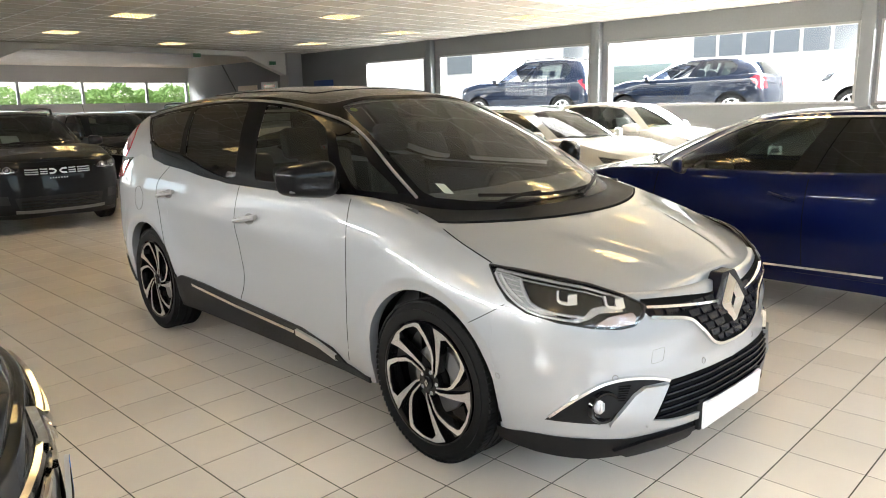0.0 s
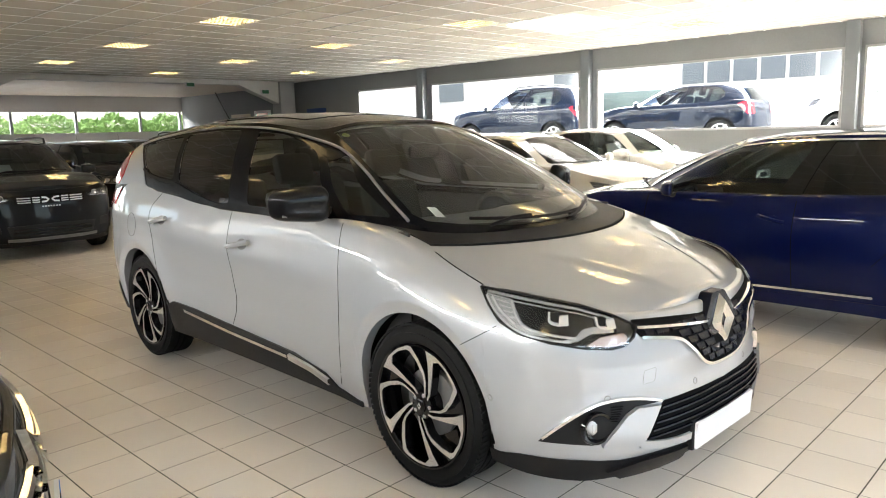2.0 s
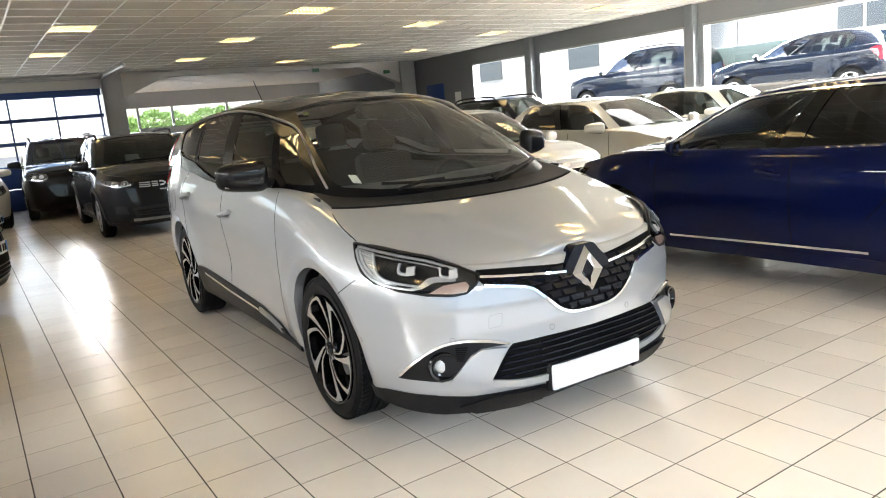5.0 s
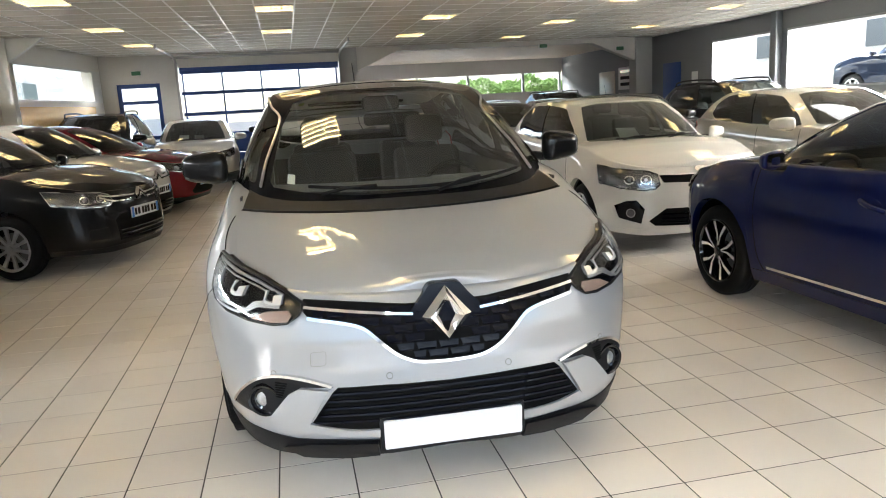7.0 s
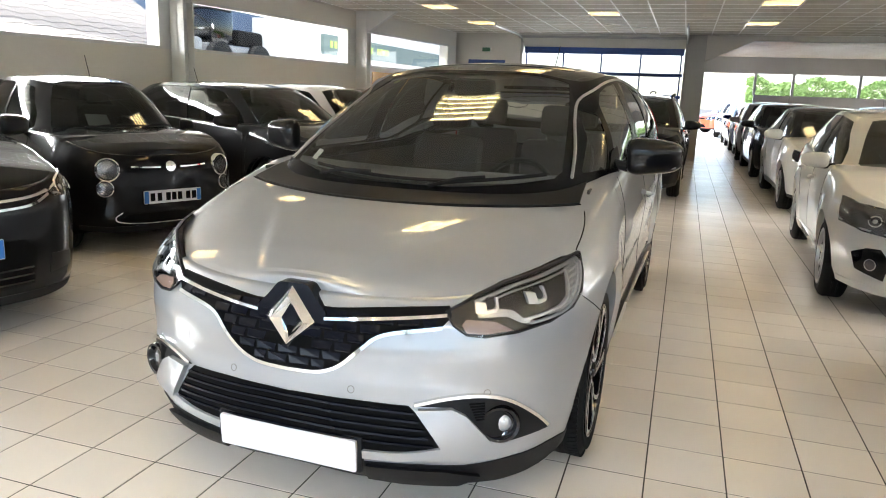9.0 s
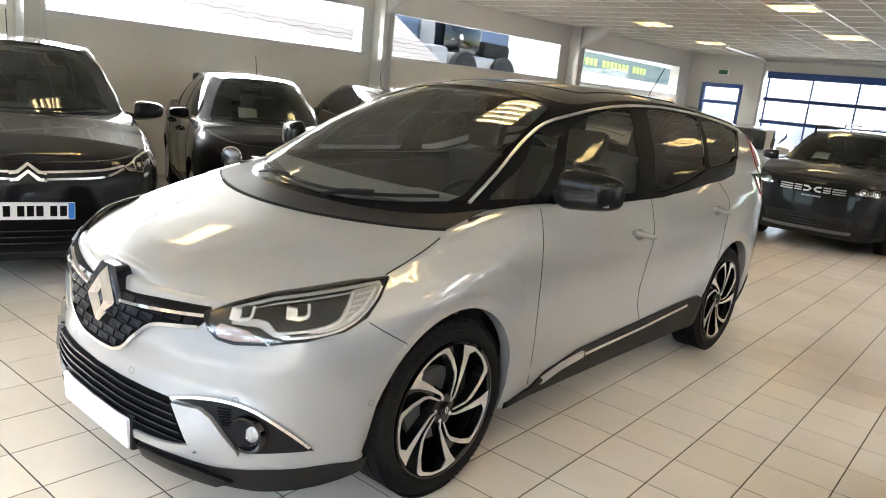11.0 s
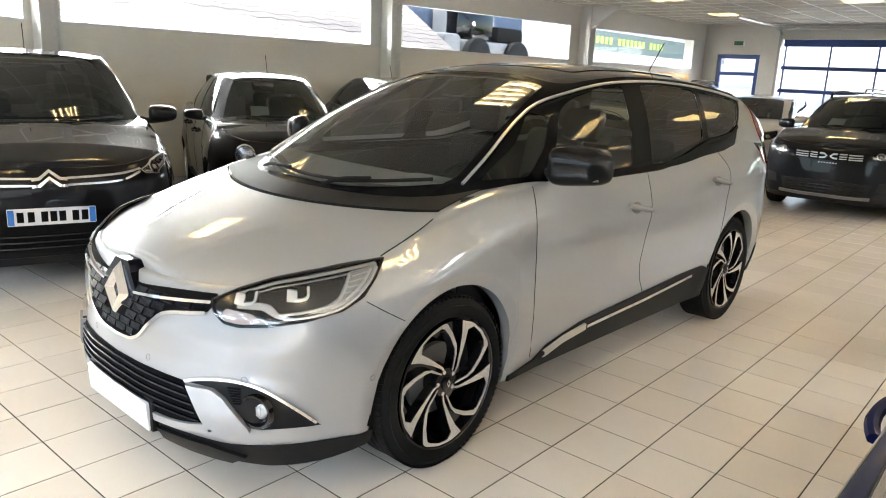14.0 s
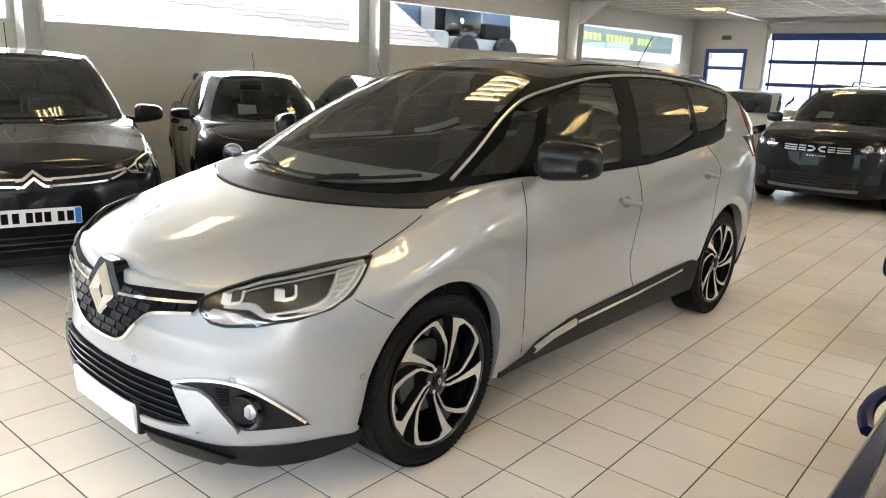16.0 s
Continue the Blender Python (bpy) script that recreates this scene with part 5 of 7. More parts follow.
prof = [(1.46, 2.44), (2.55, 2.93), (8.2, 2.93), (9.5, 2.42), (9.5, CEIL + 0.1), (1.46, CEIL + 0.1)]
a, b = [bm.verts.new((x, BACK, z)) for x, z in prof], [bm.verts.new((x, BACK + 0.3, z)) for x, z in prof]
bm.faces.new(a)
bm.faces.new(b[::-1])
for i in range(len(prof)):
    bm.faces.new((a[i - 1], a[i], b[i], b[i - 1]))
finish("beam", bm, PALEWALL, None, "", False, "structure")
slab("column_2", (9.5, 10.0, BACK - 0.1, BACK + 0.34, -0.12, CEIL), GREYWALL)
# blue door
door = tagged(new("door_1"), "blue framed glass door beside the garage door", kind="structure")
for q in ((-4.62, -4.52, 0, 2.36), (-3.68, -3.58, 0, 2.36), (-4.52, -3.68, 2.26, 2.36), (-4.52, -3.68, 1.86, 1.94), (-4.52, -3.68, 0.0, 0.2), (-4.52, -3.68, 0.95, 1.05)):
    boxed("door_rail", (q[0], q[1], BACK + 0.05, BACK + 0.12, q[2], q[3]), BLUEPAINT, door)
flat_pane([(-4.52, BACK + 0.085, 0.2), (-3.68, BACK + 0.085, 0.2), (-3.68, BACK + 0.085, 2.26), (-4.52, BACK + 0.085, 2.26)], door)
# sectional garage door
gd = tagged(new("garage_door"), "blue sectional garage door with four rows of glazing", "garage door", kind="structure")
xs, zs = [-3.02, -2.04, -1.06, -0.08, 0.90], [1.0, 1.54, 2.07, 2.60]
for z0, z1 in ((0.0, 0.5), (0.51, 1.0)):
    boxed("door_panel", (xs[0] - 0.06, xs[-1] + 0.06, BACK + 0.06, BACK + 0.11, z0, z1), BLUEPAINT, gd, 0.005)
for z in zs:
    boxed("door_rail", (xs[0] - 0.06, xs[-1] + 0.06, BACK + 0.06, BACK + 0.11, z - 0.04, z + 0.045), BLUEPAINT, gd)
for x in xs:
    for z0, z1 in zip(zs, zs[1:]):
        boxed("glazing_bar", (x - 0.018, x + 0.018, BACK + 0.065, BACK + 0.105, z0 + 0.045, z1 - 0.04), BLUEPAINT, gd)
boxed("door_panel", (xs[0] - 0.06, xs[-1] + 0.06, BACK + 0.06, BACK + 0.11, 2.645, 2.95), BLUEPAINT, gd, 0.005)
for x0, x1 in zip(xs, xs[1:]):
    for z0, z1 in zip(zs, zs[1:]):
        flat_pane([(x0 + 0.018, BACK + 0.085, z0 + 0.045), (x1 - 0.018, BACK + 0.085, z0 + 0.045), (x1 - 0.018, BACK + 0.085, z1 - 0.04), (x0 + 0.018, BACK + 0.085, z1 - 0.04)], gd)
for x in (xs[0] - 0.14, xs[-1] + 0.08):
    boxed("guide_rail", (x, x + 0.06, BACK - 0.1, BACK + 0.05, 0, 2.85), STEEL, gd)
    bm = bmesh.new()
    tube(bm, [(x + 0.03, BACK - 0.05, 2.8), (x + 0.03, BACK - 0.2, 2.93), (x + 0.03, BACK - 0.6, 2.97), (x + 0.03, BACK - 3.0, 2.97)], 0.03, 6)
    part("ceiling_rail", bm, STEEL, gd)
    bm = bmesh.new()
    tube(bm, [(x + 0.03, BACK - 2.9, 2.97), (x + 0.03, BACK - 2.9, CEIL)], 0.02, 6)
    part("rail_hanger", bm, STEEL, gd)
boxed("torsion_shaft", (xs[0] - 0.2, xs[-1] + 0.2, BACK - 0.14, BACK - 0.08, 2.93, 2.99), STEEL, gd, 0.01)
# ceiling: one mesh of panels and bars, with the strip of planks beyond the beam
LAMPS = [(-3.52, y) for y in (-5.8, -2.5, 0.8, 4.1, 7.45, 10.75, 13.8)] + [(-0.55, y) for y in (-4.6, -1.3, 2.0, 5.3, 8.6, 11.87)] + [(2.43, y) for y in (-6.2, -2.9, 0.4, 3.7, 7.0, 10.3, 13.6)] + [(5.35, y) for y in (-4.7, -1.4, 1.9, 5.2, 8.5, 11.75, 15.0)] + [(8.2, y) for y in (-6.6, -3.3, 0.0, 3.2, 6.62, 10.05, 13.4)]
HOLE = 0.302


def cut(rect, x, y):
    """What is left of a rectangle when a lamp's square opening is taken out of it."""
    x0, x1, y0, y1 = rect
    a, b, c, d = x - HOLE, x + HOLE, y - HOLE, y + HOLE
    if a >= x1 or b <= x0 or c >= y1 or d <= y0:
        return [rect]
    out = [(x0, a, y0, y1)] if x0 < a else []
    out += [(b, x1, y0, y1)] if b < x1 else []
    lo, hi = max(x0, a), min(x1, b)
    out += [(lo, hi, y0, c)] if y0 < c else []
    return out + ([(lo, hi, d, y1)] if d < y1 else [])


def pieces(rect):
    left = [rect]
    for x, y in LAMPS:
        left = [q for r in left for q in cut(r, x, y)]
    return left


bm = bmesh.new()
cell = 0.597
nx, ny = int((EAST + 8.6) / cell) + 1, int((BACK - SOUTH) / cell) + 1
for i in range(nx):
    for j in range(ny):
        x, y = -8.6 + i * cell, SOUTH + j * cell
        if x + cell < west(y) - 0.2:
            continue
        drop = 0.004 * ((i * 7 + j * 13) % 5) / 5
        for x0, x1, y0, y1 in pieces((x + 0.01, x + cell - 0.01, y + 0.01, y + cell - 0.01)):
            bm.faces.new([bm.verts.new((p, q, CEIL + 0.006 + drop)) for p, q in ((x0, y0), (x0, y1), (x1, y1), (x1, y0))])
bars = len(bm.faces)
for i in range(nx + 1):
    for q in pieces((-8.6 + i * cell - 0.012, -8.6 + i * cell + 0.012, SOUTH, BACK)):
        add_box(bm, *q, CEIL, CEIL + 0.02)
for j in range(ny + 1):
    for q in pieces((-8.6, EAST, SOUTH + j * cell - 0.012, SOUTH + j * cell + 0.012)):
        add_box(bm, *q, CEIL + 0.001, CEIL + 0.019)
add_box(bm, -8.6, EAST + 0.3, SOUTH - 0.3, BACK + 0.1, CEIL + 0.065, CEIL + 0.25)
bm.faces.ensure_lookup_table()
for f in bm.faces[bars:]:
    f.material_index = 1
finish("ceiling", bm, [PANEL, TBAR], None, "suspended ceiling of pale square panels", False, "structure")
bm = bmesh.new()
for k in range(46):
    add_box(bm, 1.0, EAST + 0.2, BACK + 0.32 + k * 0.165, BACK + 0.32 + k * 0.165 + 0.135, 2.99 - 0.006 * (k % 3), 3.05)
planks = len(bm.faces)
add_box(bm, 1.0, EAST + 0.2, BACK + 0.32, FAR, 3.055, 3.15)
bm.faces.ensure_lookup_table()
for f in bm.faces[planks:]:
    f.material_index = 1
finish("ceiling_2", bm, [PLANK, SHADE], None, "plank ceiling of the rear bay", False, "structure")
# lamps: four tubes behind a louvre
def ceiling_lamp():
    lamp = tagged(new("ceiling_lamp"), "square recessed tube lamp with louvre, lit", "ceiling lamp", "ceiling lamps")
    fr = bmesh.new()
    for q in ((-0.30, -0.285, -0.30, 0.30), (0.285, 0.30, -0.30, 0.30), (-0.285, 0.285, -0.30, -0.285), (-0.285, 0.285, 0.285, 0.30)):
        add_box(fr, *q, -0.022, 0.034)
    part("frame", fr, WHITEPAINT, lamp, smooth=False)
    for y in (-0.228, -0.114, 0.0, 0.114, 0.228):
        bm = bmesh.new()
        tube(bm, [(-0.28, y, 0.014), (0.28, y, 0.014)], 0.012, 8)
        part("tube", bm, TUBE, lamp)
    bm = bmesh.new()
    add_box(bm, -0.285, 0.285, -0.285, 0.285, 0.028, 0.032)
    part("reflector", bm, LAMPBACK, lamp, smooth=False)
    for y in (-0.171, -0.057, 0.057, 0.171):
        boxed("louvre_fin", (-0.285, 0.285, y - 0.014, y + 0.014, -0.020, 0.006), FIN, lamp)
    for x in (-0.228, -0.171, -0.114, -0.057, 0.0, 0.057, 0.114, 0.171, 0.228):
        boxed("cross_fin", (x - 0.002, x + 0.002, -0.285, 0.285, -0.016, 0.0), FIN, lamp)
    return lamp


first = ceiling_lamp()
for i, (x, y) in enumerate(LAMPS):
    m = pose(x, y, CEIL + 0.018)
    if i == 0:
        first.matrix_basis = m
    else:
        copy_thing(first, m)
# rooflight
rl = tagged(new("rooflight"), "bright white rooflight panel in the ceiling", "rooflight", kind="structure")
boxed("diffuser", (5.9, 7.4, 3.75, 4.95, CEIL - 0.012, CEIL - 0.004), glow("rooflight_diffuser", (1.0, 0.98, 0.95), 3.0), rl)
# small notices
boxed("fire_notice", (-5.20, -5.06, BACK - 0.016, BACK - 0.003, 1.95, 2.2), REDLENS, None, 0.003, "small red notice on the grey wall")
pn = tagged(new("poster"), "white paper banner with dark bars on the rear wall", "poster")
boxed("sheet", (EAST - 0.012, EAST - 0.003, 18.05, 19.0, 1.60, 2.30), PAPER, pn)
for k in range(3):
    boxed("bar", (EAST - 0.016, EAST - 0.012, 18.2, 18.85, 2.12 - k * 0.2, 2.22 - k * 0.2), REDLENS if k == 0 else SHADE, pn)
boxed("door_3", (EAST - 0.05, EAST - 0.003, 19.25, 20.4, 0, 2.22), PLANK, None, 0.005, "brown flush door in the rear bay", "structure")
# exit signs
for x, y, z in ((6.69, BACK - 0.06, 2.90), (-4.1, BACK - 0.04, 2.62), (9.0, BACK - 0.06, 2.75)):
    s = tagged(new("exit_sign"), "small green emergency exit sign on the wall", "exit sign")
    boxed("case", (x - 0.12, x + 0.12, y - 0.03, y + 0.06, z - 0.06, z + 0.06), WHITEPAINT, s, 0.01)
    boxed("face", (x - 0.11, x + 0.11, y - 0.035, y - 0.03, z - 0.05, z + 0.05), EXITG, s)
skew("wall_board", 12.2, 15.9, 1.1, 1.84, 0.02, YELLOW, 0.024)
# rear bay: far wall with strip window and an open doorway to the yard
slab("wall_far_1", (1.0, 1.6, FAR - 0.001, FAR + 0.2, -0.12, CEIL + 0.1), GREYWALL)
slab("wall_far_2", (3.25, EAST + 0.3, FAR, FAR + 0.2, -0.12, 1.75), GREYWALL)
slab("wall_far_3", (1.6, EAST + 0.3, FAR, FAR + 0.2, 2.45, CEIL + 0.1), GREYWALL)
slab("wall_bay_west", (1.0, 1.3, BACK + 0.34, FAR, -0.12, CEIL + 0.1), GREYWALL)
win = tagged(new("window_11"), "long strip window of the rear bay", kind="structure")
for x in (3.25, 4.42, 6.4, 8.6, 10.1):
    boxed("window_post", (x - 0.04, x + 0.04, FAR - 0.01, FAR + 0.1, 1.75, 2.45), STEEL, win)
for x0, x1 in ((3.29, 4.38), (4.46, 6.36), (6.44, 8.56), (8.64, 10.06)):
    flat_pane([(x0, FAR + 0.05, 1.75), (x1, FAR + 0.05, 1.75), (x1, FAR + 0.05, 2.45), (x0, FAR + 0.05, 2.45)], win)
# floor tiles
def tile_mesh():
    bm = bmesh.new()
    h, c = PITCH / 2 - 0.0029, 0.0010
    add = lambda r, z: [bm.verts.new((sx * r, sy * r, z)) for sx, sy in ((-1, -1), (1, -1), (1, 1), (-1, 1))]
    t, m_, b = add(h - c, 0), add(h, -c), add(h, -0.006)
    bm.faces.new(t)
    for lo, hi in ((m_, t), (b, m_)):
        for k in range(4):
            bm.faces.new((lo[k], lo[(k + 1) % 4], hi[(k + 1) % 4], hi[k]))
    me = bpy.data.meshes.new("tile")
    bm.to_mesh(me)
    bm.free()
    me.materials.append(TILE)
    return me


def lay_tiles():
    one = tile_mesh()
    cells, near = [], []
    for i in range(-29, 36):
        for j in range(-27, 82):
            x, y = OX + (i + 0.5) * PITCH, OY + (j + 0.5) * PITCH
            if x < west(y) + 0.05 or x > EAST - 0.1 or (y > BACK and x < 1.3):
                continue
            (near if -2.5 < x < 2.5 and -3.4 < y < 2.2 and not (-0.8 < x < 0.8 and -0.5 < y) else cells).append((x, y, (i * 37 + j * 61) % 11 * 0.00005))
    near.sort(key=lambda q: math.hypot(q[0], q[1] + 0.8))
    cells += near[290:]
    for x, y, z in near[:290]:
        o = new("tile", one)
        o.location, o.parent = (x, y, z), floor
    src = [v.co.copy() for v in one.vertices]
    fcs = [tuple(p.vertices) for p in one.polygons]
    vs, fs = [], []
    for x, y, z in cells:
        k = len(vs)
        vs += [(v.x + x, v.y + y, v.z + z) for v in src]
        fs += [tuple(q + k for q in f) for f in fcs]
    me = bpy.data.meshes.new("tiles")
    me.from_pydata(vs, [], fs)
    me.materials.append(TILE)
    o = new("tiles", me)
    o.parent = floor
    tagged(o, kind="stuff")
# ---- the other cars ----
def auto(wb=2.55, fo=0.82, ro=0.70, W=0.875, H=1.46, R=0.31, nose=0.74, cowl=0.96, belt=0.96, yb=0.12, yt=1.12, yr=2.75, roofw=0.55, square=0.0, tail=0.98, **more):
    """The tables for one car from its main sizes; square makes nose and tail blunter."""
    k, f = W / 0.93, fo / 0.932
    fx = [(0, -0.932), (0.25, -0.922 - 0.006 * square), (0.48, -0.875 - 0.04 * square), (0.65, -0.79 - 0.08 * square), (0.78, -0.66 - 0.12 * square), (0.86, -0.5 - 0.1 * square), (0.905, -0.3 - 0.06 * square), (0.925, -0.08)]
    e = wb + ro
    rx = [(0.93, wb - 0.1), (0.915, wb + ro * 0.45), (0.86, wb + ro * 0.78), (0.66, wb + ro * 0.95), (0.35, e - 0.008), (0, e)]
    plan = [(x * k, y * f) for x, y in fx] + [(0.922 * k, wb * 0.25), (0.918 * k, wb * 0.5), (0.924 * k, wb * 0.75)] + [(x * k, y) for x, y in rx]
    P = dict(H=H, wb=wb, R=R, rim=R * 0.70, arch=R + 0.055, tw=0.19, turn=0.04, flare=0.016, plan=plan,
             top=[("x", 0, nose), ("x", 0.3 * k, nose), ("x", 0.6 * k, nose + 0.015), ("y", -0.4 * f, nose + (cowl - nose) * 0.45), ("y", 0.0, nose + (cowl - nose) * 0.85), ("y", 0.35, belt), ("y", wb * 0.5, belt + 0.01), ("y", wb, belt + 0.05), ("y", e - 0.3, belt + 0.07), ("r", 0.3, tail), ("r", 0, tail)],
             bottom=[("x", 0, 0.2), ("x", 0.5 * k, 0.19), ("y", -0.38, 0.22), ("y", 0.4, 0.22), ("y", wb - 0.4, 0.22), ("y", wb + 0.4, 0.26), ("r", 0, 0.26)],
             front=[(0.15, 0.09), (0.22, 0.04), (0.30, 0.004), (0.42, 0.0), (0.55, 0.008), (nose - 0.08, 0.03), (nose, 0.06), (nose + 0.12, 0.15)],
             side=[(0.2, 0.07), (0.30, 0.035), (0.42, 0.02), (0.55, 0.006), (0.68, 0.0), (0.8, 0.008), (0.9, 0.02), (1.1, 0.05)],
             rear=[(0.2, 0.08), (0.4, 0.0), (0.7, 0.0), (0.85, 0.04), (1.2, 0.09)],
             roll=[(-0.6, 0.05), (-0.3, 0.06), (0.0, 0.05), (0.4, 0.02), (5, 0.02)],
             hood=[(-fo - 0.05, nose), (-fo + 0.07, nose + 0.045), (-fo * 0.6, nose + (cowl - nose) * 0.55 + 0.02), (-fo * 0.2, nose + (cowl - nose) * 0.9 + 0.02), (yb, cowl + 0.03), (yb + 0.6, cowl + 0.06)], hood_end=0.5,
             cabin=[(0, yb, cowl, 0, yt, H - 0.06), (0.40 * k, yb + 0.07, cowl, 0.30 * k, yt + 0.01, H - 0.062), (0.72 * k, yb + 0.30, belt - 0.02, roofw * k * 0.97, yt + 0.07, H - 0.085), (0.83 * k, yb + 0.6, belt - 0.02, (roofw + 0.07) * k, yt + 0.3, H - 0.06),
                    (0.855 * k, yb + (yr - yb) * 0.55, belt - 0.02, (roofw + 0.08) * k, yt + (yr - yt) * 0.42, H - 0.04), (0.855 * k, yb + (yr - yb) * 0.82, belt, (roofw + 0.07) * k, yt + (yr - yt) * 0.75, H - 0.045),
                    (0.83 * k, yr + 0.12, belt + 0.03, (roofw + 0.02) * k, yr - 0.08, H - 0.09), (0.68 * k, e - 0.12, belt + 0.02, 0.45 * k, yr + 0.04, H - 0.10), (0, e - 0.06, tail - 0.03, 0, yr + 0.09, H - 0.085)],
             roof=[(yt, H - 0.058), (yt + 0.3, H - 0.02), ((yt + yr) / 2, H), (yr - 0.3, H - 0.02), (yr + 0.1, H - 0.083)],
             side_uv=[[(2.42, 0.10), (2.30, 0.35), (2.62, 0.86), (3.2, 0.90), (3.93, 0.91), (3.93, 0.09), (3.2, 0.08)], [(4.07, 0.09), (4.07, 0.91), (4.7, 0.91), (5.2, 0.88), (5.55, 0.62), (5.5, 0.30), (5.25, 0.14), (4.6, 0.09)]],
             ws=[(0.0, 0.05), (0.6, 0.05), (1.2, 0.06), (1.72, 0.08), (1.83, 0.14), (1.81, 0.6), (1.76, 0.92), (1.5, 0.945), (0.8, 0.95), (0.0, 0.95)],
             mirror=(W - 0.045, yb + 0.50, belt + 0.055), dash=yb + 0.12)
    P.update(more)
    return P


def build_car(name, P, body, label, face="plain", group="", wheel="multi", roof_mat=None, glass=None, frame_mat=None, plate="bars", clad=None, detail=True):
    car, sh, cb = build_shell(name, P, body, roof_mat or body, glass or (STOCKGLASS, DARKGLASS), label, group, wheel, frame_mat)
    F, S, wb, nose = sh.sx, sh.sy, P["wb"], P["hood"][0][1]
    k = max(q[0] for q in P["plan"]) / 0.93
    belt = sh.top(S(wb * 0.5))
    sp = P.get("split", 0.52)
    # shut lines, handles, sill
    strips("door_gap", car, sh, [[(S(0.44), belt - 0.02), (S(0.42), 0.7), (S(0.45), 0.4), (S(0.52), 0.26)], [(S(wb * sp), belt - 0.02), (S(wb * (sp - 0.005)), 0.7), (S(wb * sp), 0.26)], [(S(wb * 0.86), belt), (S(wb * 0.86), 0.75), (S(wb * 0.80), 0.55)]], 0.0035, SHADE, 0.0015)
    if detail:
        handles(car, sh, [(S(wb * (sp - 0.06)), belt - 0.15), (S(wb * 0.80), belt - 0.12)][:1 if P.get("one_handle") else 2], P.get("handle_mat", body), 0.09)
    pair("sill", car, sh, [(S(P["arch"] + 0.01), 0.20), (S(wb - P["arch"] - 0.01), 0.20), (S(wb - P["arch"] - 0.01), 0.29), (S(P["arch"] + 0.01), 0.28)], clad or P.get("sill_mat", MATT), 0.008, 0.03, (0.2, 0.05))
    if clad:
        for yc in (0, wb):
            for sg in (1, -1):
                bm = bmesh.new()
                rows = []
                for a in np.linspace(-4, 184, 26):
                    r0, r1 = P["arch"] - 0.002, P["arch"] + 0.055
                    rows.append([sh.at(sg * S(yc - r * math.cos(radians(a))), max(P["R"] + r * math.sin(radians(a)), 0.23), o) for r, o in ((r0, -0.03), (r0, 0.012), (r1, 0.010), (r1, -0.01))])
                vv = [[bm.verts.new(p) for p in q] for q in rows]
                for a, b in zip(vv, vv[1:]):
                    for j in range(3):
                        bm.faces.new((a[j], a[j + 1], b[j + 1], b[j]))
                part("arch_cladding", bm, clad, car)
    # black lower edge
    whole("front_lip", car, sh, [(0, 0.2), (F(0.5 * k), 0.19), (S(-0.40), 0.22), (S(-0.40), 0.265), (F(0.6 * k), 0.25), (0, 0.255)], clad or P.get("lip_mat", MATT), 0.006, 0.03, (0.08, 0.05))
    # headlamps
    if face == "round":
        for sg in (1, -1):
            for x, z, r in ((0.605 * k, nose - 0.10, 0.098), (0.63 * k, nose - 0.255, 0.068)):
                s = sg * F(x)
                c = sh.at(s, z)
                n = (sh.at(s, z, 0.01) - c).normalized()
                n = (n + Vector((0, -0.45, 0.10))).normalized()
                c = c + n * 0.006
                m = Matrix.Translation(c) @ n.to_track_quat("Z", "Y").to_matrix().to_4x4()
                prof = [[(0.001, 0.006), (0.5, 0.004), (0.82, 0.0)], [(0.80, 0.004), (0.9, 0.016), (1.0, 0.012), (1.06, -0.02)], [(0.001, 0.028), (0.4, 0.026), (0.75, 0.016), (0.9, 0.006)]]
                base = None
                for nm, pr, mt in (("headlamp", prof[0], LAMPBOWL), ("lamp_rim", prof[1], CHROME), ("lamp_cover", prof[2], CLEAR)):
                    bm = bmesh.new()
                    rg = [[bm.verts.new(m @ Vector((q * r * math.cos(a), q * r * math.sin(a), h))) for a in np.linspace(0, 2 * math.pi, 28, endpoint=False)] for q, h in pr]
                    for a, b in zip(rg, rg[1:]):
                        for j in range(28):
                            bm.faces.new((a[j], a[(j + 1) % 28], b[(j + 1) % 28], b[j]))
                    o = part(nm, bm, mt, base or car, core=(0, 1, 0.6))
                    base = base or o
    else:
        lo, hi = P.get("lamp", (nose - 0.13, nose + 0.01))
        hx = P.get("lamp_x", 0.46) * k
        hy = P.get("lamp_y", -0.38)
        hl = [(F(hx), lo + 0.05), (F(hx + 0.04), lo + 0.012), (F(hx + 0.14), lo), (F(0.74 * k), lo + 0.02), (S(hy * 1.25), lo + 0.06), (S(hy), hi + 0.055), (S(hy * 1.3), hi + 0.045), (F(0.72 * k), hi + 0.018), (F(hx + 0.1), hi), (F(hx + 0.02), hi - 0.03)]
        base = pair("headlamp", car, sh, hl, LAMPBOWL, 0.003, 0.015, (0.06, 0.05), "clear headlamp")
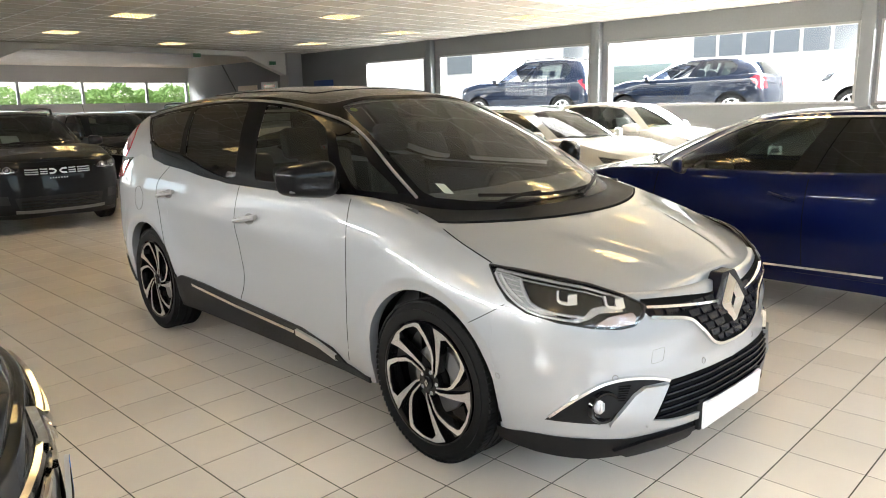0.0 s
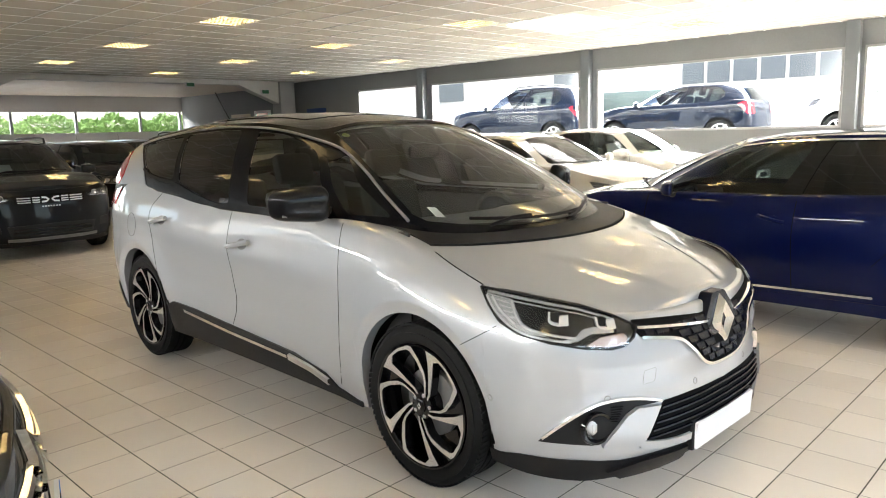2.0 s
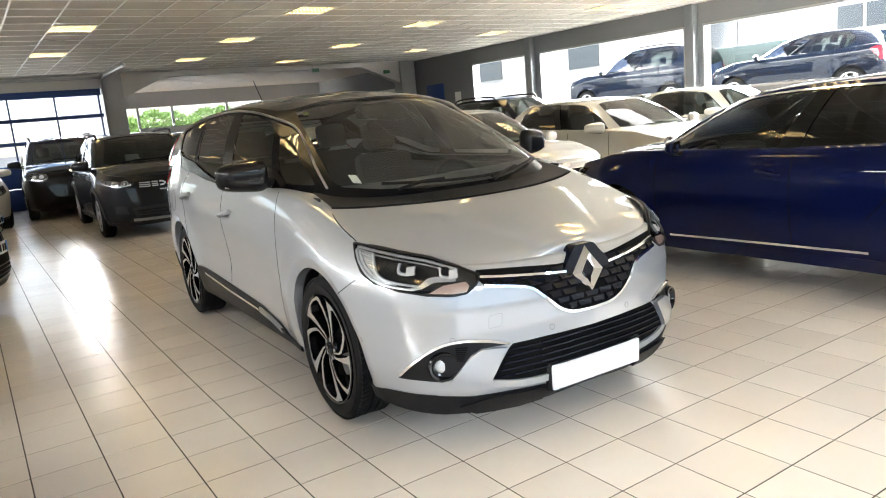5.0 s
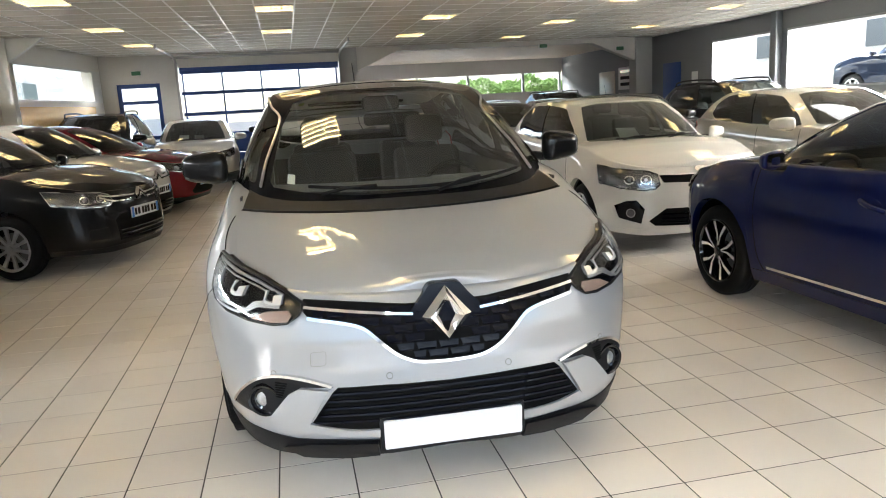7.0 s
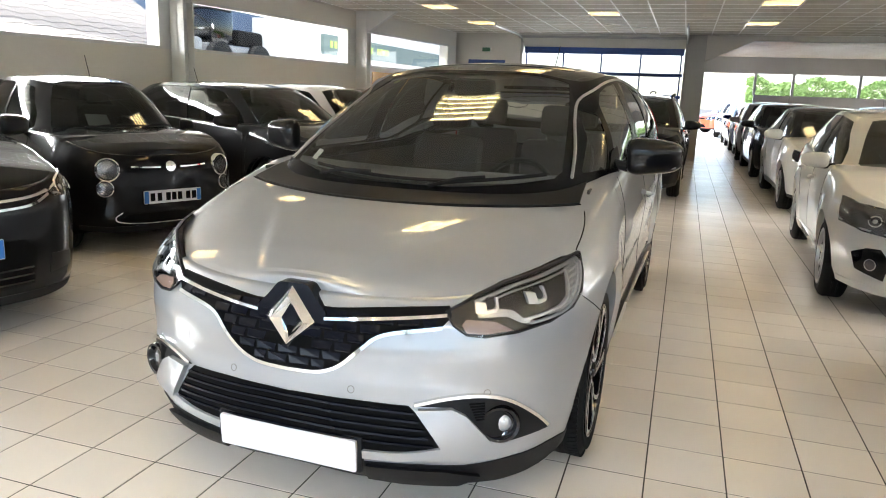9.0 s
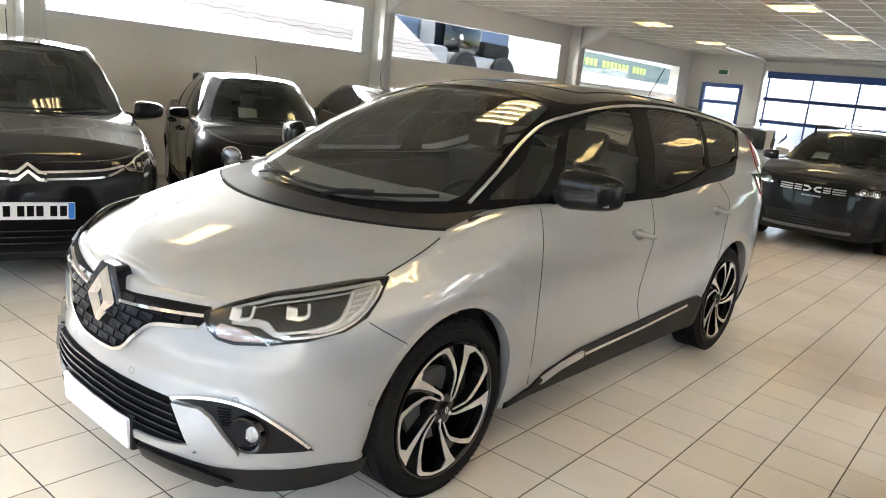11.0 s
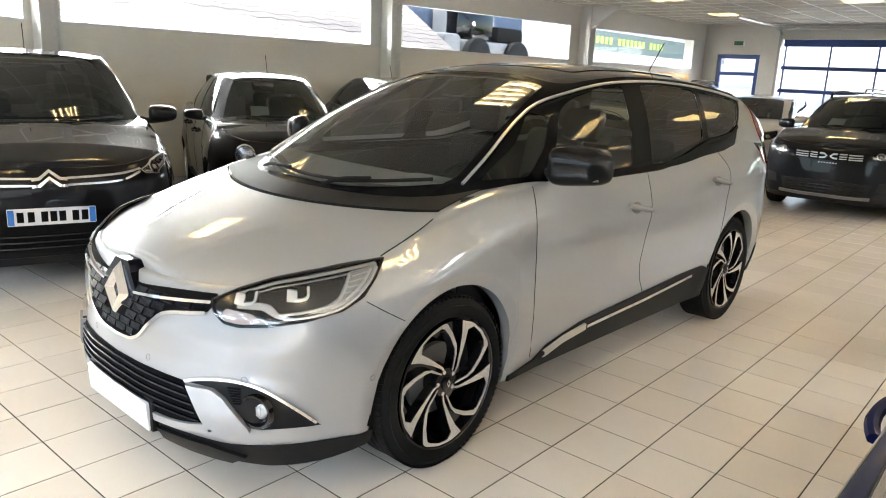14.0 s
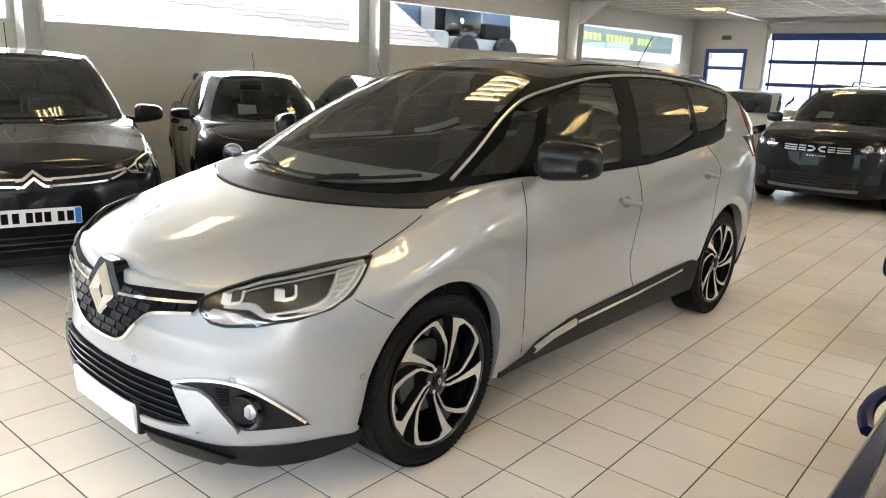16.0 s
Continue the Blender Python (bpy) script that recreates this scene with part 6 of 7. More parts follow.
        for i, sg in enumerate((1, -1)):
            def on(u, v, o, sg=sg):
                return sh.at(sg * u, v, o)
            for u, rr in ((F(hx + 0.12), 0.046), (F(hx + 0.25), 0.044)):
                bm = bmesh.new()
                sheet(bm, [(u + rr * math.cos(a), (lo + hi) / 2 + 0.012 + rr * 0.8 * math.sin(a)) for a in np.linspace(0, 2 * math.pi, 18, endpoint=False)], [], on, (0.03, 0.03), 0.010, 0.008)
                bowl = part("reflector", bm, LAMPBOWL if detail else LAMPW, base[i])
                if detail:
                    bm = bmesh.new()
                    ribbon(bm, [(u + rr * math.cos(a), (lo + hi) / 2 + 0.012 + rr * 0.8 * math.sin(a)) for a in np.linspace(0, 2 * math.pi, 22)], 0.005, on, 0.0125, 0.006)
                    part("reflector_ring", bm, CHROME, bowl)
                    bm = bmesh.new()
                    sheet(bm, [(u + 0.4 * rr * math.cos(a), (lo + hi) / 2 + 0.012 + 0.34 * rr * math.sin(a)) for a in np.linspace(0, 2 * math.pi, 12, endpoint=False)], [], on, (0.03, 0.03), 0.0125, 0.004)
                    part("bulb_shield", bm, LAMPW, bowl)
            bm = bmesh.new()
            ribbon(bm, [(p[0], p[1] + 0.012) for p in (hl[1], hl[2], hl[3], hl[4])], 0.007, on, 0.010, 0.006)
            part("light_strip", bm, LAMPW, base[i])
            if detail:
                bm = bmesh.new()
                ribbon(bm, hl + hl[:2], 0.005, on, 0.010, 0.008)
                part("lamp_rim", bm, CHROME if face == "chevron" else PIANO, base[i])
            bm = bmesh.new()
            sheet(bm, hl, [], on, (0.08, 0.06), 0.014)
            part("lamp_cover", bm, CLEAR, base[i], core=(0, 1, 0.6)).visible_shadow = False
    # grille and lower intake by face
    def badge(z, w, h, shape="round"):
        bm = bmesh.new()
        o = [(w * math.cos(a), z + h * math.sin(a)) for a in np.linspace(0, 2 * math.pi, 24, endpoint=False)]
        sheet(bm, o, [], sh.at, (0.05, 0.05), 0.020, 0.02)
        part("badge", bm, CHROME, car, "small chrome badge")
    if face == "round":
        strips("whisker", car, sh, [[(0.09, nose - 0.09), (0.2, nose - 0.088), (0.34, nose - 0.08)]], 0.008, CHROME, 0.014, 0.012)
        badge(nose - 0.085, 0.045, 0.045)
        whole("lower_intake", car, sh, [(0, 0.36), (0.45 * k, 0.355), (0.5 * k, 0.32), (0.45 * k, 0.275), (0, 0.27)], SHADE, 0.004, 0.012)
        strips("intake_chrome", car, sh, [[(0, 0.268), (0.3 * k, 0.27), (0.52 * k, 0.29), (0.56 * k, 0.33), (0.5 * k, 0.37)]], 0.006, CHROME, 0.012, 0.01)
    elif face == "chevron":
        for dz in (0.0, -0.045):
            strips("grille_bar", car, sh, [[(0.06, nose - 0.055 + dz), (0.2, nose - 0.052 + dz), (F(0.45 * k), nose - 0.04 + dz), (F(0.60 * k), nose - 0.015 + dz * 0.4)]], 0.009, CHROME, 0.016, 0.014)
            bm = bmesh.new()
            ribbon(bm, [(-0.105, nose - 0.06 + dz), (-0.06, nose - 0.055 + dz), (0.0, nose - 0.005 + dz), (0.06, nose - 0.055 + dz), (0.105, nose - 0.06 + dz)], 0.013, sh.at, 0.026, 0.02)
            part("chevron", bm, CHROME, car)
        whole("lower_intake", car, sh, [(0, 0.56), (0.4 * k, 0.56), (0.47 * k, 0.5), (0.44 * k, 0.30), (0, 0.28)], SHADE, 0.003, 0.012)
        for z in (0.32, 0.36, 0.40):
            bm = bmesh.new()
            ribbon(bm, [(u, z) for u in np.linspace(-0.43 * k, 0.43 * k, 13)], 0.007, sh.at, 0.012, 0.01)
            part("slat", bm, PIANO, car)
        pair("fog_surround", car, sh, [(F(0.54 * k), 0.34), (F(0.72 * k), 0.35), (F(0.72 * k), 0.44), (F(0.56 * k), 0.45)], MATT, 0.004, 0.01)
    elif face == "slats":
        g = whole("grille", car, sh, [(0, nose - 0.17), (0.42 * k, nose - 0.16), (0.46 * k, nose - 0.05), (0, nose - 0.045)], SHADE, 0.004, 0.015, label="black grille with pale bars")
        for sg in (1, -1):
            for i, z in enumerate((nose - 0.085, nose - 0.115, nose - 0.142)):
                for u0, u1 in ((0.13, 0.22), (0.24, 0.40)):
                    bm = bmesh.new()
                    ribbon(bm, [(sg * u0 * k, z), (sg * (u0 + u1) / 2 * k, z), (sg * u1 * k, z + 0.004)], 0.007, sh.at, 0.014, 0.012)
                    part("grille_bar", bm, SATIN, g)
        bm = bmesh.new()
        for sg in (1, -1):
            ribbon(bm, [(sg * 0.105, nose - 0.085), (sg * 0.05, nose - 0.09), (sg * 0.022, nose - 0.113), (sg * 0.05, nose - 0.138), (sg * 0.105, nose - 0.142)], 0.011, sh.at, 0.018, 0.014)
        part("badge", bm, SATIN, g)
        whole("lower_intake", car, sh, [(0, 0.47), (0.55 * k, 0.46), (0.50 * k, 0.30), (0, 0.29)], MATT, 0.004, 0.012, label="matt black lower bumper")
        strips("skid_bar", car, sh, [[(0, 0.275), (0.3 * k, 0.275), (F(0.55 * k), 0.285)]], 0.022, GREYPL, 0.016, 0.02)
        for z in (0.33, 0.37, 0.41):
            bm = bmesh.new()
            ribbon(bm, [(u, z) for u in np.linspace(-0.48 * k, 0.48 * k, 13)], 0.008, sh.at, 0.012, 0.01)
            part("slat", bm, PIANO, car)
        pair("fog_surround", car, sh, [(F(0.60 * k), 0.38), (F(0.76 * k), 0.39), (F(0.76 * k), 0.50), (F(0.62 * k), 0.49)], MATT, 0.005, 0.01)
        for j, u in enumerate(np.linspace(-0.10, 0.10, 7)):
            bm = bmesh.new()
            add_box(bm, -0.009, 0.009, -0.004, 0.0, -0.008, 0.008, m=Matrix.Translation(sh.at(u, nose - 0.20, 0.006)))
            part("lettering_bar", bm, SATIN, car)
    else:
        gz = P.get("grille", (nose - 0.10, nose - 0.03, 0.44))
        g = whole("grille", car, sh, [(0, gz[0]), (gz[2] * 0.9 * k, gz[0] + 0.01), (gz[2] * k, gz[1]), (0, gz[1] - 0.004)], SHADE, 0.004, 0.012, label="slim black grille")
        if detail:
            strips("grille_edge", car, sh, [[(0, gz[1]), (gz[2] * 0.5 * k, gz[1] + 0.002), (gz[2] * k, gz[1] + 0.006)]], 0.005, CHROME, 0.010, 0.01)
        badge(gz[1] + 0.045, 0.055, 0.026)
        whole("lower_intake", car, sh, [(0, 0.44), (0.36 * k, 0.44), (0.52 * k, 0.33), (0.46 * k, 0.285), (0, 0.275)], SHADE, 0.004, 0.012)
        if detail:
            for z in (0.31, 0.35, 0.39):
                bm = bmesh.new()
                ribbon(bm, [(u, z) for u in np.linspace(-0.4 * k, 0.4 * k, 13)], 0.007, sh.at, 0.012, 0.01)
                part("slat", bm, PIANO, car)
            tall = 0.045 if P.get("fog_tall") else 0.0
            fs = pair("fog_surround", car, sh, [(F(0.58 * k), 0.33 - tall * 0.5), (F(0.76 * k), 0.37 - tall * 0.3), (F(0.79 * k), 0.45 + tall * 0.4), (F(0.70 * k), 0.47 + tall), (F(0.62 * k), 0.475 + tall), (F(0.55 * k), 0.44)], PIANO, 0.004, 0.01)
            for i, sg in enumerate((1, -1)):
                bm = bmesh.new()
                u0 = F(0.665 * k)
                sheet(bm, [(sg * (u0 + 0.036 * math.cos(a)), 0.405 + 0.036 * math.sin(a)) for a in np.linspace(0, 2 * math.pi, 18, endpoint=False)], [], sh.at, (0.03, 0.03), 0.012, 0.01)
                lens = part("fog_lamp", bm, LAMPBOWL, fs[i])
                bm = bmesh.new()
                ribbon(bm, [(sg * (u0 + 0.038 * math.cos(a)), 0.405 + 0.038 * math.sin(a)) for a in np.linspace(0, 2 * math.pi, 22)], 0.004, sh.at, 0.015, 0.01)
                part("fog_ring", bm, CHROME, lens)
    zp = P.get("plate_z", 0.46)
    if plate:
        build_plate(car, z=zp, y=sh.at(0, zp, 0.012).y, blank=plate == "blank")
    # tail lamps
    e = wb + (P["plan"][-1][1] - wb)
    pair("tail_lamp", car, sh, [(S(e - 0.32), belt - 0.02), (S(e - 0.12), belt - 0.24), (sh.sx(0.6 * k, True), belt - 0.24), (sh.sx(0.58 * k, True), belt - 0.02), (S(e - 0.2), belt + 0.03)], REDLENS, 0.006, 0.015, (0.08, 0.06))
    wipers(car, cb, [((-0.9, 0.02), (-0.3, 0.06), (0.7, 0.07)), ((0.35, 0.02), (0.9, 0.07), (1.55, 0.10))])
    # black pillar between the side windows
    if not P.get("two_door"):
        for sg in (1, -1):
            bm = bmesh.new()
            sheet(bm, [(sg * u, v) for u, v in ((3.90, 0.07), (4.10, 0.07), (4.10, 0.925), (3.90, 0.925))], [], cb.at, (0.1, 0.1), 0.003, 0.004)
            part("door_pillar_cover", bm, PIANO, car)
    # side glass moulding
    if detail:
        for sg in (1, -1):
            bm = bmesh.new()
            ribbon(bm, [(sg * u, 0.065) for u in np.linspace(2.3, 5.5, 20)], 0.022, cb.at, 0.004, 0.006)
            part("belt_moulding", bm, P.get("belt_mat", PIANO), car)
            if P.get("chrome_top"):
                bm = bmesh.new()
                ribbon(bm, [(sg * u, float(np.interp(u, [2.22, 2.6, 3.2, 4.8, 5.3, 5.6], [0.2, 0.88, 0.925, 0.925, 0.90, 0.64]))) for u in np.linspace(2.22, 5.6, 34)], 0.020, cb.at, 0.005, 0.006)
                part("window_chrome_line", bm, CHROME, car)
            if P.get("side_strip"):
                strips("sill_strip", car, sh, [[(S(0.55), 0.315), (S(wb * 0.5), 0.325), (S(wb - 0.5), 0.335)]], 0.010, CHROME, 0.014, 0.012, "chrome strip on the sill")
                P["side_strip"] = False
    if P.get("rails"):
        for sg in (1, -1):
            bm = bmesh.new()
            u = np.linspace(2.7, 6.0, 14)
            tube(bm, [cb.at(sg * q, 1.0) + Vector((0, 0, 0.055 if 0 < i < 13 else -0.01)) for i, q in enumerate(u)], 0.017, 8)
            part("roof_rail", bm, MATT, car)
    if P.get("aerial"):
        bm = bmesh.new()
        y, z = P["aerial"]
        tube(bm, [(0, y, z - 0.02), (0, y + 0.10, z + 0.20)], 0.004, 5)
        part("aerial", bm, MATT, car)
    if P.get("paper"):
        bm = bmesh.new()
        sheet(bm, [(-0.9, 0.12), (-0.35, 0.11), (-0.35, 0.30), (-0.9, 0.31)], [], cb.at, (0.5, 0.5), -0.015, 0.001)
        part("price_sheet", bm, PAPER, car)
    return car


def park(car, x, y, heading, z=0.0):
    """heading: degrees from +x in which the nose points; (x, y) is the middle of the front axle."""
    car.matrix_basis = pose(x, y, z, 0, 0, heading + 90)
    return car


ROW = "cars along the window wall"
mpv = auto(wb=2.78, fo=0.90, ro=0.74, W=0.91, H=1.63, R=0.335, nose=0.83, cowl=1.05, belt=1.06, yb=-0.05, yt=0.85, yr=3.0, roofw=0.55, square=0.4, plate_z=0.53, lamp=(0.77, 0.84), lamp_x=0.60, lamp_y=-0.5, belt_mat=CHROME, aerial=(1.05, 1.62))
park(build_car("people_carrier", mpv, BLACK, "black people carrier with chrome chevrons on its nose", "chevron", ROW), -3.26, 0.02, -17)
fiat = auto(wb=2.30, fo=0.66, ro=0.58, W=0.80, H=1.49, R=0.295, nose=0.83, cowl=0.99, belt=0.97, yb=0.12, yt=0.78, yr=2.05, roofw=0.48, square=0.1, two_door=True, plate_z=0.49, paper=True, aerial=(0.9, 1.48), mirror_size=0.75)
park(build_car("small_hatchback", fiat, BLACK, "small black retro hatchback with round headlamps", "round", ROW), -3.63, 2.55, -24)
c4 = auto(wb=2.61, fo=0.93, ro=0.79, W=0.895, H=1.49, R=0.315, nose=0.78, cowl=1.0, belt=0.99, yb=0.1, yt=1.0, yr=2.9, plate_z=0.55, belt_mat=CHROME, spokes=10, aerial=(2.5, 1.46))
park(build_car("hatchback", c4, BLACK, "black five door hatchback with chrome chevron badge", "chevron", ROW), -2.95, 4.95, -19)
c3 = auto(wb=2.46, fo=0.82, ro=0.66, W=0.86, H=1.51, R=0.305, nose=0.80, cowl=1.0, belt=0.98, yb=0.02, yt=0.8, yr=2.6, plate_z=0.55)
park(build_car("hatchback", c3, WHITE, "white hatchback with chrome chevron badge", "chevron", ROW, detail=False), -3.02, 6.95, -15)
redc = auto(wb=2.55, fo=0.82, ro=0.70, W=0.87, H=1.46, nose=0.76)
park(build_car("hatchback", redc, RED, "dark red hatchback parked in the row", "plain", ROW, detail=False), -2.70, 9.15, -13)
suv = auto(wb=2.65, fo=0.85, ro=0.75, W=0.90, H=1.66, R=0.34, nose=0.92, cowl=1.1, belt=1.06, yr=3.0, square=0.6, rails=True)
park(build_car("off_roader", suv, BLACK, "black off-roader with roof rails", "plain", ROW, detail=False), -4.45, 11.9, -90)
clio = auto(wb=2.59, fo=0.82, ro=0.65, W=0.865, H=1.45, nose=0.76, paper=True)
park(build_car("hatchback", clio, WHITE, "white hatchback facing down the aisle", "plain", "", detail=False, plate=None), -2.42, 12.5, -86)
step = auto(wb=2.60, fo=0.84, ro=0.66, W=0.905, H=1.55, R=0.335, nose=0.89, cowl=1.06, belt=1.03, yb=0.05, yt=0.95, yr=2.85, square=0.75, rails=True, lamp=(0.77, 0.84), lamp_x=0.47, lamp_y=-0.42, paper=True)
park(build_car("crossover", step, NIGHT, "dark grey crossover with black cladding and roof rails", "slats", "", "multi", plate=None, clad=MATT), 0.28, 8.80, -91)
duster = auto(wb=2.67, fo=0.84, ro=0.8, W=0.90, H=1.64, R=0.34, nose=0.92, cowl=1.1, belt=1.06, yr=3.0, square=0.7, rails=True)
park(build_car("off_roader", duster, NIGHT, "dark grey off-roader behind the crossover", "plain", "", detail=False, plate=None), -0.35, 13.6, -93)
kia = auto(wb=2.58, fo=0.82, ro=0.67, W=0.86, H=1.45, R=0.31, nose=0.79, cowl=0.98, belt=0.96, yb=0.08, yt=1.0, yr=2.75, lamp=(0.605, 0.775), lamp_x=0.41, lamp_y=-0.33, grille=(0.66, 0.735, 0.42), plate_z=0.46, spokes=9, fog_tall=True, sill_mat=WHITE, lip_mat=WHITE, mirror_size=0.85, paper=True)
park(build_car("hatchback", kia, WHITE, "white five door hatchback with slim black grille", "plain", "cars beside the aisle", plate=None), 3.085, 3.23, -93)
blue = auto(wb=2.585, fo=0.84, ro=0.64, W=0.90, H=1.445, R=0.325, nose=0.80, cowl=0.98, belt=0.965, yb=0.02, yt=1.0, yr=2.7, side_strip=True, chrome_top=True, belt_mat=CHROME, lamp=(0.69, 0.78), split=0.607, one_handle=True, sill_mat=BLUE, lip_mat=BLUE, mirror_size=0.85, mirror=(0.835, 0.66, 1.015))
park(build_car("hatchback", blue, BLUE, "glossy dark blue hatchback with chrome window line", "plain", "cars beside the aisle", "cross"), 3.28, 1.18, 90)
cream = auto(wb=2.34, fo=0.70, ro=0.52, W=0.81, H=1.48, R=0.29, nose=0.82, cowl=1.02, belt=1.0, yb=0.05, yt=0.78, yr=2.3)
park(build_car("city_car", cream, CREAM, "cream white city car under the shop window", "plain", "", detail=False), 8.6, 3.5, -93)
white2 = auto(wb=2.54, fo=0.83, ro=0.68, W=0.87, H=1.45, R=0.32, nose=0.80, cowl=0.99, belt=0.98, yb=0.1, yt=1.05, lamp=(0.66, 0.76), lamp_x=0.5)
park(build_car("hatchback", white2, CREAM, "pale pearl hatchback with dark side glass", "plain", "", detail=False, glass=(PRIVACY, DARKGLASS)), 5.85, 3.25, -95)
p208 = auto(wb=2.54, fo=0.83, ro=0.68, W=0.87, H=1.44, R=0.32, nose=0.80, cowl=0.98, belt=0.97, grille=(0.48, 0.68, 0.42))
park(build_car("hatchback", p208, WHITE, "white hatchback with black roof beside the aisle", "plain", "cars beside the aisle", roof_mat=PIANO, frame_mat=PIANO, detail=False, plate=None), 3.35, 8.35, -90)
for nm, P, mt, lb, x, y, h in (("hatchback", c4, BLACK, "black hatchback in the row beside the aisle", 3.35, 13.0, -90), ("hatchback", c3, WHITE, "white hatchback in the rear bay", 3.3, 17.4, -92), ("hatchback", redc, BLUE, "dark blue hatchback in the rear bay", 3.35, 21.6, -90),
                               ("hatchback", c4, BLACK, "black hatchback near the blue door", 5.9, 8.6, -95), ("off_roader", duster, BLACK, "black off-roader near the blue door", 8.3, 8.2, -90), ("hatchback", kia, BLACK, "black hatchback in the rear corner", 6.3, 13.2, -95), ("hatchback", redc, NIGHT, "dark grey hatchback in the rear corner", 8.4, 12.8, -90),
                               ("hatchback", c4, SILVER, "silver hatchback in the rear bay", 6.2, 18.2, -95), ("off_roader", suv, BLACK, "black off-roader in the rear bay", 8.5, 18.4, -90)):
    park(build_car(nm, P, mt, lb, "plain", "", detail=False, plate=None), x, y, h)
for P, mt, lb, x, y, h in ((kia, WHITE, "white hatchback out in the yard", 3.3, 25.9, -92), (c3, WHITE, "white hatchback further out in the yard", 3.2, 30.2, -95), (redc, ORANGE, "orange hatchback out in the yard", 2.5, 34.5, -150), (redc, RED, "red hatchback out in the yard", 3.2, 38.0, -150)):
    park(build_car("hatchback", P, mt, lb, "plain", "", detail=False, plate=None), x, y, h)
# ---- out of doors ----
ASPHALT = plain("asphalt", (0.13, 0.125, 0.12), 0.9, grain=0.3, scale=3, bump=0.3)
PAVING = ceiling_material("grey_paving", (0.22, 0.215, 0.205), (0.17, 0.165, 0.16), 6)
CONCRETE = ceiling_material("pale_render", (0.70, 0.68, 0.64), (0.62, 0.60, 0.56), 8)
ROOFTILE = plain("weathered_roof_tile", (0.17, 0.15, 0.135), 0.8, grain=0.22, scale=4, bump=0.2)
LEAF = plain("hedge_leaf", (0.16, 0.27, 0.06), 0.6, grain=0.5, scale=9)
NAVY = plain("navy_cladding", (0.03, 0.05, 0.09), 0.5, grain=0.15, scale=4)
GREENB = plain("dark_green_fascia", (0.09, 0.12, 0.11), 0.5, grain=0.15, scale=4)
# opaque panes, the haze of bright outdoor light painted in as grey
HAZEGLASS = plain("hazed_window_glass", (0.09, 0.10, 0.11), 0.15)
DEEPBLUE = paint("deep_blue_paint", (0.003, 0.006, 0.014), 0.2, 0.4)
YARD = 0.95
slab("ground", (-150, 150, -150, 170, -0.5, -0.13), ASPHALT)
slab("ground_east", (EAST + 0.26, 90, -60, 80, -0.5, YARD), PAVING)
slab("ground_west", (-90, -9.2, -60, 80, -0.5, 1.5), CONCRETE)
for P, mt, lb, x, y, h, z in ((dict(suv, paper=False), DEEPBLUE, "dark blue off-roader with roof rails parked outside the shop window", 13.6, 11.9, 97, YARD), (dict(p208), DEEPBLUE, "dark blue hatchback parked outside the shop window", 13.6, 7.2, 93, YARD), (dict(duster), WHITE, "white off-roader parked outside the shop window", 13.2, 2.0, 85, YARD)):
    park(build_car("off_roader" if P["H"] > 1.6 else "hatchback", P, mt, lb, "plain", "", detail=False, plate=None, glass=(CLEAR, STOCKGLASS)), x, y, h, z)
# pale building across the eastern yard
bld = tagged(new("workshop_building"), "pale rendered building across the yard with dark windows", "building")
boxed("wall", (26, 34, -30, 45, YARD, 7.5), CONCRETE, bld)
boxed("roof", (25.6, 34.4, -30.4, 45.4, 7.5, 7.8), GREYWALL, bld)
for k in range(9):
    boxed("window", (25.93, 26.0, 2.5 + k * 1.05, 3.4 + k * 1.05, 3.1, 3.95), HAZEGLASS, bld)
for y in (16, 24, 32):
    boxed("window", (25.93, 26.0, y, y + 2.2, 3.0, 4.2), HAZEGLASS, bld)
sign = tagged(new("shop_sign"), "dark green board on two posts in the yard", "sign")
boxed("board", (14.6, 14.7, 6.9, 9.6, YARD + 0.75, YARD + 1.45), GREENB, sign, 0.01)
for y in (7.2, 9.2):
    boxed("post", (14.62, 14.68, y, y + 0.08, YARD, YARD + 0.76), STEEL, sign)
# houses across the western lane: tiled roof, navy workshop, green fascia
house = tagged(new("house"), "low house with a pale pantile roof across the lane", "house")
boxed("wall", (-18, -12.4, -14, 15.0, 1.5, 2.1), CONCRETE, house)
bm = bmesh.new()
for r in range(26):
    x0, z0 = -12.1 - r * 0.21, 2.05 + r * 0.135
    n = 86
    a = [bm.verts.new((x0 + 0.03, -14.3 + j * 0.35, z0 + 0.04 * (j % 2))) for j in range(n)]
    b = [bm.verts.new((x0 - 0.22, -14.3 + j * 0.35, z0 + 0.135 + 0.04 * (j % 2))) for j in range(n)]
    c = [bm.verts.new((x0 + 0.03, -14.3 + j * 0.35, z0 - 0.03)) for j in range(n)]
    for j in range(n - 1):
        bm.faces.new((a[j], a[j + 1], b[j + 1], b[j]))
        bm.faces.new((c[j], c[j + 1], a[j + 1], a[j]))
part("roof", bm, ROOFTILE, house, smooth=False)
shop = tagged(new("workshop_building"), "navy workshop with pale sign and small window", "building")
boxed("wall", (-24, -17.6, 14.5, 30, 1.5, 6.5), NAVY, shop)
boxed("window", (-17.6, -17.52, 17.2, 18.6, 3.0, 4.0), PAPER, shop)
boxed("shutter", (-17.6, -17.5, 20, 24, 1.5, 4.2), GREYPL, shop)
digger = tagged(new("loader"), "grey and black loader parked across the lane", "loader")
boxed("chassis", (-15.2, -13.6, 17.4, 20.6, 2.2, 2.75), GREYPL, digger, 0.1)
boxed("engine_cover", (-15.1, -13.7, 19.3, 20.9, 2.75, 3.3), SHADE, digger, 0.15)
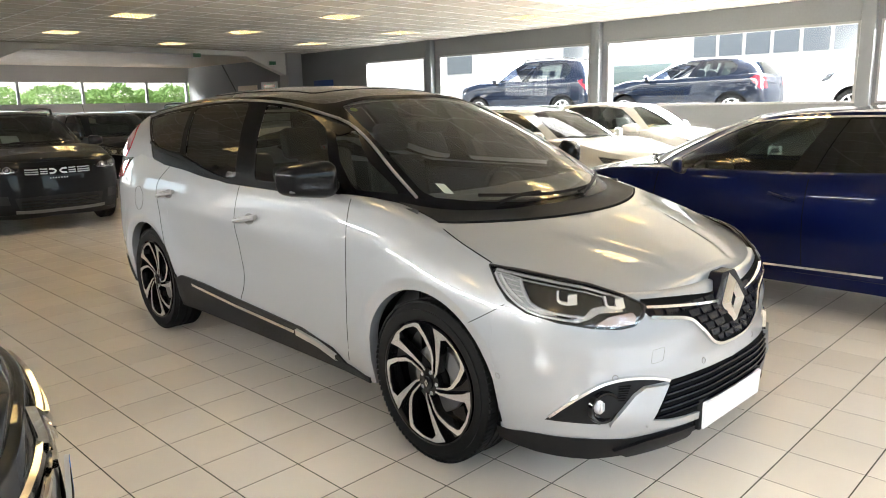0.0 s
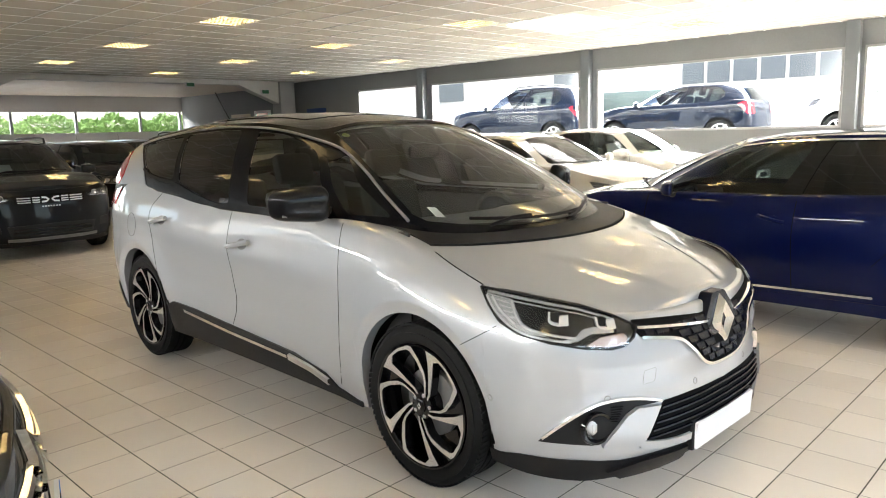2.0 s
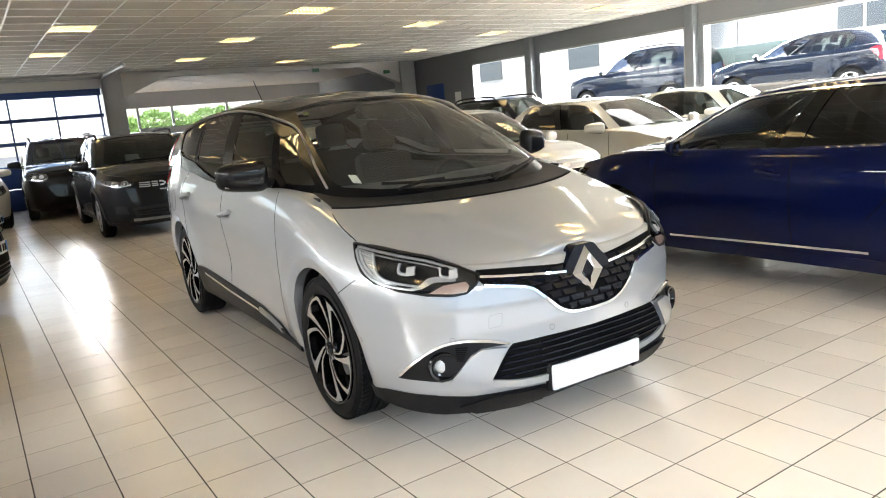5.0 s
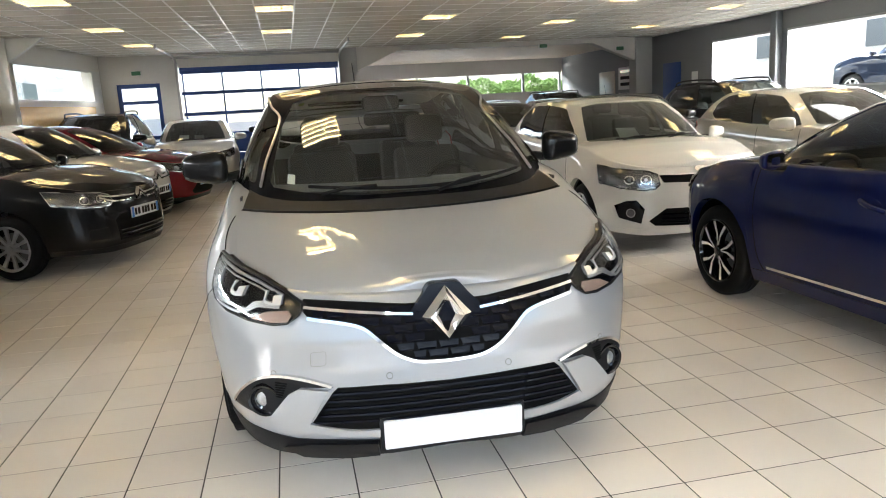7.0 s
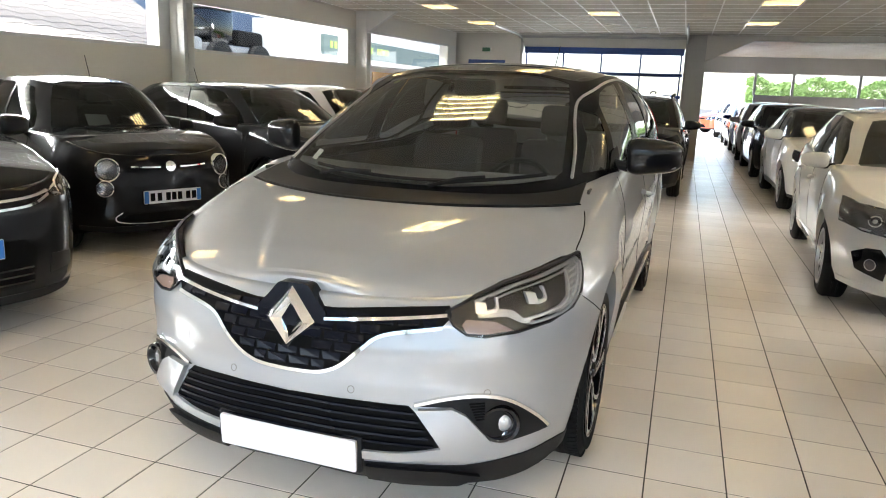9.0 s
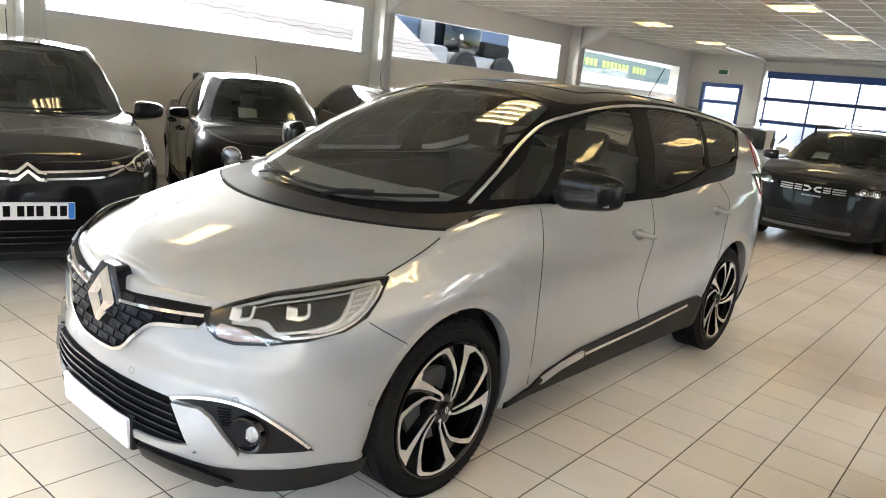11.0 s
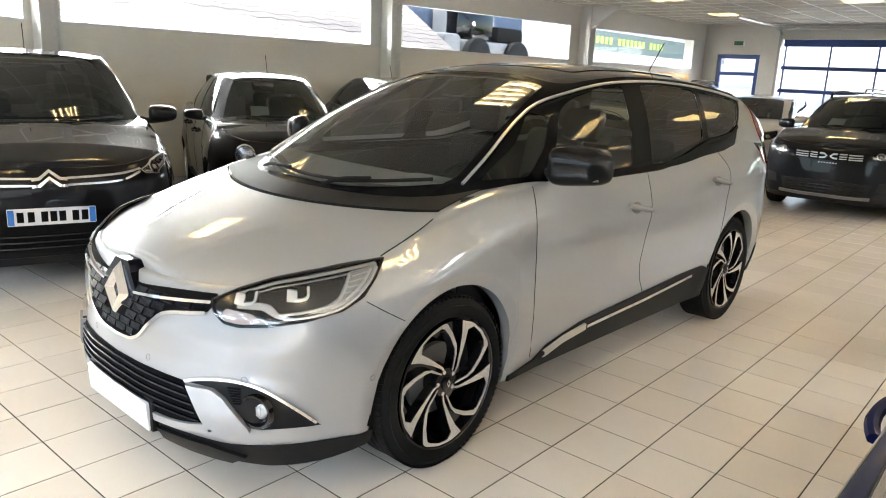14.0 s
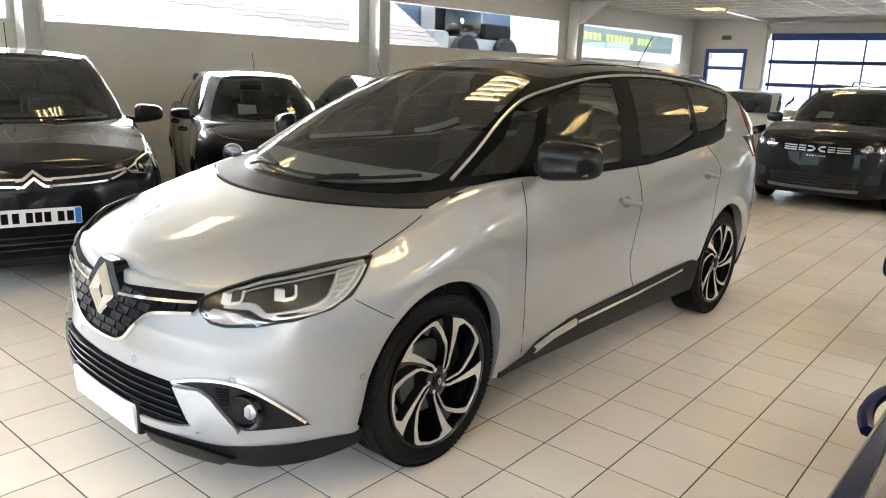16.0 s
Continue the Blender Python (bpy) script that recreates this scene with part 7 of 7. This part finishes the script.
boxed("cab", (-15.0, -13.8, 17.9, 19.2, 2.7, 3.9), DARKGLASS, digger, 0.12)
boxed("cab_roof", (-15.1, -13.7, 17.8, 19.3, 3.9, 4.0), GREYPL, digger, 0.04)
boxed("bucket", (-15.2, -13.5, 16.2, 17.1, 1.8, 2.9), GREYPL, digger, 0.15)
boxed("lift_arm", (-14.6, -14.3, 16.8, 18.6, 2.6, 2.85), SHADE, digger, 0.05)
for y in (17.9, 20.2):
    for x in (-15.3, -13.5):
        bm = bmesh.new()
        lathe(bm, [(0.2, 0.0), (0.5, 0.02), (0.66, -0.05), (0.66, -0.3), (0.5, -0.36)], 24)
        for v in bm.verts:
            v.co += Vector((x + 0.17, y, 2.16))
        part("wheel", bm, RUBBER, digger)
solar = tagged(new("shop_building"), "green fascia building with a sign of plain bars", "building")
boxed("wall", (-22, -14.2, 26.2, 48, 1.5, 4.4), CONCRETE, solar)
boxed("fascia", (-14.2, -14.05, 26.2, 42, 2.9, 3.75), GREENB, solar)
for k in range(17):
    if k not in (4, 12):
        boxed("sign_bar", (-14.05, -14.02, 26.8 + k * 0.40, 27.05 + k * 0.40, 3.2, 3.5), LIME, solar)
# hedge behind the rear bay
def hedge():
    rng = np.random.default_rng(4)
    vs, fs = [], []
    for _ in range(36000):
        x, y, z = rng.uniform(4.4, 40), 44 + rng.normal(0, 0.45), rng.uniform(0.2, 3.9) + 0.5 * math.sin(rng.uniform(0, 6))
        z = min(z, 2.62 + 0.20 * math.sin(x * 1.7) + 0.14 * math.sin(x * 4.1) + rng.normal(0, 0.10))
        a, b, s = rng.uniform(0, 6.28), rng.uniform(-0.9, 0.9), rng.uniform(0.06, 0.14)
        k = len(vs)
        for p, q in ((-1, 0), (0, -0.5), (1, 0), (0, 0.5)):
            vs.append((x + s * (p * math.cos(a) - q * math.sin(a) * math.sin(b)), y + s * (p * math.sin(a) + q * math.cos(a)) * 0.6, z + s * (q * math.cos(b) + p * math.sin(b))))
        fs.append((k, k + 1, k + 2, k + 3))
    me = bpy.data.meshes.new("hedge")
    me.from_pydata(vs, [], fs)
    me.materials.append(LEAF)
    tagged(new("hedge", me), "clipped green hedge in sunlight behind the yard", "hedge", kind="stuff")


hedge()
slab("backdrop_hedge_bank", (4.5, 42, 44.7, 46, -0.13, 2.3), LEAF)
slab("yard_north", (-40, 60, FAR + 0.21, 44, -0.12, -0.02), CONCRETE)
c = build_main()
c.matrix_basis = pose(0, 0, 0, 0, 0, -1.6)
lay_tiles()
